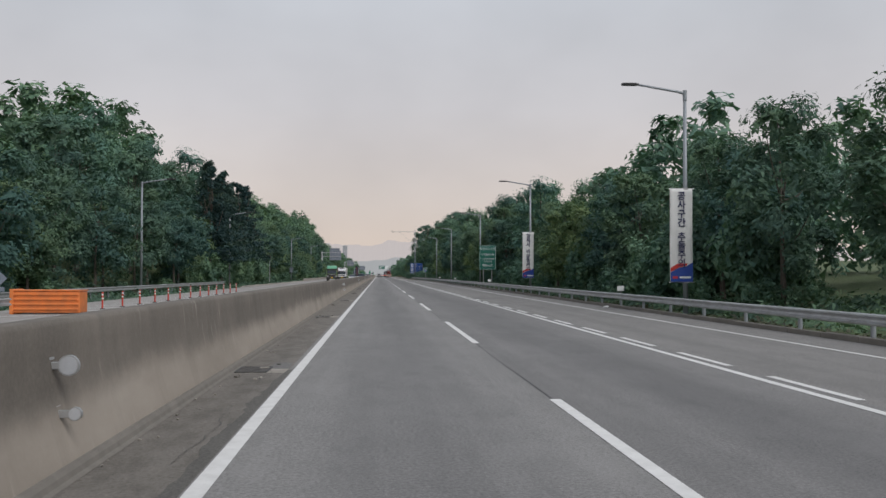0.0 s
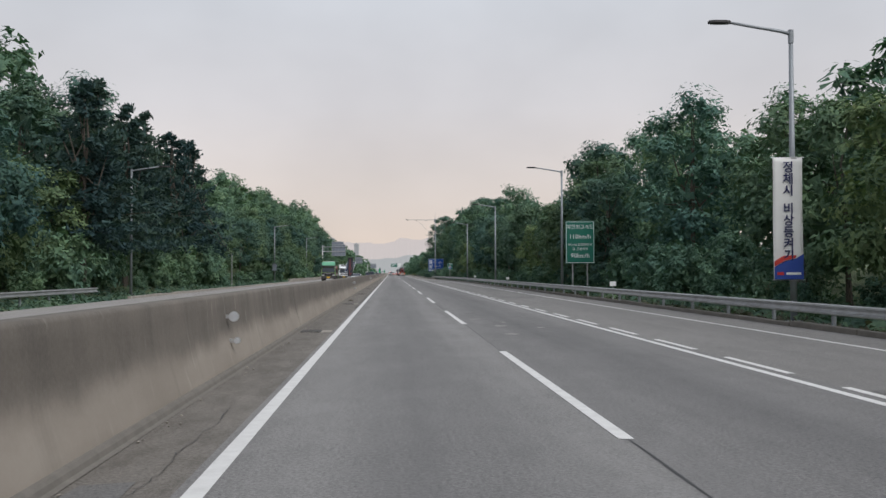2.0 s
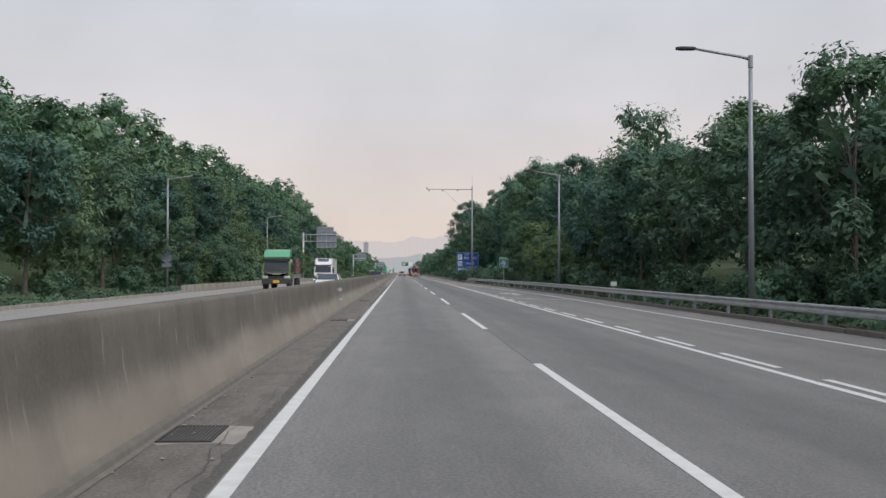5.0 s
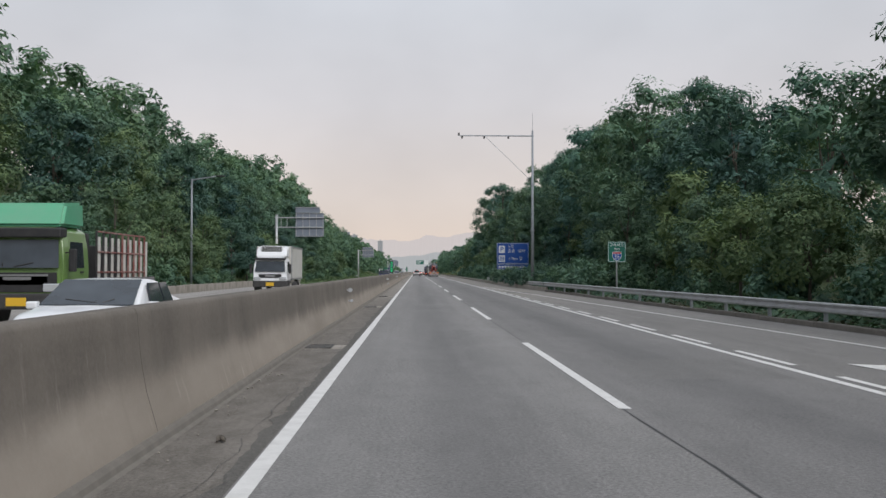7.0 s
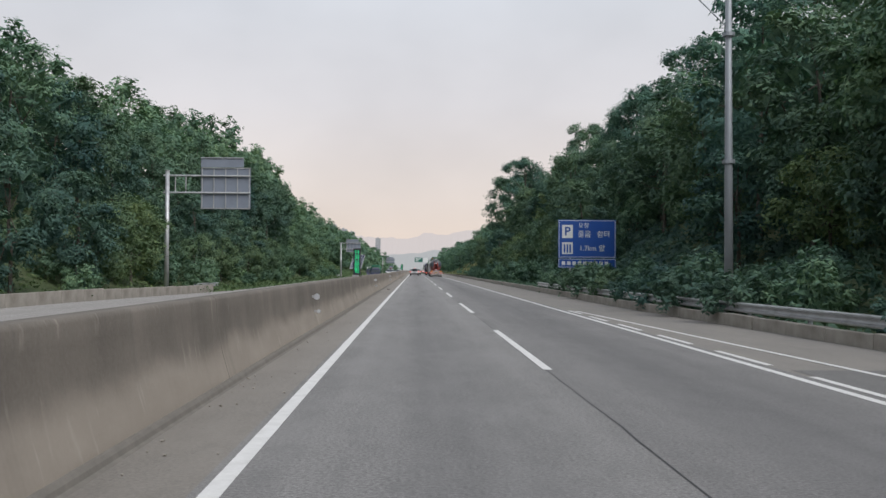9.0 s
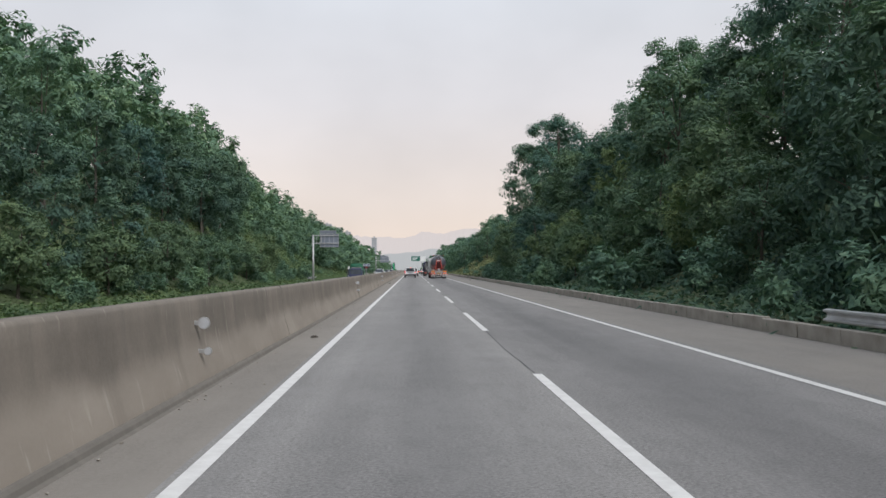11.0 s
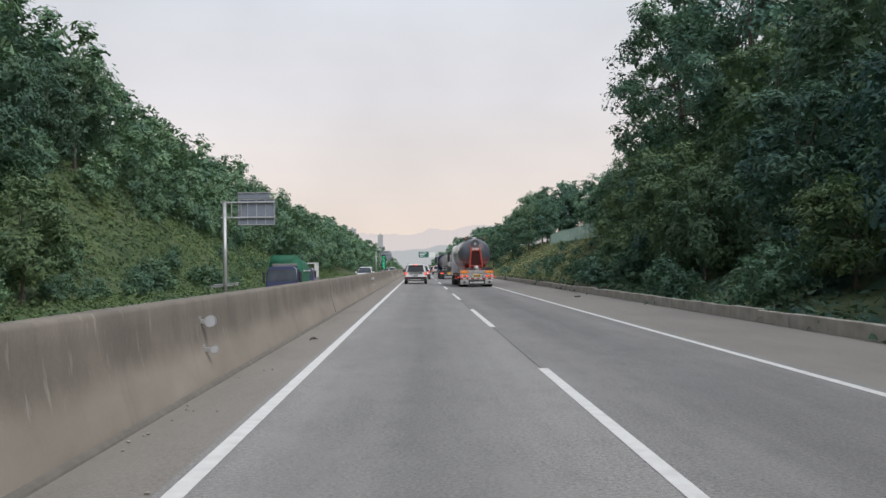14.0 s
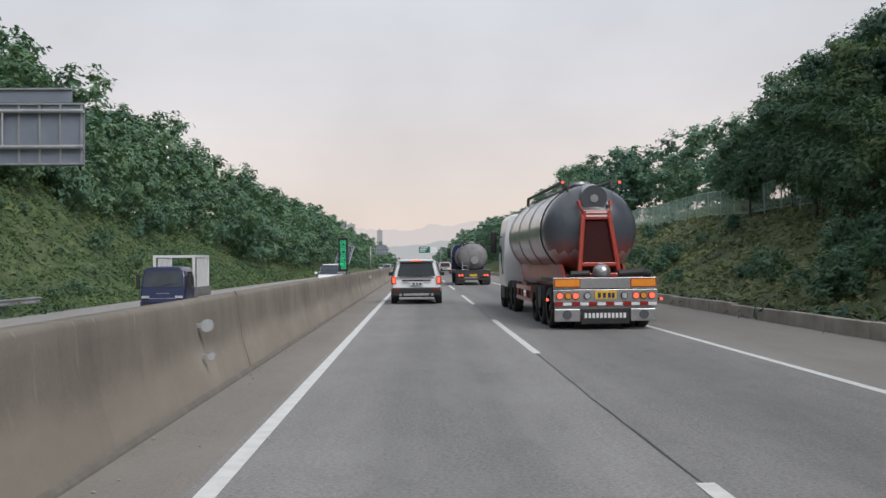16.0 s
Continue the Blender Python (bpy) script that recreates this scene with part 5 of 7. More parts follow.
def passenger_car(name, m, label, paint, L, W, H, kind, lit=True, group=""):
    """y runs from the tail (0) to the nose (L). kind: suv, sedan or van."""
    ob = thing(name, m, label, "car", group)
    hw = W / 2
    belt = {"suv": 0.60, "sedan": 0.62, "van": 0.56}[kind] * H
    sill = 0.20 * H
    if kind == "suv":
        top = [(0.0, 0.955), (0.10, 0.99), (0.35, 1.0), (0.56, 0.985), (0.64, 0.92), (0.74, 0.66), (0.80, 0.60), (0.95, 0.54), (1.0, 0.44)]
    elif kind == "van":
        top = [(0.0, 0.97), (0.06, 1.0), (0.5, 1.0), (0.74, 0.98), (0.84, 0.765), (0.91, 0.62), (0.95, 0.57), (0.985, 0.50), (1.0, 0.42)]
    else:
        top = [(0.0, 0.62), (0.06, 0.70), (0.20, 0.80), (0.33, 0.97), (0.45, 1.0), (0.55, 0.98), (0.72, 0.70), (0.93, 0.58), (1.0, 0.46)]
    # round the side view through its marks
    tt, hh = np.array(top).T
    fine_t = np.unique(np.concatenate([tt, np.linspace(0, 1, 29)]))
    slope = np.gradient(hh, tt)
    k_ = np.clip(np.searchsorted(tt, fine_t, side="right") - 1, 0, len(tt) - 2)
    w_ = tt[k_ + 1] - tt[k_]
    u_ = (fine_t - tt[k_]) / w_
    lin = hh[k_] * (1 - u_) + hh[k_ + 1] * u_
    cub = (2 * u_ ** 3 - 3 * u_ ** 2 + 1) * hh[k_] + (u_ ** 3 - 2 * u_ ** 2 + u_) * w_ * slope[k_] + (3 * u_ ** 2 - 2 * u_ ** 3) * hh[k_ + 1] + (u_ ** 3 - u_ ** 2) * w_ * slope[k_ + 1]
    st = []
    for t, h in zip(fine_t.tolist(), (0.45 * lin + 0.55 * cub).tolist()):
        h *= H
        nose = 1.0 - 0.16 * max(0.0, (t - 0.86) / 0.14) ** 1.5 - 0.08 * max(0.0, (0.08 - t) / 0.08)
        b = min(belt, h - 0.04)
        roof = max(0.0, (h - b) / (H - belt))
        rx = hw * nose * (0.93 - 0.16 * roof)
        st.append((t * L, [(hw * nose * 0.86, sill), (hw * nose * 0.97, sill + 0.10), (hw * nose, (sill + b) / 2), (hw * nose * 0.955, b), (rx, h - 0.07 * roof - 0.02), (rx * 0.88, h - 0.012), (rx * 0.5, h), (0, h + 0.006)]))
    body = loft(st)
    if kind in ("suv", "van"):
        for v in body.verts:
            if v.co.y < 0.2 * L and v.co.z > belt:
                v.co.y += (v.co.z - belt) * 0.42 * (1 - v.co.y / (0.2 * L)) if kind == "suv" else 0
    sh = part("body", body, paint, ob, smooth=True)
    sh.data.set_sharp_from_angle(angle=radians(32))
    mod = sh.modifiers.new("soft", "BEVEL")
    mod.width, mod.segments, mod.limit_method, mod.angle_limit = 0.035, 2, "ANGLE", radians(18)
    g = M["glass"]
    # dark lower body, bumpers
    part("rear_bumper", a_box(-hw * 0.95, hw * 0.95, -0.07, 0.25, sill - 0.04, sill + 0.30, 0.05), M["black"] if kind == "suv" else paint, ob)
    part("front_bumper", a_box(-hw * 0.84, hw * 0.84, L - 0.25, L + 0.05, sill - 0.04, sill + 0.26, 0.05), paint if kind != "suv" else M["black"], ob)
    part("underside", a_box(-hw * 0.8, hw * 0.8, 0.2, L - 0.2, sill - 0.08, sill + 0.02), M["black"], ob)
    roof_x = hw * 0.77
    if kind == "suv":
        dz, z0, z1 = H - belt, belt + 0.04, H - 0.13
        y0, y1 = 0.42 * 0.04 - 0.012, 0.42 * (z1 - belt) - 0.012
        part("rear_window", quad_plate([(-hw * 0.74, y0, z0), (hw * 0.74, y0, z0), (hw * 0.62, y1, z1), (-hw * 0.62, y1, z1)], 0.014), g, ob, "dark tinted rear window")
        part("spoiler", a_box(-hw * 0.72, hw * 0.72, 0.10, 0.50, H - 0.085, H - 0.025, 0.02), paint, ob, "white roof spoiler")
        part("brake_lamp", a_box(-0.16, 0.16, 0.085, 0.10, H - 0.075, H - 0.04), M["tail_red"] if lit else M["tail_dull"], ob, "lit high brake lamp")
        for s in (-1, 1):
            part("roof_rail", a_tube([(s * hw * 0.70, 0.5, H + 0.01), (s * hw * 0.70, 0.7, H + 0.06), (s * hw * 0.70, 0.52 * L, H + 0.06), (s * hw * 0.70, 0.56 * L, H)], 0.02, 8), M["black"], ob)
            tl = part("tail_lamp", a_box(min(s * hw * 0.79, s * hw * 0.98), max(s * hw * 0.79, s * hw * 0.98), -0.028, 0.16, belt - 0.27, belt + 0.03, 0.03), M["tail_dull"], ob, "red tail lamp with lit core")
            part("lamp_core", a_box(min(s * hw * 0.82, s * hw * 0.93), max(s * hw * 0.82, s * hw * 0.93), -0.036, -0.029, belt - 0.23, belt - 0.01), M["tail_red"] if lit else M["tail_dull"], tl)
            part("exhaust", a_tube([(s * hw * 0.62, -0.10, sill + 0.02), (s * hw * 0.62, 0.1, sill + 0.02)], 0.055, 12), M["alloy"], ob)
            part("reflector", a_box(min(s * hw * 0.62, s * hw * 0.88), max(s * hw * 0.62, s * hw * 0.88), -0.078, -0.071, sill + 0.20, sill + 0.24), M["tail_dull"], ob)
        part("trim_bar", a_box(-hw * 0.56, hw * 0.56, -0.03, 0.02, belt - 0.16, belt - 0.10, 0.008), M["black"], ob, "black trim bar across the tailgate")
        part("plate", a_box(-0.26, 0.26, -0.022, 0.01, belt - 0.32, belt - 0.20, 0.004), M["sign_white"], ob, "white number plate")
        for q in (-0.15, -0.02, 0.11):
            part("plate_bar", a_box(q, q + 0.09, -0.027, -0.023, belt - 0.295, belt - 0.225), M["ink"], ob)
        part("wiper", a_tube([(0.0, -0.03, belt + 0.06), (0.32, 0.03, belt + 0.14)], 0.012, 6), M["black"], ob)
        part("skid_plate", a_box(-hw * 0.5, hw * 0.5, -0.085, -0.06, sill - 0.02, sill + 0.07, 0.01), M["alloy"], ob)
    else:
        # front end faces the viewer
        f = {"sedan": (0.555, 0.735, 0.975, 0.69), "van": (0.752, 0.912, 0.975, 0.645)}[kind]
        ya, yb, za, zb_ = f[0] * L, f[1] * L, f[2] * H, f[3] * H
        part("windscreen", quad_plate([(-hw * 0.72, ya, za), (hw * 0.72, ya, za), (hw * 0.84, yb, zb_), (-hw * 0.84, yb, zb_)], 0.02), M["screen"], ob, "dark sloping windscreen")
        part("grille", a_box(-hw * 0.5, hw * 0.5, L - 0.03, L + 0.03, 0.30 * H, 0.40 * H, 0.01), M["black"], ob)
        for s in (-1, 1):
            part("headlamp", a_box(min(s * hw * 0.45, s * hw * 0.80), max(s * hw * 0.45, s * hw * 0.80), L - 0.16, L - 0.005, 0.42 * H, 0.50 * H, 0.02), M["head_lit"] if lit else M["lens_clear"], ob, "headlamp")
            part("mirror", a_box(min(s * hw * 1.0, s * hw * 1.2), max(s * hw * 1.0, s * hw * 1.2), yb - 0.42, yb - 0.25, 0.64 * H, 0.73 * H, 0.03), paint, ob, "door mirror")
            part("wiper", a_tube([(s * 0.05 - 0.2, yb - 0.05, zb_ + 0.04), (s * 0.4, yb - 0.16, zb_ + 0.10)], 0.012, 6), M["black"], ob)
        part("plate", a_box(-0.26, 0.26, L + 0.045, L + 0.06, sill + 0.06, sill + 0.18), M["sign_white"], ob, "white number plate")
    spans = {"suv": ((0.09, 0.24), (0.26, 0.42), (0.435, 0.62)), "sedan": ((0.27, 0.40), (0.41, 0.60)), "van": ((0.08, 0.32), (0.34, 0.58), (0.60, 0.78))}[kind]
    for s in (-1, 1):
        for ya, yb in spans:
            zt = H * 0.93 if kind != "sedan" else H * 0.94
            xb, xt = hw * 0.958, hw * 0.80
            a = [(s * xb, ya * L, belt + 0.03), (s * xb, yb * L, belt + 0.03), (s * xt, yb * L - (0.25 if yb > 0.55 else 0.02), zt), (s * xt, ya * L + (0.12 if ya < 0.3 else 0.02), zt)]
            part("side_window", quad_plate(a if s > 0 else a[::-1], 0.03), g, ob, "dark side window")
        if kind == "suv":
            part("mirror", a_box(min(s * hw * 1.0, s * hw * 1.18), max(s * hw * 1.0, s * hw * 1.18), 0.62 * L, 0.62 * L + 0.16, belt + 0.02, belt + 0.18, 0.03), M["black"], ob, "black door mirror")
        r = 0.37 if kind == "suv" else 0.33
        for yw in (0.19 * L, 0.80 * L):
            part("wheel_arch", a_tube([(s * (hw - 0.22), yw, r + 0.02), (s * (hw + 0.004), yw, r + 0.02)], r + 0.075, 20), M["black"], ob)
            wheel(ob, s * (hw - 0.115), yw, r, 0.24, 0.04, side=s)
    return ob


suv = passenger_car("suv", pose(1.40, 460.6, 0), "white seven-seat SUV with lit brake lamps on the motorway", M["white_car"], 5.0, 2.0, 1.76, "suv")
suv2 = passenger_car("suv", pose(2.05, 489.0, 0), "white SUV further ahead in the queue of traffic", M["white_car"], 4.8, 1.95, 1.70, "suv")


def tank_shell(y0, y1, r, cz, dome, seg=40, oval=1.0):
    """Skin of a lying tank with domed ends: faces above and below the paint line take different materials."""
    bm = bmesh.new()
    prof = []
    for k in range(7):
        a = math.pi / 2 * k / 6
        prof.append((y0 + dome * (1 - math.cos(a)), r * math.sin(a) ** 0.8 if k else 0.0))
    prof += [(y0 + dome + (y1 - y0 - 2 * dome) * t, r) for t in (0.01, 0.33, 0.66, 0.99)]
    for k in range(6, -1, -1):
        a = math.pi / 2 * k / 6
        prof.append((y1 - dome * (1 - math.cos(a)), r * math.sin(a) ** 0.8 if k else 0.0))
    rings = []
    for y, rr in prof:
        rings.append([bm.verts.new((rr * math.cos(2 * math.pi * k / seg), y, cz + oval * rr * math.sin(2 * math.pi * k / seg))) for k in range(seg)] if rr > 1e-4 else [bm.verts.new((0, y, cz))])
    for a, b in zip(rings, rings[1:]):
        for k in range(seg):
            q = [a[k % len(a)], a[(k + 1) % seg % len(a)], b[(k + 1) % seg % len(b)], b[k % len(b)]]
            u = []
            for v in q:
                if v not in u:
                    u.append(v)
            bm.faces.new(u)
    bmesh.ops.recalc_face_normals(bm, faces=bm.faces)
    for f in bm.faces:
        c = f.calc_center_median()
        rear = c.y < y0 + dome
        f.material_index = (2 if c.z < cz - 0.42 * r else 0) if rear else (2 if c.z < cz - 0.45 * r else 1)
        f.smooth = True
    return bm


def fade_paint(name, low, high, z0, z1, rough, metal):
    """A tank painted one colour below that fades into another above."""
    m, n, l, b = nodes(name, rough, 0.0)
    v = place(n, l)
    sz = n.new("ShaderNodeSeparateXYZ")
    l.new(v, sz.inputs[0])
    r = n.new("ShaderNodeMapRange")
    r.interpolation_type = "SMOOTHSTEP"
    r.inputs[1].default_value, r.inputs[2].default_value = z0, z1
    l.new(sz.outputs["Z"], r.inputs[0])
    stain = noise_node(n, l, place(n, l, (1.2, 0.6, 0.4)), 2.0, 5, 0.6)
    col = mix_node(n, l, r.outputs[0], low, high)
    col = mix_node(n, l, ramp_node(n, l, stain, [(0.42, (0, 0, 0)), (0.75, (0.4,) * 3)]), col, (0.20, 0.18, 0.165))
    l.new(col, b.inputs["Base Color"])
    mt = n.new("ShaderNodeMath")
    mt.operation = "MULTIPLY"
    mt.inputs[1].default_value = metal
    l.new(r.outputs[0], mt.inputs[0])
    l.new(mt.outputs[0], b.inputs["Metallic"])
    b.inputs["Coat Weight"].default_value = 0.4
    return m


M["rear_fade"] = fade_paint("slate_to_red_paint", (0.30, 0.04, 0.028), (0.075, 0.085, 0.105), 1.62, 2.35, 0.35, 0.0)
M["side_fade"] = fade_paint("steel_to_red_paint", (0.34, 0.06, 0.045), (0.52, 0.52, 0.54), 1.60, 2.15, 0.30, 0.85)


def marker(parent, x, y, z, mat, r=0.055, n=(0, -1, 0), name="lamp", label=""):
    return part(name, a_tube([(x, y, z), (x + n[0] * 0.03, y + n[1] * 0.03, z + n[2] * 0.03)], r, 14), mat, parent, label)


def tank_truck(m, label, big=True):
    ob = thing("tank_truck", m, label, "truck", "tank trucks on the motorway")
    skins = [M["rear_fade"], M["side_fade"], M["side_fade"]] if big else [M["dull_tank"]] * 3
    r, cz, L = (1.2, 2.42, 10.2) if big else (1.05, 2.0, 7.6)
    y_back = 1.05 if big else 0.22
    # tank
    tank = part("tank", tank_shell(y_back, L, r, cz, 0.7 if big else 0.4, oval=0.97 if big else 0.9), skins, ob, "slate, red and bare steel tank" if big else "dusty steel tank")
    for k in range(4):
        y = y_back + 1.08 + k * (L - y_back - 2.2) / 3
        bm = bmesh.new()
        pts = [(math.cos(a) * (r + 0.012), y, cz + math.sin(a) * (r + 0.012) * (0.97 if big else 0.9)) for a in [2 * math.pi * q / 36 for q in range(37)]]
        tube(bm, pts, 0.02 if k == 0 else 0.013, 6, False)
        part("tank_band", bm, M["dark_steel"] if k == 0 else skins[1], tank)
    # walkway on top
    top = cz + r * (0.97 if big else 0.9)
    part("walkway", a_box(-0.32, 0.32, y_back + 1.0, L - 1.0, top - 0.02, top + 0.05, 0.01), M["dark_steel"], ob)
    for s in (-1, 1):
        part("walk_rail", a_tube([(s * 0.62, y_back + 0.8, top - 0.10), (s * 0.62, y_back + 0.9, top + 0.10), (s * 0.62, L - 1.4, top + 0.10), (s * 0.62, L - 1.3, top - 0.12)], 0.05, 8), M["dark_steel"], ob)
        part("lamp_arm", a_tube([(s * 0.55, y_back + 0.55, top - 0.20), (s * 0.72, y_back + 0.42, top + 0.02)], 0.02, 6), M["dark_steel"], ob)
        if big:
            marker(ob, s * 0.73, y_back + 0.42, top + 0.05, M["tail_red"], 0.032, label="red lit marker lamp")
    for y in (3.0, 5.0, 7.0):
        part("hatch", a_tube([(0, y, top + 0.03), (0, y, top + 0.17)], [0.30, 0.27], 18), M["alloy"], ob)
    if big:
        # rear hatch and red frame on the dome
        part("rear_hatch", a_tube([(0, 1.75, 3.26), (0, 1.10, 3.20)], [0.36, 0.33], 24), M["grey_tank"], ob, "round slate rear hatch")
        part("emblem", a_tube([(0, 1.099, 3.20), (0, 1.082, 3.20)], 0.10, 16), M["alloy"], ob, "small round plain emblem")
        fr = bmesh.new()
        for s in (-1, 1):
            tube(fr, [(s * 0.50, 0.55, 1.24), (s * 0.33, 0.86, 2.70), (s * 0.40, 1.08, 3.12)], 0.06, 8)
        box(fr, -0.34, 0.34, 0.84, 0.98, 2.66, 2.90, 0.02)
        box(fr, -0.48, 0.48, 0.58, 0.68, 1.50, 1.60, 0.02)
        box(fr, -0.52, 0.52, 0.52, 0.62, 1.24, 1.34, 0.02)
        part("ladder_frame", fr, M["red_tank"], ob, "red A-shaped ladder frame")
        part("recess", quad_plate([(-0.43, 0.68, 1.60), (0.43, 0.68, 1.60), (0.32, 0.93, 2.66), (-0.32, 0.93, 2.66)], 0.02), M["dark_red"], ob, "dark red recessed panel")
        for k in range(2):
            part("print_bar", a_box(-0.26, 0.26, 0.830, 0.838, 2.73 + 0.09 * k, 2.77 + 0.09 * k), M["sign_white"], ob)
        vs = bmesh.new()
        bmesh.ops.create_uvsphere(vs, u_segments=14, v_segments=8, radius=0.22)
        bmesh.ops.translate(vs, vec=(0.0, 0.30, 1.36), verts=vs.verts)
        part("valve_cover", vs, M["alloy"], ob, smooth=True)
        part("hose", a_tube([(0.35, 0.06, 1.34), (0.9, 0.05, 1.36), (1.12, 0.15, 1.32)], 0.09, 10), M["black"], ob, "black rolled hose")
        part("hose", a_tube([(-0.35, 0.06, 1.34), (-0.8, 0.05, 1.33)], 0.07, 10), M["black"], ob)
        part("deck", a_box(-1.2, 1.2, -0.05, 2.2, 1.16, 1.24, 0.01), M["dark_steel"], ob)
        # rear panel with lamps
        part("rear_panel", a_box(-1.24, 1.24, -0.12, -0.05, 0.98, 1.24, 0.012), M["alloy"], ob, "bare metal rear panel")
        part("lamp_panel", a_box(-1.24, 1.24, -0.14, -0.05, 0.66, 0.96, 0.012), M["alloy"], ob, "bare metal lamp panel")
        for s in (-1, 1):
            part("orange_reflector", a_box(min(s * 0.62, s * 1.20), max(s * 0.62, s * 1.20), -0.135, -0.121, 1.03, 1.20), M["amber"], ob, "orange reflective board")
            part("reflector_rim", a_box(min(s * 0.60, s * 1.22), max(s * 0.60, s * 1.22), -0.128, -0.1205, 1.01, 1.22), M["tail_dull"], ob)
            for q, mt in ((1.10, "tail_red"), (0.90, "amber"), (0.72, "tail_red"), (0.44, "lens_clear")):
                hz = marker(ob, s * q, -0.141, 0.81, M["black"], 0.088, name="lamp_bezel")
                part("lens", a_tube([(s * q, -0.172, 0.81), (s * q, -0.186, 0.81)], 0.068, 16), M[mt], hz, "round lamp lens")
            part("corner_plate", a_box(min(s * 0.60, s * 1.22), max(s * 0.60, s * 1.22), -0.10, -0.07, 0.20, 0.50, 0.02), M["alloy"], ob, "bright metal corner plate")
            marker(ob, s * 0.92, -0.101, 0.36, M["grey_tank"], 0.11, name="emblem")
            part("side_marker_arm", a_tube([(s * 1.2, 0.05, 0.75), (s * 1.36, 0.02, 0.72)], 0.018, 6), M["black"], ob)
            marker(ob, s * 1.37, 0.02, 0.72, M["tail_red"], 0.035, label="red lit side marker")
        part("plate", a_box(-0.26, 0.26, -0.152, -0.141, 0.73, 0.93, 0.006), M["plate_yellow"], ob, "yellow number plate")
        for q in (-0.19, -0.07, 0.05, 0.14):
            part("plate_bar", a_box(q, q + 0.07, -0.157, -0.153, 0.76, 0.88), M["ink"], ob)
        for k in range(12):
            xx = -1.22 + 0.2035 * k
            part("chevron_tape", a_box(xx, xx + 0.20, -0.146, -0.141 + 0.02, 0.58, 0.655), M["sign_white"] if k % 2 else M["tail_dull"], ob, "red and white reflective tape")
        part("flap", a_box(-0.58, 0.58, -0.09, -0.06, 0.14, 0.50, 0.01), M["black"], ob, "black rear mud flap")
        for k in range(11):
            part("print_bar", a_box(-0.50 + 0.093 * k, -0.44 + 0.093 * k, -0.096, -0.091, 0.28, 0.40), M["sign_white"], ob)
        part("underrun_bar", a_box(-1.2, 1.2, -0.06, 0.04, 0.48, 0.58, 0.02), M["alloy"], ob)
        # trailer frame
        for s in (-1, 1):
            part("frame_rail", a_box(s * 0.5 - 0.07, s * 0.5 + 0.07, 0.0, L + 0.6, 0.95, 1.18), M["red_tank"], ob, "red frame rail")
            part("cradle", prism(bmesh.new(), [(0.9, 1.16), (L - 1.2, 1.16), (L - 0.6, 1.55), (1.4, 1.55)], 0, s * 0.78 - 0.03, s * 0.78 + 0.03), M["red_tank"], ob, "red tank cradle")
            part("side_guard", a_box(s * 1.20 - 0.03, s * 1.20 + 0.03, 3.9, 7.3, 0.82, 0.94), M["red_tank"], ob, "red side guard rail")
            part("side_guard", a_box(s * 1.20 - 0.03, s * 1.20 + 0.03, 3.9, 7.3, 0.50, 0.60), M["red_tank"], ob)
            for y in (4.0, 5.1, 6.2, 7.2):
                part("guard_post", a_box(s * 1.19 - 0.025, s * 1.19 + 0.02, y - 0.04, y + 0.04, 0.5, 0.98), M["red_tank"], ob)
            part("tool_box", a_box(min(s * 0.7, s * 1.15), max(s * 0.7, s * 1.15), 4.4, 5.6, 0.48, 0.92, 0.02), M["dark_steel"], ob)
            part("mudguard", a_tube([(s * 0.72, 2.2, 0.72), (s * 1.24, 2.2, 0.72)], 0.30, 14), M["black"], ob)
            for y in (0.85, 2.15, 3.4):
                wheel(ob, s * 1.06, y, 0.5, 0.30, 0.10, side=s)
                wheel(ob, s * 0.74, y, 0.5, 0.28, 0.03, side=s)
        cab_y, ch = L + 0.5, 3.28
        tw = ((s, y) for s in (-1, 1) for y in (8.6, 9.8, 13.2))
    else:
        part("rear_panel", a_box(-1.2, 1.2, -0.1, 0.0, 0.55, 0.85, 0.015), M["dark_steel"], ob)
        part("underrun_bar", a_box(-1.15, 1.15, -0.08, 0.02, 0.35, 0.5, 0.02), M["dark_steel"], ob)
        part("deck", a_box(-1.2, 1.2, 0.0, L + 0.3, 0.85, 1.05, 0.01), M["dark_steel"], ob)
        for s in (-1, 1):
            for q in (0.98, 0.78):
                marker(ob, s * q, -0.101, 0.70, M["tail_red"], 0.075, label="red lit tail lamp")
            part("ladder_side", a_tube([(-0.55 + s * 0.2, 0.30, 0.95), (-0.55 + s * 0.2, 0.55, 2.75)], 0.03, 6), M["alloy"], ob)
            part("mud_flap", a_box(s * 0.9 - 0.3, s * 0.9 + 0.3, -0.02, 0.0, 0.12, 0.5), M["black"], ob)
            for y in (1.1, 2.4):
                wheel(ob, s * 1.05, y, 0.5, 0.30, 0.10, side=s)
                wheel(ob, s * 0.74, y, 0.5, 0.28, 0.03, side=s)
            part("rail", a_box(s * 1.18 - 0.02, s * 1.18 + 0.02, 0.2, L, 1.0, 1.08), M["alloy"], ob)
        for k in range(6):
            part("rung", a_tube([(-0.75, 0.32 + 0.035 * k, 1.1 + 0.28 * k), (-0.35, 0.32 + 0.035 * k, 1.1 + 0.28 * k)], 0.02, 6), M["alloy"], ob)
        part("valve_cover", a_tube([(0.1, 0.3, 1.75), (0.1, 0.05, 1.75)], [0.3, 0.26], 18), M["alloy"], ob)
        part("plate", a_box(-0.26, 0.26, -0.112, -0.101, 0.62, 0.78), M["plate_yellow"], ob, "yellow number plate")
        cab_y, ch = L + 0.35, 2.95
        tw = ((s, y) for s in (-1, 1) for y in (L + 1.2,))
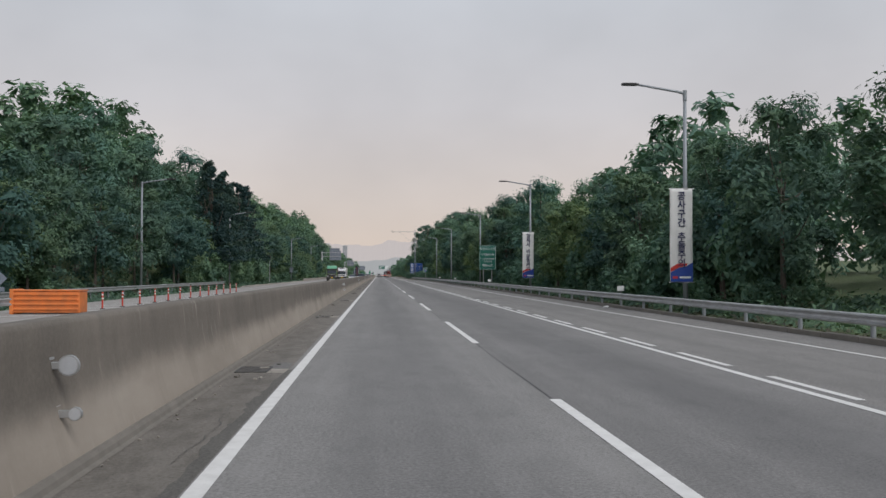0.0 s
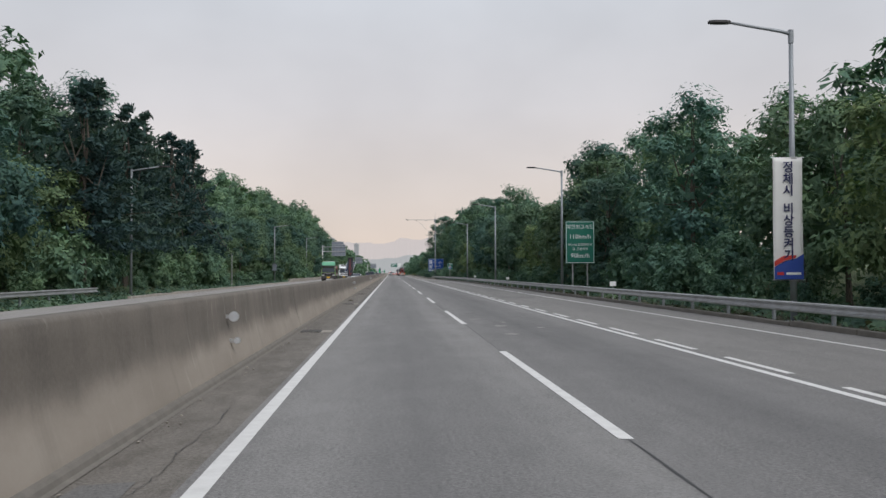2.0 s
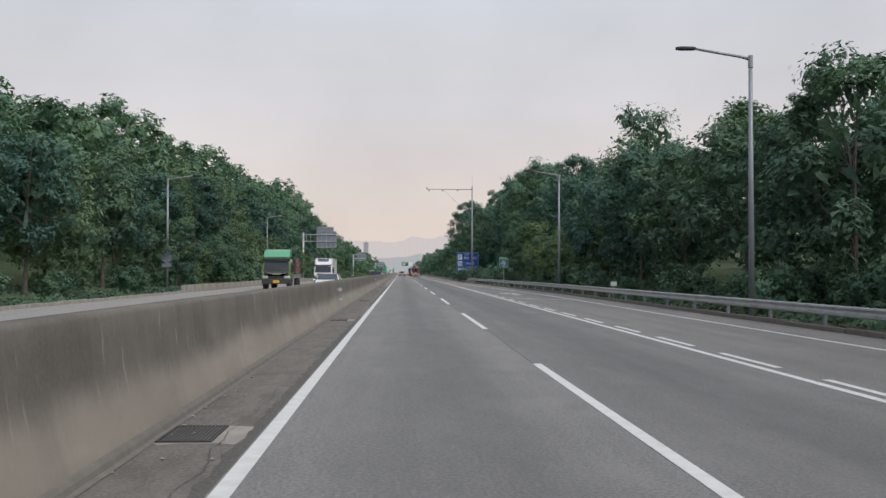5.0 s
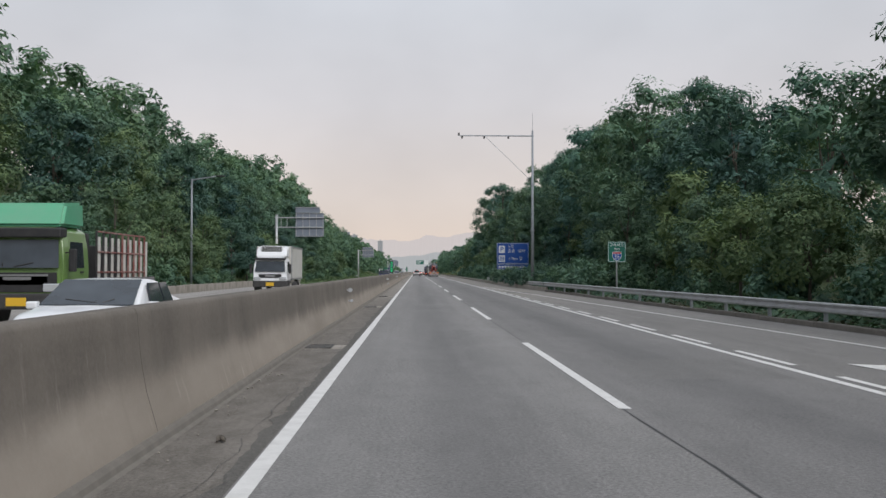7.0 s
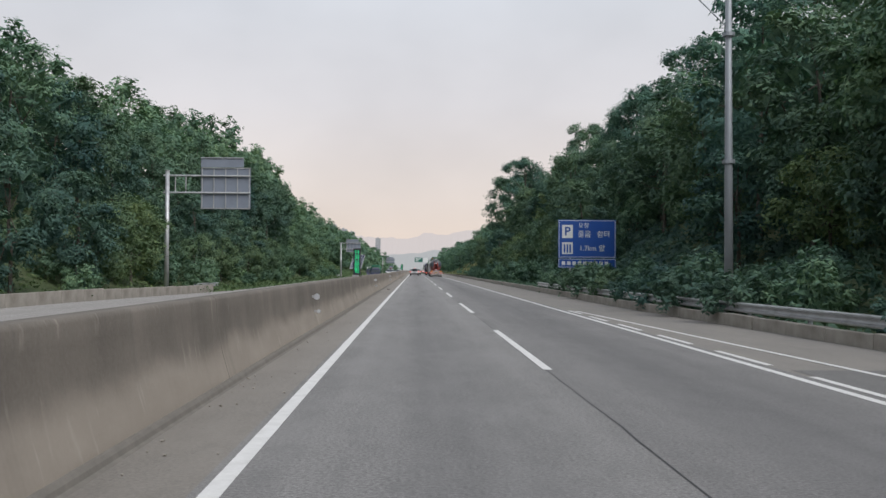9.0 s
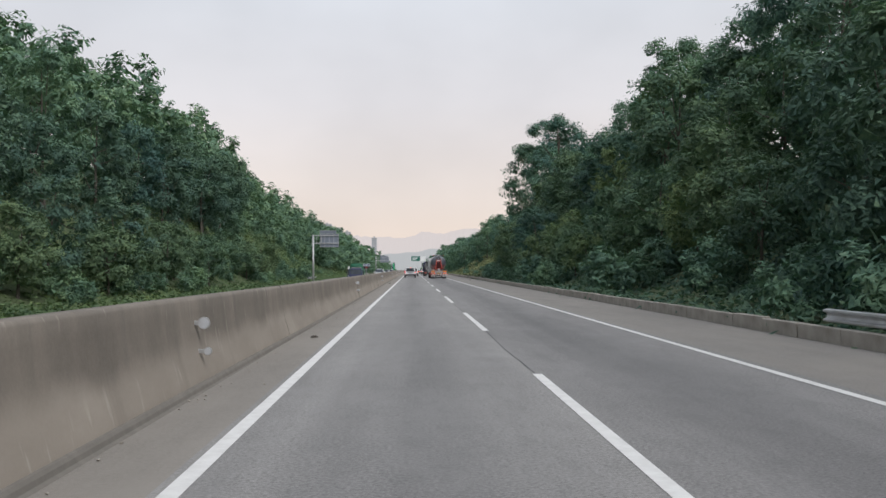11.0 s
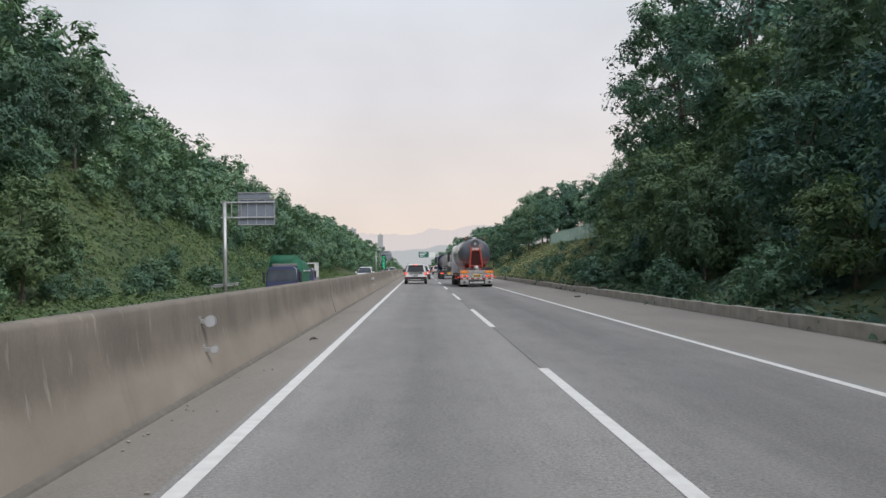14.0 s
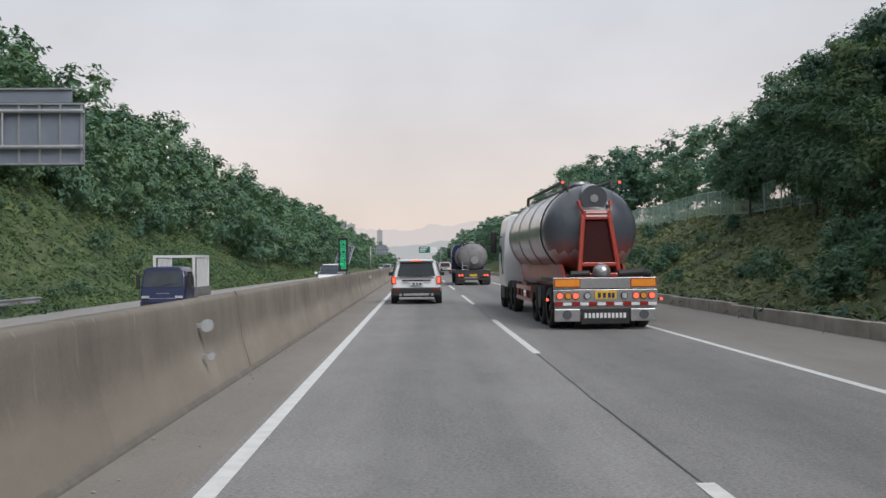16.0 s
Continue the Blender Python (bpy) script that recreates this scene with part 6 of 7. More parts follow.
    # cab
    cm = M["white_car"] if big else M["blue_car"]
    sec = [(1.18, 0.75), (1.24, 0.95), (1.24, 1.9), (1.22, 2.4), (1.12, ch - 0.18), (0.95, ch), (0.5, ch + 0.03), (0, ch + 0.04)]
    cab = part("cab", loft([(cab_y, sec), (cab_y + 1.7, sec), (cab_y + 2.15, [(x * 0.96, z - 0.05 * (z > 2)) for x, z in sec])]), cm, ob, "white tractor cab" if big else "blue truck cab")
    mod = cab.modifiers.new("soft", "BEVEL")
    mod.width, mod.segments, mod.limit_method = 0.05, 2, "ANGLE"
    for s in (-1, 1):
        a = [(s * 1.235, cab_y + 0.95, 1.95), (s * 1.235, cab_y + 1.85, 1.95), (s * 1.19, cab_y + 1.75, 2.55), (s * 1.19, cab_y + 0.95, 2.55)]
        part("side_window", quad_plate(a if s > 0 else a[::-1], 0.012), M["glass"], cab)
        part("mirror", a_box(min(s * 1.30, s * 1.52), max(s * 1.30, s * 1.52), cab_y + 1.9, cab_y + 2.1, 1.95, 2.75, 0.04), M["black"], cab, "black wing mirror")
        part("mirror_arm", a_tube([(s * 1.15, cab_y + 1.8, 2.6), (s * 1.42, cab_y + 1.98, 2.7)], 0.025, 6), M["black"], cab)
        part("handrail", a_tube([(s * 1.26, cab_y + 0.35, 1.2), (s * 1.30, cab_y + 0.35, 1.7), (s * 1.26, cab_y + 0.75, 2.05)], 0.022, 6), M["black"], cab)
        part("step", a_box(min(s * 0.9, s * 1.22), max(s * 0.9, s * 1.22), cab_y + 0.2, cab_y + 1.1, 0.35, 0.75, 0.02), M["dark_steel"], cab)
    part("windscreen", quad_plate([(-1.05, cab_y + 2.165, 1.75), (-1.0, cab_y + 2.13, 2.6), (1.0, cab_y + 2.13, 2.6), (1.05, cab_y + 2.165, 1.75)], 0.01), M["screen"], cab)
    part("chassis", a_box(-0.45, 0.45, cab_y - 2.4 if big else 0.1, cab_y + 1.9, 0.7, 0.95), M["dark_steel"], ob)
    for s, y in tw:
        wheel(ob, s * 1.04, y if not big or y < 12 else cab_y + 1.25, 0.5, 0.30, 0.10, side=s)
    return ob


tank_truck(pose(5.93, 445.8, 0, 0, 0, 1.1), "tank trailer truck with slate and red tank and orange reflectors")
tank_truck(pose(5.30, 490.2, 0), "dusty grey tank truck with a ladder on the motorway", big=False)


# oncoming trucks: y runs from the nose (0) backwards, the pose turns them towards the viewer
def truck_cab(ob, w, h, depth, paint, z0, screen_lo, screen_hi, name="cab", label=""):
    hw = w / 2
    sec = [(hw * 0.94, z0), (hw, z0 + 0.15), (hw, screen_lo), (hw * 0.97, (screen_lo + h) / 2), (hw * 0.90, h - 0.12), (hw * 0.75, h - 0.01), (hw * 0.4, h + 0.015), (0, h + 0.02)]
    cab = part(name, loft([(0.0, [(x * 0.97, min(z, h)) for x, z in sec]), (0.25, sec), (depth, sec)]), paint, ob, label)
    rake = 0.22 * (h - screen_lo)
    for v in cab.data.vertices:
        if v.co.y < 0.3 and v.co.z > screen_lo:
            v.co.y += rake * (v.co.z - screen_lo) / (h - screen_lo)
    mod = cab.modifiers.new("soft", "BEVEL")
    mod.width, mod.segments, mod.limit_method = 0.04, 2, "ANGLE"
    r1, r0 = rake * (screen_hi - screen_lo) / (h - screen_lo), 0.0
    part("windscreen", quad_plate([(hw * 0.88, r0 - 0.012, screen_lo), (hw * 0.82, r1 - 0.012, screen_hi), (-hw * 0.82, r1 - 0.012, screen_hi), (-hw * 0.88, r0 - 0.012, screen_lo)][::-1], 0.014), M["screen"], cab, "wide dark windscreen")
    for s in (-1, 1):
        a = [(s * hw * 1.0, 0.35, screen_lo), (s * hw * 1.0, depth * 0.78, screen_lo), (s * hw * 0.955, depth * 0.78, screen_hi - 0.04), (s * hw * 0.955, 0.55, screen_hi - 0.04)]
        part("side_window", quad_plate(a if s > 0 else a[::-1], 0.012), M["glass"], cab, "dark door window")
        part("mirror", a_box(min(s * hw * 1.07, s * hw * 1.22), max(s * hw * 1.07, s * hw * 1.22), 0.05, 0.2, screen_lo - 0.1, screen_lo + 0.5, 0.03), M["black"], cab, "black wing mirror")
        part("mirror_arm", a_tube([(s * hw * 0.95, 0.2, screen_lo + 0.4), (s * hw * 1.15, 0.12, screen_lo + 0.42)], 0.02, 6), M["black"], cab)
        part("headlamp", a_box(min(s * hw * 0.55, s * hw * 0.94), max(s * hw * 0.55, s * hw * 0.94), -0.045, 0.1, z0 + 0.14, z0 + 0.36, 0.03), M["lens_clear"], cab, "headlamp")
        part("wiper", a_tube([(s * 0.15 - 0.25, -0.02, screen_lo + 0.03), (s * 0.4, 0.01, screen_lo + 0.14)], 0.014, 6), M["black"], cab)
        part("door_handle", a_box(min(s * hw * 1.0, s * hw * 1.02), max(s * hw * 1.0, s * hw * 1.02), depth * 0.62, depth * 0.75, screen_lo - 0.14, screen_lo - 0.09), M["black"], cab)
    part("bumper", a_box(-hw * 1.0, hw * 1.0, -0.08, 0.3, z0 - 0.32, z0 + 0.10, 0.04), M["dark_steel"], ob, "dark front bumper")
    part("grille", a_box(-hw * 0.66, hw * 0.66, -0.03, 0.05, z0 + 0.30, screen_lo - 0.16, 0.02), M["black"], cab, "black grille")
    part("badge_bar", a_box(-hw * 0.3, hw * 0.3, -0.045, -0.031, screen_lo - 0.32, screen_lo - 0.24), M["alloy"], cab)
    return cab


def oncoming(x, y):
    return Matrix.Translation((x, y, sink(y)))


gt = thing("cargo_truck", oncoming(-9.2, 214.6), "green cargo truck with a mint roof fairing and rusty cages", "truck", "oncoming vehicles")
cab = truck_cab(gt, 2.42, 2.72, 1.9, M["green_cab"], 0.85, 1.62, 2.36, label="olive green cab")
part("visor", a_box(-1.12, 1.12, -0.02, 0.45, 2.42, 2.68, 0.04), M["black"], cab, "black sun visor")
part("front_panel", a_box(-1.02, 1.02, -0.03, 0.02, 0.98, 1.50, 0.015), M["black"], cab, "black front panel")
part("front_strip", a_box(-0.8, 0.8, -0.045, -0.031, 1.40, 1.45), M["alloy"], cab, "chrome strip")
fair = bmesh.new()
prism(fair, [(0.15, 2.72), (0.45, 3.35), (1.75, 3.45), (1.85, 2.72)], 0, -1.08, 1.08)
bmesh.ops.bevel(fair, geom=list(fair.edges), offset=0.08, segments=2, affect="EDGES")
part("roof_fairing", fair, M["mint_cab"], gt, "mint green roof fairing")
part("plate", a_box(-0.26, 0.26, -0.10, -0.081, 0.62, 0.84), M["plate_yellow"], gt, "yellow number plate")
part("chassis", a_box(-0.45, 0.45, 0.5, 8.4, 0.70, 0.98), M["dark_steel"], gt)
part("bed", a_box(-1.2, 1.2, 2.3, 8.6, 1.0, 1.16, 0.01), M["kerb"], gt, "worn plank load bed")
for s in (-1, 1):
    part("side_board", a_box(s * 1.2 - 0.03, s * 1.2 + 0.03, 2.3, 8.6, 1.16, 1.34), M["dull_tank"], gt)
    for k in range(9):
        y = 3.0 + 0.62 * k
        part("cage_post", a_tube([(s * 1.05, y, 1.16), (s * 1.05, y, 2.72)], 0.035, 6), M["rust_red"] if k > 3 else M["dark_steel"], gt)
        part("cage_slat", a_box(s * 1.02 - 0.02, s * 1.02 + 0.02, y + 0.18, y + 0.40, 1.2, 2.55), M["box_white"], gt, "pale slat")
    for z in (1.5, 2.1, 2.7):
        part("cage_rail", a_tube([(s * 1.05, 3.0, z), (s * 1.05, 8.0, z)], 0.03, 6), M["rust_red"], gt)
    for y in (1.0, 5.9, 7.2):
        wheel(gt, s * 1.02, y, 0.5, 0.30, 0.08, side=s)
    part("mudguard", a_tube([(s * 0.8, 1.0, 0.62), (s * 1.19, 1.0, 0.62)], 0.58, 18), M["black"], gt)
part("exhaust_stack", a_box(-1.1, 1.1, 1.98, 2.22, 1.0, 2.6, 0.03), M["black"], gt, "black air intake behind the cab")
part("load", a_box(-0.7, 0.7, 3.1, 7.8, 1.17, 2.3, 0.03), M["dark_steel"], gt, "dark load inside the cages")

bt = thing("box_truck", oncoming(-8.4, 252.8), "white refrigerated box truck with a cooling unit over the cab", "truck", "oncoming vehicles")
cab = truck_cab(bt, 2.25, 2.45, 1.75, M["white_car"], 0.78, 1.48, 2.18, label="white cab")
part("visor", a_box(-1.0, 1.0, 0.02, 0.4, 2.24, 2.4, 0.03), M["black"], cab)
part("plate", a_box(-0.26, 0.26, -0.10, -0.081, 0.55, 0.77), M["plate_yellow"], bt, "yellow number plate")
part("chassis", a_box(-0.42, 0.42, 0.5, 7.6, 0.65, 0.92), M["dark_steel"], bt)
part("box_body", a_box(-1.18, 1.18, 1.95, 7.9, 0.98, 3.2, 0.03), M["box_white"], bt, "cream insulated box body")
for s in (-1, 1):
    for z in (1.0, 3.16):
        part("edge_trim", a_box(s * 1.185 - 0.02, s * 1.185 + 0.02, 1.94, 7.91, z - 0.04, z + 0.05), M["alloy"], bt)
    part("corner_trim", a_box(s * 1.17 - 0.03, s * 1.17 + 0.03, 1.93, 2.0, 1.0, 3.2), M["alloy"], bt)
    part("side_guard", a_box(s * 1.1 - 0.02, s * 1.1 + 0.02, 2.7, 5.2, 0.45, 0.8), M["dark_steel"], bt)
    for y in (0.95, 6.1):
        wheel(bt, s * 0.98, y, 0.45, 0.28, 0.07, side=s)
    part("mudguard", a_tube([(s * 0.76, 0.95, 0.55), (s * 1.11, 0.95, 0.55)], 0.53, 18), M["black"], bt)
sp = bmesh.new()
prism(sp, [(0.45, 2.46), (0.85, 3.0), (1.9, 3.22), (1.9, 2.46)], 0, -1.0, 1.0)
bmesh.ops.bevel(sp, geom=list(sp.edges), offset=0.06, segments=2, affect="EDGES")
part("roof_fairing", sp, M["white_car"], bt)
part("cooling_unit", a_box(-0.75, 0.75, 0.72, 1.6, 2.75, 3.2, 0.05), M["white_car"], bt, "white cooling unit")
for k in range(5):
    part("vent_slat", a_box(-0.66, 0.66, 0.695, 0.73, 2.82 + 0.075 * k, 2.86 + 0.075 * k), M["dark_steel"], bt)

sedan = passenger_car("sedan", Matrix.Translation((-4.2, 208.6, 0)) @ Matrix.Rotation(math.pi, 4, "Z"), "white sedan on the oncoming carriageway beside the barrier", M["white_car"], 4.7, 1.83, 1.42, "sedan", lit=False, group="oncoming vehicles")
van = passenger_car("van", Matrix.Translation((-5.0, 498.0, sink(498))) @ Matrix.Rotation(math.pi, 4, "Z"), "white passenger van on the oncoming carriageway", M["white_car"], 5.1, 1.92, 1.95, "van", group="oncoming vehicles")



def light_truck(x, y, label):
    ob = thing("light_truck", oncoming(x, y), label, "truck", "oncoming vehicles")
    cab = truck_cab(ob, 1.74, 1.96, 1.55, M["blue_car"], 0.55, 1.18, 1.80, label="navy cab")
    for v in cab.data.vertices:
        if v.co.y < 0.05 and v.co.z <= 1.2:
            v.co.y -= 0.18 * (1.2 - v.co.z)
    part("chrome_strip", a_box(-0.55, 0.55, -0.10, -0.07, 0.72, 0.75), M["alloy"], cab)
    part("bed", a_box(-0.86, 0.86, 1.65, 4.6, 0.72, 0.80, 0.01), M["dull_tank"], ob)
    part("chassis", a_box(-0.35, 0.35, 0.4, 4.5, 0.45, 0.70), M["dark_steel"], ob)
    for s in (-1, 1):
        part("side_board", a_box(s * 0.86 - 0.02, s * 0.86 + 0.02, 1.65, 4.6, 0.80, 1.12, 0.006), M["dull_tank"], ob)
        for yw in (0.75, 3.7):
            wheel(ob, s * 0.74, yw, 0.32, 0.22, 0.05, side=s)
        hl = part("lit_lamp", a_box(min(s * 0.50, s * 0.80), max(s * 0.50, s * 0.80), -0.16, -0.12, 0.74, 0.84, 0.01), M["lens_clear"], cab, "headlamp lens")
    return ob


lt = light_truck(-6.15, 430.6, "navy light truck loaded under a green tarpaulin")
bm = bmesh.new()
rings = []
for k in range(13):
    t = k / 12
    y = 1.45 + 3.3 * t
    h = 2.62 - 0.30 * min(1.0, t * 2.2) - 0.03 * math.sin(9 * t)
    ring = []
    for q in range(15):
        a = math.pi * q / 14
        cx, sx = math.cos(a), math.sin(a)
        ww = 0.93 + 0.03 * math.sin(7 * t + q)
        ring.append(bm.verts.new((ww * math.copysign(abs(cx) ** 0.35, cx), y - (0.55 * sx ** 2 if k == 0 else 0), 1.0 + (h - 1.0) * sx ** 0.45)))
    rings.append(ring)
for a, b in zip(rings, rings[1:]):
    for q in range(14):
        bm.faces.new((a[q], a[q + 1], b[q + 1], b[q]))
bm.faces.new(rings[0][::-1])
bm.faces.new(rings[-1])
bmesh.ops.recalc_face_normals(bm, faces=bm.faces)
part("tarpaulin", bm, M["tarp"], lt, "billowing dark green tarpaulin", smooth=True)
part("rope", a_tube([(0.99, 1.5, 1.72), (0.99, 3.0, 1.70), (0.99, 4.7, 1.72)], 0.022, 6), M["banner_white"], lt, "pale tie rope")
part("load_frame", a_box(-0.7, 0.7, 1.15, 1.6, 1.96, 2.12, 0.04), M["dull_tank"], lt)
lt.scale = (1.06, 1.06, 1.06)

lt2 = light_truck(-8.5, 460.8, "navy light truck carrying white steel frames")
for s in (-1, 1):
    for y in (1.75, 4.3):
        part("frame_post", a_box(s * 0.80 - 0.05, s * 0.80 + 0.05, y - 0.05, y + 0.05, 0.8, 2.42), M["white_paint"], lt2, "white frame post")
    part("frame_rail", a_box(s * 0.80 - 0.05, s * 0.80 + 0.05, 1.75, 4.3, 2.34, 2.44), M["white_paint"], lt2)
    for k in range(3):
        part("side_panel", a_box(s * 0.80 - 0.02, s * 0.80 + 0.02, 2.3 + 0.62 * k, 2.85 + 0.62 * k, 0.85, 2.32), M["white_paint"], lt2, "white side panel")
for y in (1.75, 4.3):
    part("cross_bar", a_box(-0.80, 0.80, y - 0.04, y + 0.04, 2.35, 2.43), M["white_paint"], lt2)

# far traffic in the haze
for x, y, flip, kind in ((5.2, 560, 0, "suv"), (1.8, 535, 0, "suv"), (1.7, 590, 0, "suv"), (5.3, 640, 0, "suv"), (-5.0, 620, 1, "van"), (-8.4, 690, 1, "van"), (1.8, 690, 0, "suv")):
    src = suv2 if kind == "suv" else van
    copy_thing(src, Matrix.Translation((x, y, fall(y) + (sink(y) if x < -2 else 0.0))) @ Matrix.Rotation(math.pi if flip else 0.0, 4, "Z"))


# ---- trees and undergrowth ----
def cards(centres, normals, sizes, rng, fold=0.25, aspect=0.78):
    """Leaf sprays: pointed blades at the centres, facing roughly along the normals. Returns vertices and triangles."""
    n = len(centres)
    nv = normals / np.maximum(np.linalg.norm(normals, axis=1, keepdims=True), 1e-6)
    t = rng.normal(size=(n, 3))
    t -= nv * np.sum(t * nv, axis=1, keepdims=True)
    t /= np.maximum(np.linalg.norm(t, axis=1, keepdims=True), 1e-6)
    s = np.cross(nv, t)
    L = sizes[:, None]
    a = centres - t * L * 0.5 + s * L * aspect * 0.5 - nv * L * fold * 0.3
    b = centres - t * L * 0.5 - s * L * aspect * 0.5 - nv * L * fold * 0.3
    c = centres + t * L * 0.55 - nv * L * fold * 0.5
    v = np.stack([a, b, c], axis=1).reshape(-1, 3)
    f = np.arange(n * 3).reshape(-1, 3)
    return v, f


OCT_V = np.array([(1, 0, 0), (0, 1, 0), (-1, 0, 0), (0, -1, 0), (0, 0, 1), (0, 0, -1)], float)
OCT_F = np.array([(0, 1, 4), (1, 2, 4), (2, 3, 4), (3, 0, 4), (1, 0, 5), (2, 1, 5), (3, 2, 5), (0, 3, 5)])


def masses(centres, radii, rng, stretch, tv, tf):
    """The leafy heart of each clump: an uneven rounded mass under its sprays."""
    n, k = len(centres), len(tv)
    a = rng.uniform(0, 6.28, n)
    ca, sa = np.cos(a)[:, None], np.sin(a)[:, None]
    p = np.stack([tv[None, :, 0] * ca - tv[None, :, 1] * sa, tv[None, :, 0] * sa + tv[None, :, 1] * ca, np.repeat(tv[None, :, 2], n, 0)], axis=2)
    p = p * rng.uniform(0.7, 1.25, size=(n, k, 1)) * np.asarray(stretch) * np.asarray(radii)[:, None, None] + np.asarray(centres)[:, None, :]
    f = tf[None] + (np.arange(n) * k)[:, None, None]
    return p.reshape(-1, 3), f.reshape(-1, 3)


def tri_mesh(name, v, f, mat, smooth=0):
    me = bpy.data.meshes.new(name)
    me.vertices.add(len(v))
    me.vertices.foreach_set("co", v.astype(np.float32).ravel())
    me.loops.add(len(f) * 3)
    me.loops.foreach_set("vertex_index", f.astype(np.int32).ravel())
    me.polygons.add(len(f))
    me.polygons.foreach_set("loop_start", np.arange(0, len(f) * 3, 3, dtype=np.int32))
    me.polygons.foreach_set("loop_total", np.full(len(f), 3, dtype=np.int32))
    flag = np.zeros(len(f), bool)
    flag[len(f) - smooth:] = smooth > 0
    me.polygons.foreach_set("use_smooth", flag)
    me.update(calc_edges=True)
    me.validate()
    me.materials.append(mat)
    return me


def trunk_mesh(name, h, r, lean, limbs, rng, limb_from=0.3):
    bm = bmesh.new()
    pts, rad = [], []
    for k in range(6):
        t = k / 5
        pts.append((lean[0] * t * t + 0.15 * rng.normal() * t, lean[1] * t * t + 0.15 * rng.normal() * t, h * t - 0.3))
        rad.append(r * (1 - 0.8 * t) * (1.35 if k == 0 else 1))
    tube(bm, pts, rad, 7)
    for tip in limbs:
        t = rng.uniform(limb_from, 0.8)
        base = Vector((lean[0] * t * t, lean[1] * t * t, h * t - 0.3))
        tip = Vector(tip)
        mid = base.lerp(tip, 0.5) + Vector((0, 0, -0.25))
        tube(bm, [base, mid, tip], [r * (1 - 0.8 * t) * 0.55, r * 0.25, r * 0.08], 5)
    return bm


def broad_tree(seed, height, spread, lobes_n, tufts, leaves, size, mat, low=0.10, inner=14, tight=1.0, heart=True):
    """Trunk and crown meshes of a broad-leaved tree: billowing lobes of tufts, each tuft a cloud of narrow sprays."""
    rng = np.random.default_rng(seed)
    half_w, half_h, zc = spread * 0.5, height * (1 - low) * 0.5, height * (1 + low) * 0.5
    lobes = []
    for k in range(lobes_n):
        t = 1 - 2 * (k + 0.5) / lobes_n
        a = k * 2.39996 + rng.uniform(-0.4, 0.4)
        flat = math.sqrt(1 - t * t) * (1.12 if t < 0 else 1.0)
        lr = spread * rng.uniform(0.145, 0.215) * tight
        keep = rng.uniform(0.72, 1.04)
        lobes.append((np.array((math.cos(a) * flat * (half_w - lr) * keep, math.sin(a) * flat * (half_w - lr) * keep, zc + t * (half_h - lr * 0.8) * keep)), lr))
    C, N, S, tips = [], [], [], []
    mid = np.array((0, 0, zc - half_h * 0.35))
    for c0, lr in lobes:
        out = (c0 - mid) / max(np.linalg.norm(c0 - mid), 0.1)
        for q in range(tufts):
            d = rng.normal(size=3) + out * 0.75 + np.array((0, 0, 0.35))
            d /= np.linalg.norm(d)
            r = lr * rng.uniform(0.34, 0.56)
            c = c0 + d * lr * rng.uniform(0.5, 0.98)
            c[2] = max(c[2], low * height + 0.2)
            u = rng.normal(size=(leaves, 3))
            u /= np.linalg.norm(u, axis=1, keepdims=True)
            p = c + u * r * rng.uniform(0.25, 1.25, size=(leaves, 1)) ** 0.8 * np.array((1.2, 1.2, 0.72))
            C.append(p)
            N.append(u * 0.55 + d * 0.65 + np.array((0, 0, 0.5)) + rng.normal(size=(leaves, 3)) * 0.35)
            S.append(rng.uniform(0.55, 1.35, size=leaves) * size)
        tips.append(tuple(c0))
    # large shaded sprays deep inside each lobe and round the stem
    for c0, lr in lobes:
        C.append(c0 + np.clip(rng.normal(size=(inner, 3)), -1.5, 1.5) * lr * 0.26)
        N.append(rng.normal(size=(inner, 3)))
        S.append(rng.uniform(0.7, 1.2, size=inner) * lr * 0.62)
    if heart:
        C.append(np.array((0, 0, zc)) + rng.uniform(-1, 1, size=(40, 3)) * np.array((half_w, half_w, half_h)) * np.array((0.34, 0.34, 0.48)))
        N.append(rng.normal(size=(40, 3)))
        S.append(rng.uniform(0.7, 1.2, size=40) * half_w * 0.26)
    v, f = cards(np.concatenate(C), np.concatenate(N), np.concatenate(S), rng, 0.3, 0.52)
    crown = tri_mesh("crown", v, f, mat)
    tm = trunk_mesh("trunk", height * 0.85, 0.012 * height + 0.03, (rng.normal() * 0.3, rng.normal() * 0.3), tips[::2], rng)
    return tm, crown


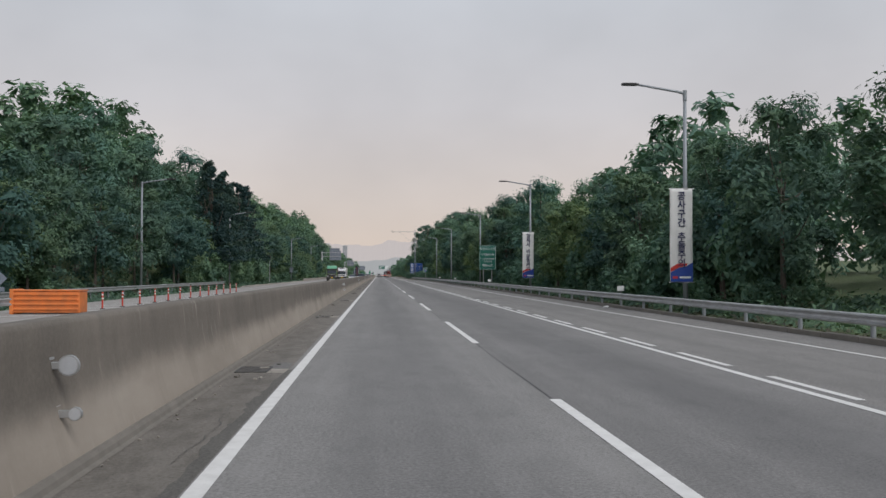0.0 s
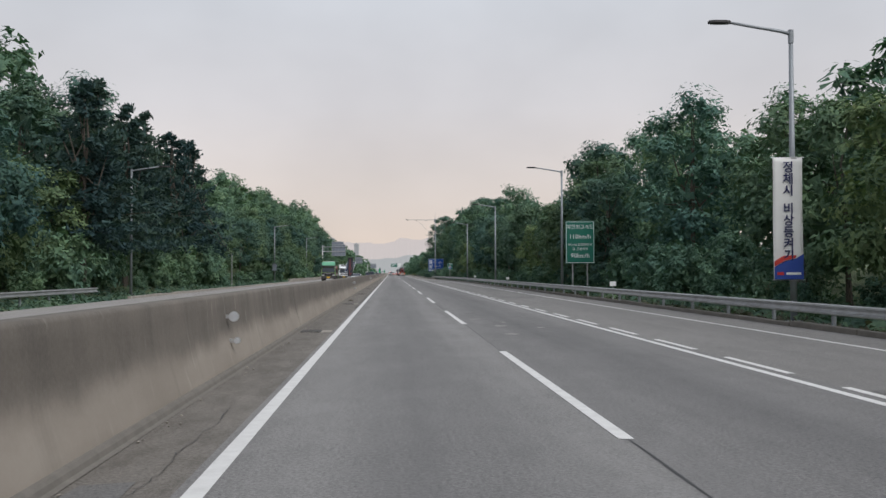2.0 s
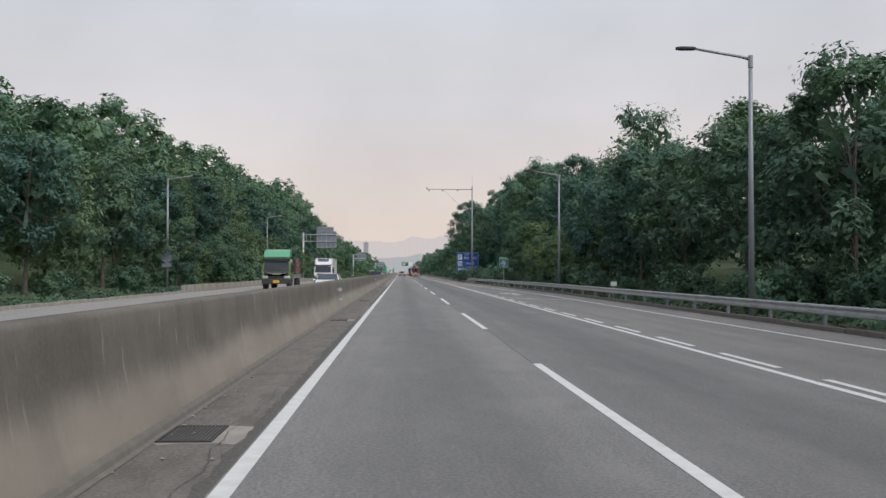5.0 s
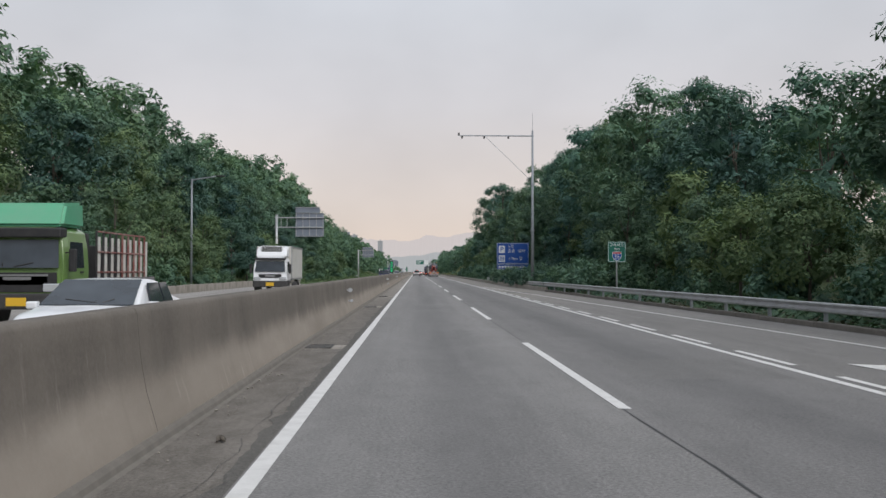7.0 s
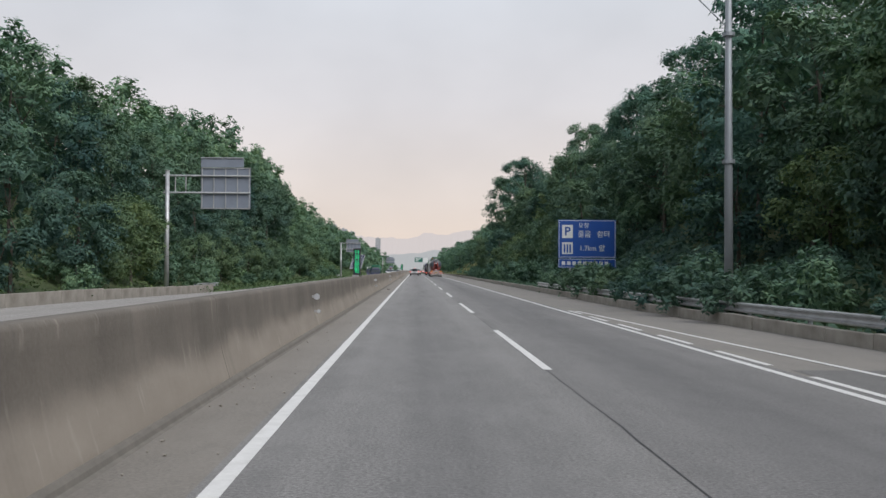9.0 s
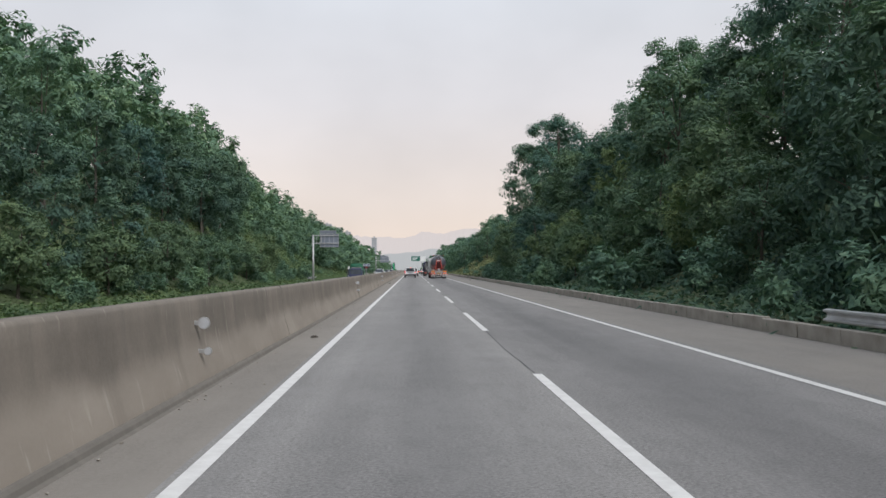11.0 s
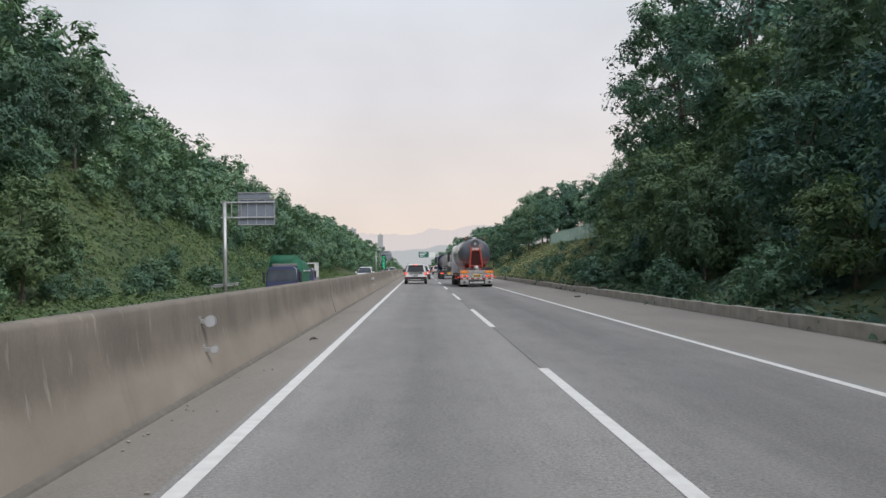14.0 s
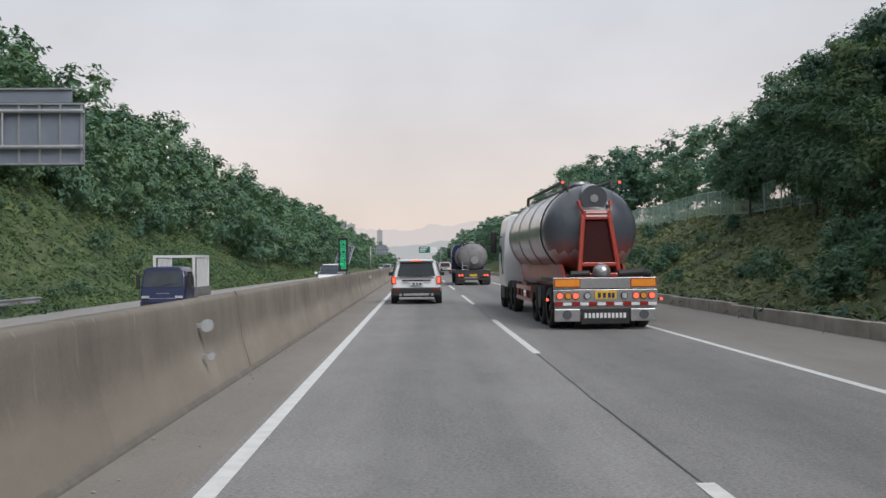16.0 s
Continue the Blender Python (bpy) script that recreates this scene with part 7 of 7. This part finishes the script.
def pine_tree(seed, height, spread, tiers, mat):
    rng = np.random.default_rng(seed)
    C, N, S, tips = [], [], [], []
    for k in range(tiers):
        t = k / (tiers - 1)
        z = height * (0.22 + 0.77 * t)
        reach = spread * (1 - t) ** 0.75 * 0.55 + 0.35
        for q in range(max(3, int(7 * (1 - t) + 2))):
            a = rng.uniform(0, 2 * math.pi)
            L = reach * rng.uniform(0.6, 1.15)
            tip = np.array((math.cos(a) * L, math.sin(a) * L, z + 0.12 * L + rng.normal() * 0.25))
            if k % 3 == 0 and q < 2:
                tips.append(tuple(tip))
            m = 44
            w = rng.uniform(0.3, 1.05, size=(m, 1))
            p = np.array((0, 0, z)) * (1 - w) + tip * w + rng.normal(size=(m, 3)) * np.array((0.28, 0.28, 0.14)) * (0.5 + 0.5 * reach / spread)
            C.append(p)
            N.append(rng.normal(size=(m, 3)) * 0.7 + np.array((0, 0, 0.9)))
            S.append(rng.uniform(0.35, 0.7, size=m))
    v, f = cards(np.concatenate(C), np.concatenate(N), np.concatenate(S), rng, 0.15, 0.35)
    return trunk_mesh("trunk", height * 0.97, 0.012 * height + 0.04, (0.1, 0.1), tips, rng, 0.25), tri_mesh("crown", v, f, mat)


KINDS = {}
for key, made in {
    "broad_a": broad_tree(11, 11.0, 8.5, 13, 12, 36, 0.335, M["leaf"], 0.04),
    "broad_b": broad_tree(12, 12.5, 8.0, 14, 12, 34, 0.335, M["leaf"], 0.06),
    "broad_c": broad_tree(13, 9.5, 8.0, 13, 12, 34, 0.32, M["leaf_light"], 0.02),
    "broad_d": broad_tree(14, 14.0, 9.0, 16, 12, 34, 0.345, M["leaf_lit"], 0.08),
    "broad_e": broad_tree(15, 8.0, 7.5, 12, 12, 34, 0.30, M["leaf_light"], 0.0),
    "stemmed": broad_tree(20, 10.5, 7.8, 13, 12, 34, 0.32, M["leaf"], 0.24),
    "tall": broad_tree(16, 20.0, 12.0, 30, 14, 34, 0.37, M["leaf_lit"], 0.14, 10, 0.72, False),
    "far_a": broad_tree(17, 12.0, 9.5, 9, 7, 20, 0.66, M["leaf"], 0.02),
    "far_b": broad_tree(18, 13.0, 9.0, 10, 7, 19, 0.66, M["leaf"], 0.02),
    "far_low": broad_tree(22, 13.0, 10.0, 9, 5, 11, 0.95, M["leaf_lit"], 0.0, 3),
    "far_bush": broad_tree(19, 3.2, 4.2, 8, 6, 22, 0.30, M["leaf"], 0.0),
    "pine": pine_tree(21, 13.0, 6.5, 17, M["needle"]),
}.items():
    tm, crown = made
    me = bpy.data.meshes.new("trunk")
    tm.to_mesh(me)
    tm.free()
    me.materials.append(M["bark"])
    KINDS[key] = (me, crown)

TREE_LABEL = {
    "broad_a": "leafy broad-leaved tree with dense dark green sprays",
    "broad_b": "slender leafy tree with dark green crown on the bank",
    "broad_c": "young light green tree with leaves down to the ground",
    "broad_d": "high leafy tree with layered dark green foliage",
    "broad_e": "bushy light green tree at the foot of the bank",
    "stemmed": "leafy roadside tree with a bare lower trunk",
    "tall": "tall spreading roadside tree with dark layered foliage and gaps",
    "pine": "dark conifer with drooping needle branches",
}
WOOD = {-1: [], 1: []}


def plant(key, x, y, scale=1.0, turn=0.0, stretch=1.0, z=None):
    if z is None:
        z = hill(x, y) + fall(y)
    m = Matrix.LocRotScale((x, y, z - 0.1), Euler((0, 0, turn)), (scale, scale, scale * stretch))
    if key.startswith("far"):
        # deep in the wood: joined into one mass of crowns
        WOOD[-1 if x < 0 else 1].append((key, m))
        return None
    ob = thing("tree" if key != "pine" else "pine_tree", m, TREE_LABEL[key], "tree", "trees of the wood beside the road")
    for nm, me in zip(("trunk", "crown"), KINDS[key]):
        p = new(nm, me)
        p.parent = ob
    return ob


rt = random.Random(77)


def row(side, y_from, y_to, gap, off, keys, lo, hi, jitter=1.2, skip=None, stretch=(0.9, 1.12)):
    y = y_from
    while y < y_to:
        yy = y + rt.uniform(-gap, gap) * 0.3
        o = off(yy) if callable(off) else off
        x = (-16.5 - o if side < 0 else right_edge(yy) + 2.0 + o) + rt.uniform(-jitter, jitter)
        if not (skip and skip(x, yy)):
            plant(rt.choice(keys), x, yy, rt.uniform(lo, hi), rt.uniform(0, 6.28), rt.uniform(*stretch))
        y += gap


near = ["broad_a", "broad_b", "broad_c", "broad_a", "broad_d"]
far = ["far_a", "far_b"]
# left bank: a planted front row with conifers, then the wooded hill
row(-1, 42, 116, 6.0, 4.0, ["broad_a", "broad_c", "stemmed"], 0.78, 0.95)
row(-1, 164, 222, 5.0, 4.2, ["stemmed", "stemmed", "broad_c", "stemmed"], 0.8, 0.98)
for y in (117, 121, 126, 130, 135, 139, 144, 149, 153, 157, 161):
    plant("pine", -20.5 + rt.uniform(-1.8, 1.2), y, rt.uniform(1.0, 1.22), rt.uniform(0, 6))
row(-1, 222, 430, 6.5, 3.0, ["broad_e", "broad_c", "broad_e", "broad_a"], 0.6, 0.85)
row(-1, 50, 85, 7.0, 10, ["broad_b", "broad_a"], 0.85, 1.0)
row(-1, 85, 142, 7.0, 10, ["broad_b", "broad_d", "broad_d"], 1.0, 1.2)
row(-1, 226, 330, 7.0, 9.5, near, 0.88, 1.05)
row(-1, 330, 400, 7.0, 9.5, near, 0.8, 0.98)
row(-1, 400, 438, 7.0, 9.5, near, 0.95, 1.1)
row(-1, 436, 470, 6.0, 14, ["broad_a", "broad_d", "broad_b"], 0.75, 0.95)
row(-1, 470, 560, 6.5, 13, far, 0.7, 0.9)
row(-1, 150, 226, 8.0, 11, far, 0.65, 0.85)
row(-1, 55, 95, 8.0, 19, far, 0.9, 1.1)
row(-1, 95, 148, 7.0, 19, far, 1.25, 1.55)
row(-1, 215, 320, 7.0, 17, far, 0.95, 1.12)
row(-1, 320, 390, 7.0, 17, far, 0.82, 1.0)
row(-1, 390, 560, 7.0, 17, far, 0.95, 1.2)
row(-1, 215, 320, 8.0, 26, far, 0.95, 1.15)
row(-1, 320, 390, 8.0, 26, far, 0.8, 1.0)
row(-1, 390, 560, 8.0, 26, far, 0.95, 1.3)
row(-1, 560, 680, 7.0, 6, far, 0.75, 1.0)
row(-1, 680, 900, 7.0, 6, ["far_low"], 0.75, 1.05)
row(-1, 560, 680, 8.0, 15, far, 0.9, 1.15)
row(-1, 680, 900, 8.0, 15, ["far_low"], 1.0, 1.3)
for side in (-1, 1):
    row(side, 900, 1650, 13.0, 3, ["far_low"], 0.7, 1.1, 2.5)
    row(side, 900, 1650, 15.0, 14, ["far_low"], 1.0, 1.5, 3.0)
# low bushes on the slopes
for k in range(90):
    y = rt.uniform(228, 470)
    plant("far_bush", -16.2 - rt.uniform(0.0, 7.0), y, rt.uniform(0.45, 1.0), rt.uniform(0, 6))
for k in range(46):
    y = rt.uniform(440, 560)
    plant("far_bush", -17.5 - rt.uniform(0.0, 9.0), y, rt.uniform(0.2, 0.5), rt.uniform(0, 6))
for k in range(60):
    y = rt.uniform(40, 228)
    plant("far_bush", -18.5 - rt.uniform(0.0, 4.0), y, rt.uniform(0.3, 0.7), rt.uniform(0, 6))
for k in range(60):
    y = rt.uniform(34, 255)
    plant("far_bush", right_edge(y) + rt.uniform(3.0, 6.5), y, rt.uniform(0.4, 0.85), rt.uniform(0, 6))
for k in range(80):
    y = rt.uniform(255, 446)
    plant("far_bush", right_edge(y) + rt.uniform(1.9, 6.0), y, rt.uniform(0.4, 0.95), rt.uniform(0, 6))
for k in range(26):
    y = rt.uniform(462, 560)
    plant("far_bush", right_edge(y) + rt.uniform(3.0, 12.0), y, rt.uniform(0.2, 0.5), rt.uniform(0, 6))
for k in range(26):
    y = rt.uniform(98, 126)
    plant("far_bush", rt.uniform(17.2, 23.0), y, rt.uniform(0.6, 1.0), rt.uniform(0, 6), 1.2)
for k in range(56):
    y = rt.uniform(440, 640)
    plant("far_bush", -16.5 - rt.uniform(9.0, 15.0), y, rt.uniform(0.8, 1.3), rt.uniform(0, 6), 1.2)
for k in range(70):
    y = rt.uniform(325, 446)
    plant("far_bush", right_edge(y) + 2.0 + rt.uniform(5.0, 14.0), y, rt.uniform(0.7, 1.25), rt.uniform(0, 6), 1.2)
# dense growth at the foot of the conifers
for k in range(34):
    y = rt.uniform(108, 168)
    plant("far_bush", -18.6 - rt.uniform(0.0, 3.5), y, rt.uniform(0.7, 1.35), rt.uniform(0, 6), 1.2)
row(-1, 110, 168, 6.0, 5.2, ["broad_e", "broad_c"], 0.55, 0.8)
# right bank
row(1, 30, 70, 5.5, 4.5, ["broad_a", "broad_b"], 0.66, 0.8)
row(1, 70, 215, 5.5, 4.5, ["broad_a", "broad_b", "broad_a", "broad_c"], 0.78, 0.94, skip=lambda x, y: 92 < y < 123 and x < 21)
row(1, 30, 70, 8.0, 11, far, 0.7, 0.85)
row(1, 70, 98, 7.0, 11, far, 1.04, 1.22)
row(1, 98, 142, 8.0, 11, ["far_a", "far_b", "broad_d"], 0.85, 1.0)
row(1, 142, 215, 8.0, 11, far, 0.7, 0.85)
for x, y, s in ((20.6, 111, 0.95), (22.4, 119, 0.95)):
    plant("broad_d", x, y, s, y)
for key, x, y, s in (("broad_b", 20.0, 134, 1.12), ("broad_b", 20.8, 141, 1.06), ("tall", 20.6, 277, 0.74), ("broad_d", 24.0, 284, 0.9)):
    plant(key, x, y, s, y)
row(1, 262, 314, 4.5, 6.6, ["broad_e", "broad_a"], 0.55, 0.75, skip=lambda x, y: 296 < y and x < 20)
row(1, 255, 330, 6.0, 13, far, 0.75, 0.98)
row(1, 30, 215, 8.0, 19, far, 0.75, 0.9)
row(1, 215, 446, 6.0, 3.6, ["broad_e", "broad_a", "broad_e", "broad_c"], 0.5, 0.8, skip=lambda x, y: 272 < y < 319 and x < 18.5)
row(1, 215, 330, 7.0, 9.5, near, 0.9, 1.15)
row(1, 330, 448, 7.0, 9.5, near, 0.8, 1.0)
row(1, 196, 224, 6.0, 6.0, ["broad_a", "broad_b"], 0.75, 0.95)
row(1, 275, 340, 10.0, 16, ["broad_d", "tall"], 0.72, 0.88)
row(1, 340, 440, 9.0, 15, ["broad_d", "tall"], 0.63, 0.77)
row(1, 215, 345, 8.0, 25, far, 0.9, 1.3)
row(1, 345, 455, 8.0, 24, far, 0.7, 0.95)
row(1, 600, 680, 7.0, 7, far, 0.65, 0.9)
row(1, 680, 900, 7.0, 7, ["far_low"], 0.7, 1.0)
row(1, 545, 680, 8.0, 15, far, 0.75, 1.0)
row(1, 680, 900, 8.0, 15, ["far_low"], 0.9, 1.2)
for x, y, s in ((20.2, 462, 0.62), (21.6, 468, 0.72), (22.8, 474, 0.78), (24.0, 480, 0.82), (23.4, 486, 0.66), (25.4, 472, 0.9), (26.4, 484, 0.95)):
    plant("broad_c", x, y, s, y)
row(1, 468, 490, 6.0, 16, ["broad_a", "broad_b"], 0.75, 0.9)
row(1, 468, 500, 6.0, 23, far, 0.75, 0.95)
row(1, 488, 560, 6.0, 18, far, 0.6, 0.85)
row(1, 490, 560, 7.0, 26, far, 0.7, 0.9)
for x, y, s, a in ((21.6, 447, 0.95, 0.4), (27.0, 460, 0.95, 2.4), (24.0, 438, 1.0, 1.4)):
    plant("tall", x, y, s, a)
for x, y, s in ((21.5, 548, 0.78), (25.0, 556, 0.76), (19.5, 558, 0.68), (16.5, 566, 0.62), (28.5, 545, 0.72), (23.5, 538, 0.62)):
    plant("broad_d", x, y, s, 1.0)

for x, y, s in ((19.0, 451, 0.8), (20.5, 457, 0.75), (18.6, 445, 0.8), (22.0, 464, 0.7)):
    plant("broad_e", x, y, s, y)
for k in range(16):
    y = rt.uniform(446, 464)
    plant("far_bush", right_edge(y) + rt.uniform(3.5, 9.0), y, rt.uniform(0.3, 0.65), rt.uniform(0, 6))
for k in range(22):
    y = rt.uniform(30, 74)
    plant("far_bush", rt.uniform(17.0, 22.0), y, rt.uniform(0.7, 1.2), rt.uniform(0, 6), 1.25)

for side, name in ((-1, "left_hillside_wood"), (1, "right_hillside_wood")):
    V, F, soft, base = [], [], [], 0
    cache = {}
    for key, m in WOOD[side]:
        if key not in cache:
            me = KINDS[key][1]
            co = np.empty(len(me.vertices) * 3, np.float32)
            me.vertices.foreach_get("co", co)
            ix = np.empty(len(me.loops), np.int32)
            me.loops.foreach_get("vertex_index", ix)
            sm = np.empty(len(me.polygons), bool)
            me.polygons.foreach_get("use_smooth", sm)
            cache[key] = (co.reshape(-1, 3), ix.reshape(-1, 3), sm)
        co, ix, sm = cache[key]
        mm = np.array(m)
        V.append(co @ mm[:3, :3].T + mm[:3, 3])
        F.append(ix + base)
        soft.append(sm)
        base += len(co)
    wood = tri_mesh(name, np.concatenate(V), np.concatenate(F), M["leaf_lit"])
    wood.polygons.foreach_set("use_smooth", np.concatenate(soft))
    tagged(new(name, wood), "dense green crowns of the wood up the hillside", "woodland", kind="stuff")


def undergrowth(name, seed, side, y_from, y_to, depth, count, size, mat, label, tall=0.7, nearer=0.0):
    """A ragged mass of shrubs and vines over the foot of the bank, made of clumps."""
    rng = np.random.default_rng(seed)
    C, N, S, cc, rr = [], [], [], [], []
    m = 20
    for k in range(count):
        y = rng.uniform(y_from, y_to)
        d = depth * rng.uniform(0, 1) ** 1.3
        x = -15.6 - d - nearer if side < 0 else right_edge(y) + 1.3 + d + nearer
        z = hill(x, y) + fall(y)
        r = (0.3 + 0.75 * rng.uniform() ** 2) * tall
        u = rng.normal(size=(m, 3))
        u /= np.linalg.norm(u, axis=1, keepdims=True)
        u[:, 2] = np.abs(u[:, 2]) - 0.1
        cc.append((x, y, z - 0.25 * r))
        rr.append(r)
        C.append(np.array((x, y, z - 0.1)) + u * r * rng.uniform(0.35, 1.15, size=(m, 1)) * np.array((1.3, 1.3, 1.15)))
        N.append(u * 0.8 + np.array((0, 0, 0.5)) + rng.normal(size=(m, 3)) * 0.4)
        S.append(rng.uniform(0.6, 1.3, size=m) * size * 1.15)
    v, f = cards(np.concatenate(C), np.concatenate(N), np.concatenate(S), rng, 0.3, 0.5)
    bv, bf = masses(np.array(cc), np.array(rr) * 0.62, rng, (1.3, 1.3, 1.0), OCT_V[:5], OCT_F[:4])
    return tagged(new(name, tri_mesh(name, np.concatenate([v, bv]), np.concatenate([f, bf + len(v)]), mat, len(bf))), label, "undergrowth", kind="stuff")


undergrowth("left_undergrowth", 31, -1, 30, 240, 7, 2200, 0.24, M["leaf"], "low green shrubs and weeds under the trees")
undergrowth("left_bank_vines", 36, -1, 425, 560, 16, 4200, 0.25, M["vine"], "bright green vines covering the open slope", 1.0)
undergrowth("left_vines", 32, -1, 225, 640, 13, 5200, 0.26, M["vine"], "thick green vines and shrubs over the bank", 0.9)
undergrowth("right_undergrowth", 33, 1, 20, 245, 7, 3200, 0.24, M["leaf"], "dark shrubs and weeds behind the guardrail", 0.85, 0.9)
undergrowth("verge_weeds", 40, 1, 20, 262, 1.3, 1300, 0.2, M["dry_leaf"], "dry brown-green weeds under the guardrail", 0.45, -0.6)
undergrowth("right_vines", 34, 1, 240, 448, 9, 3000, 0.25, M["leaf"], "thick green shrubs spilling over the kerb", 0.95)
undergrowth("right_slope_shrubs", 41, 1, 284, 336, 13, 1300, 0.27, M["leaf"], "leafy shrubs covering the slope below the trees", 1.15, 2.5)
undergrowth("right_weeds", 35, 1, 440, 600, 13, 5400, 0.27, M["grass"], "tall grass and weeds on the open bank", 0.75)
undergrowth("kerb_growth", 38, 1, 300, 466, 1.7, 1000, 0.22, M["leaf"], "leafy shoots hanging over the edging blocks", 0.62, -1.0)
undergrowth("left_foot_growth", 39, -1, 316, 470, 2.4, 900, 0.24, M["vine"], "leafy vines trailing to the edge of the oncoming road", 0.8, -0.9)
undergrowth("dry_weeds", 37, 1, 428, 490, 1.8, 760, 0.22, M["dry_leaf"], "dry brownish weeds along the edging blocks", 0.7, -0.9)


for x, y, s in ((26.0, 478, 0.85), (28.5, 485, 0.85), (26.5, 470, 0.9), (30.0, 476, 1.0), (27.5, 495, 0.6), (24.8, 462, 0.9)):
    plant("broad_a", x, y, s, y)

# shrubs that spill over the guardrail and kerb
for x, y, s in ((11.9, 264.5, 0.40), (11.2, 273.5, 0.55), (10.9, 278.0, 0.58), (11.0, 282.5, 0.62), (11.0, 287.0, 0.5), (11.1, 292.0, 0.6), (11.0, 297.0, 0.62), (11.1, 302.0, 0.58), (11.3, 307.0, 0.5)):
    sb = thing("shrub", Matrix.LocRotScale((x, y, -0.1), Euler((0, 0, y)), (s * 1.1, s * 1.25, s)), "leafy green shrub spilling over the kerb", "shrub", "shrubs over the kerb")
    o = new("foliage", KINDS["far_bush"][1])
    o.parent = sb
    o = new("stem", KINDS["far_bush"][0])
    o.parent = sb
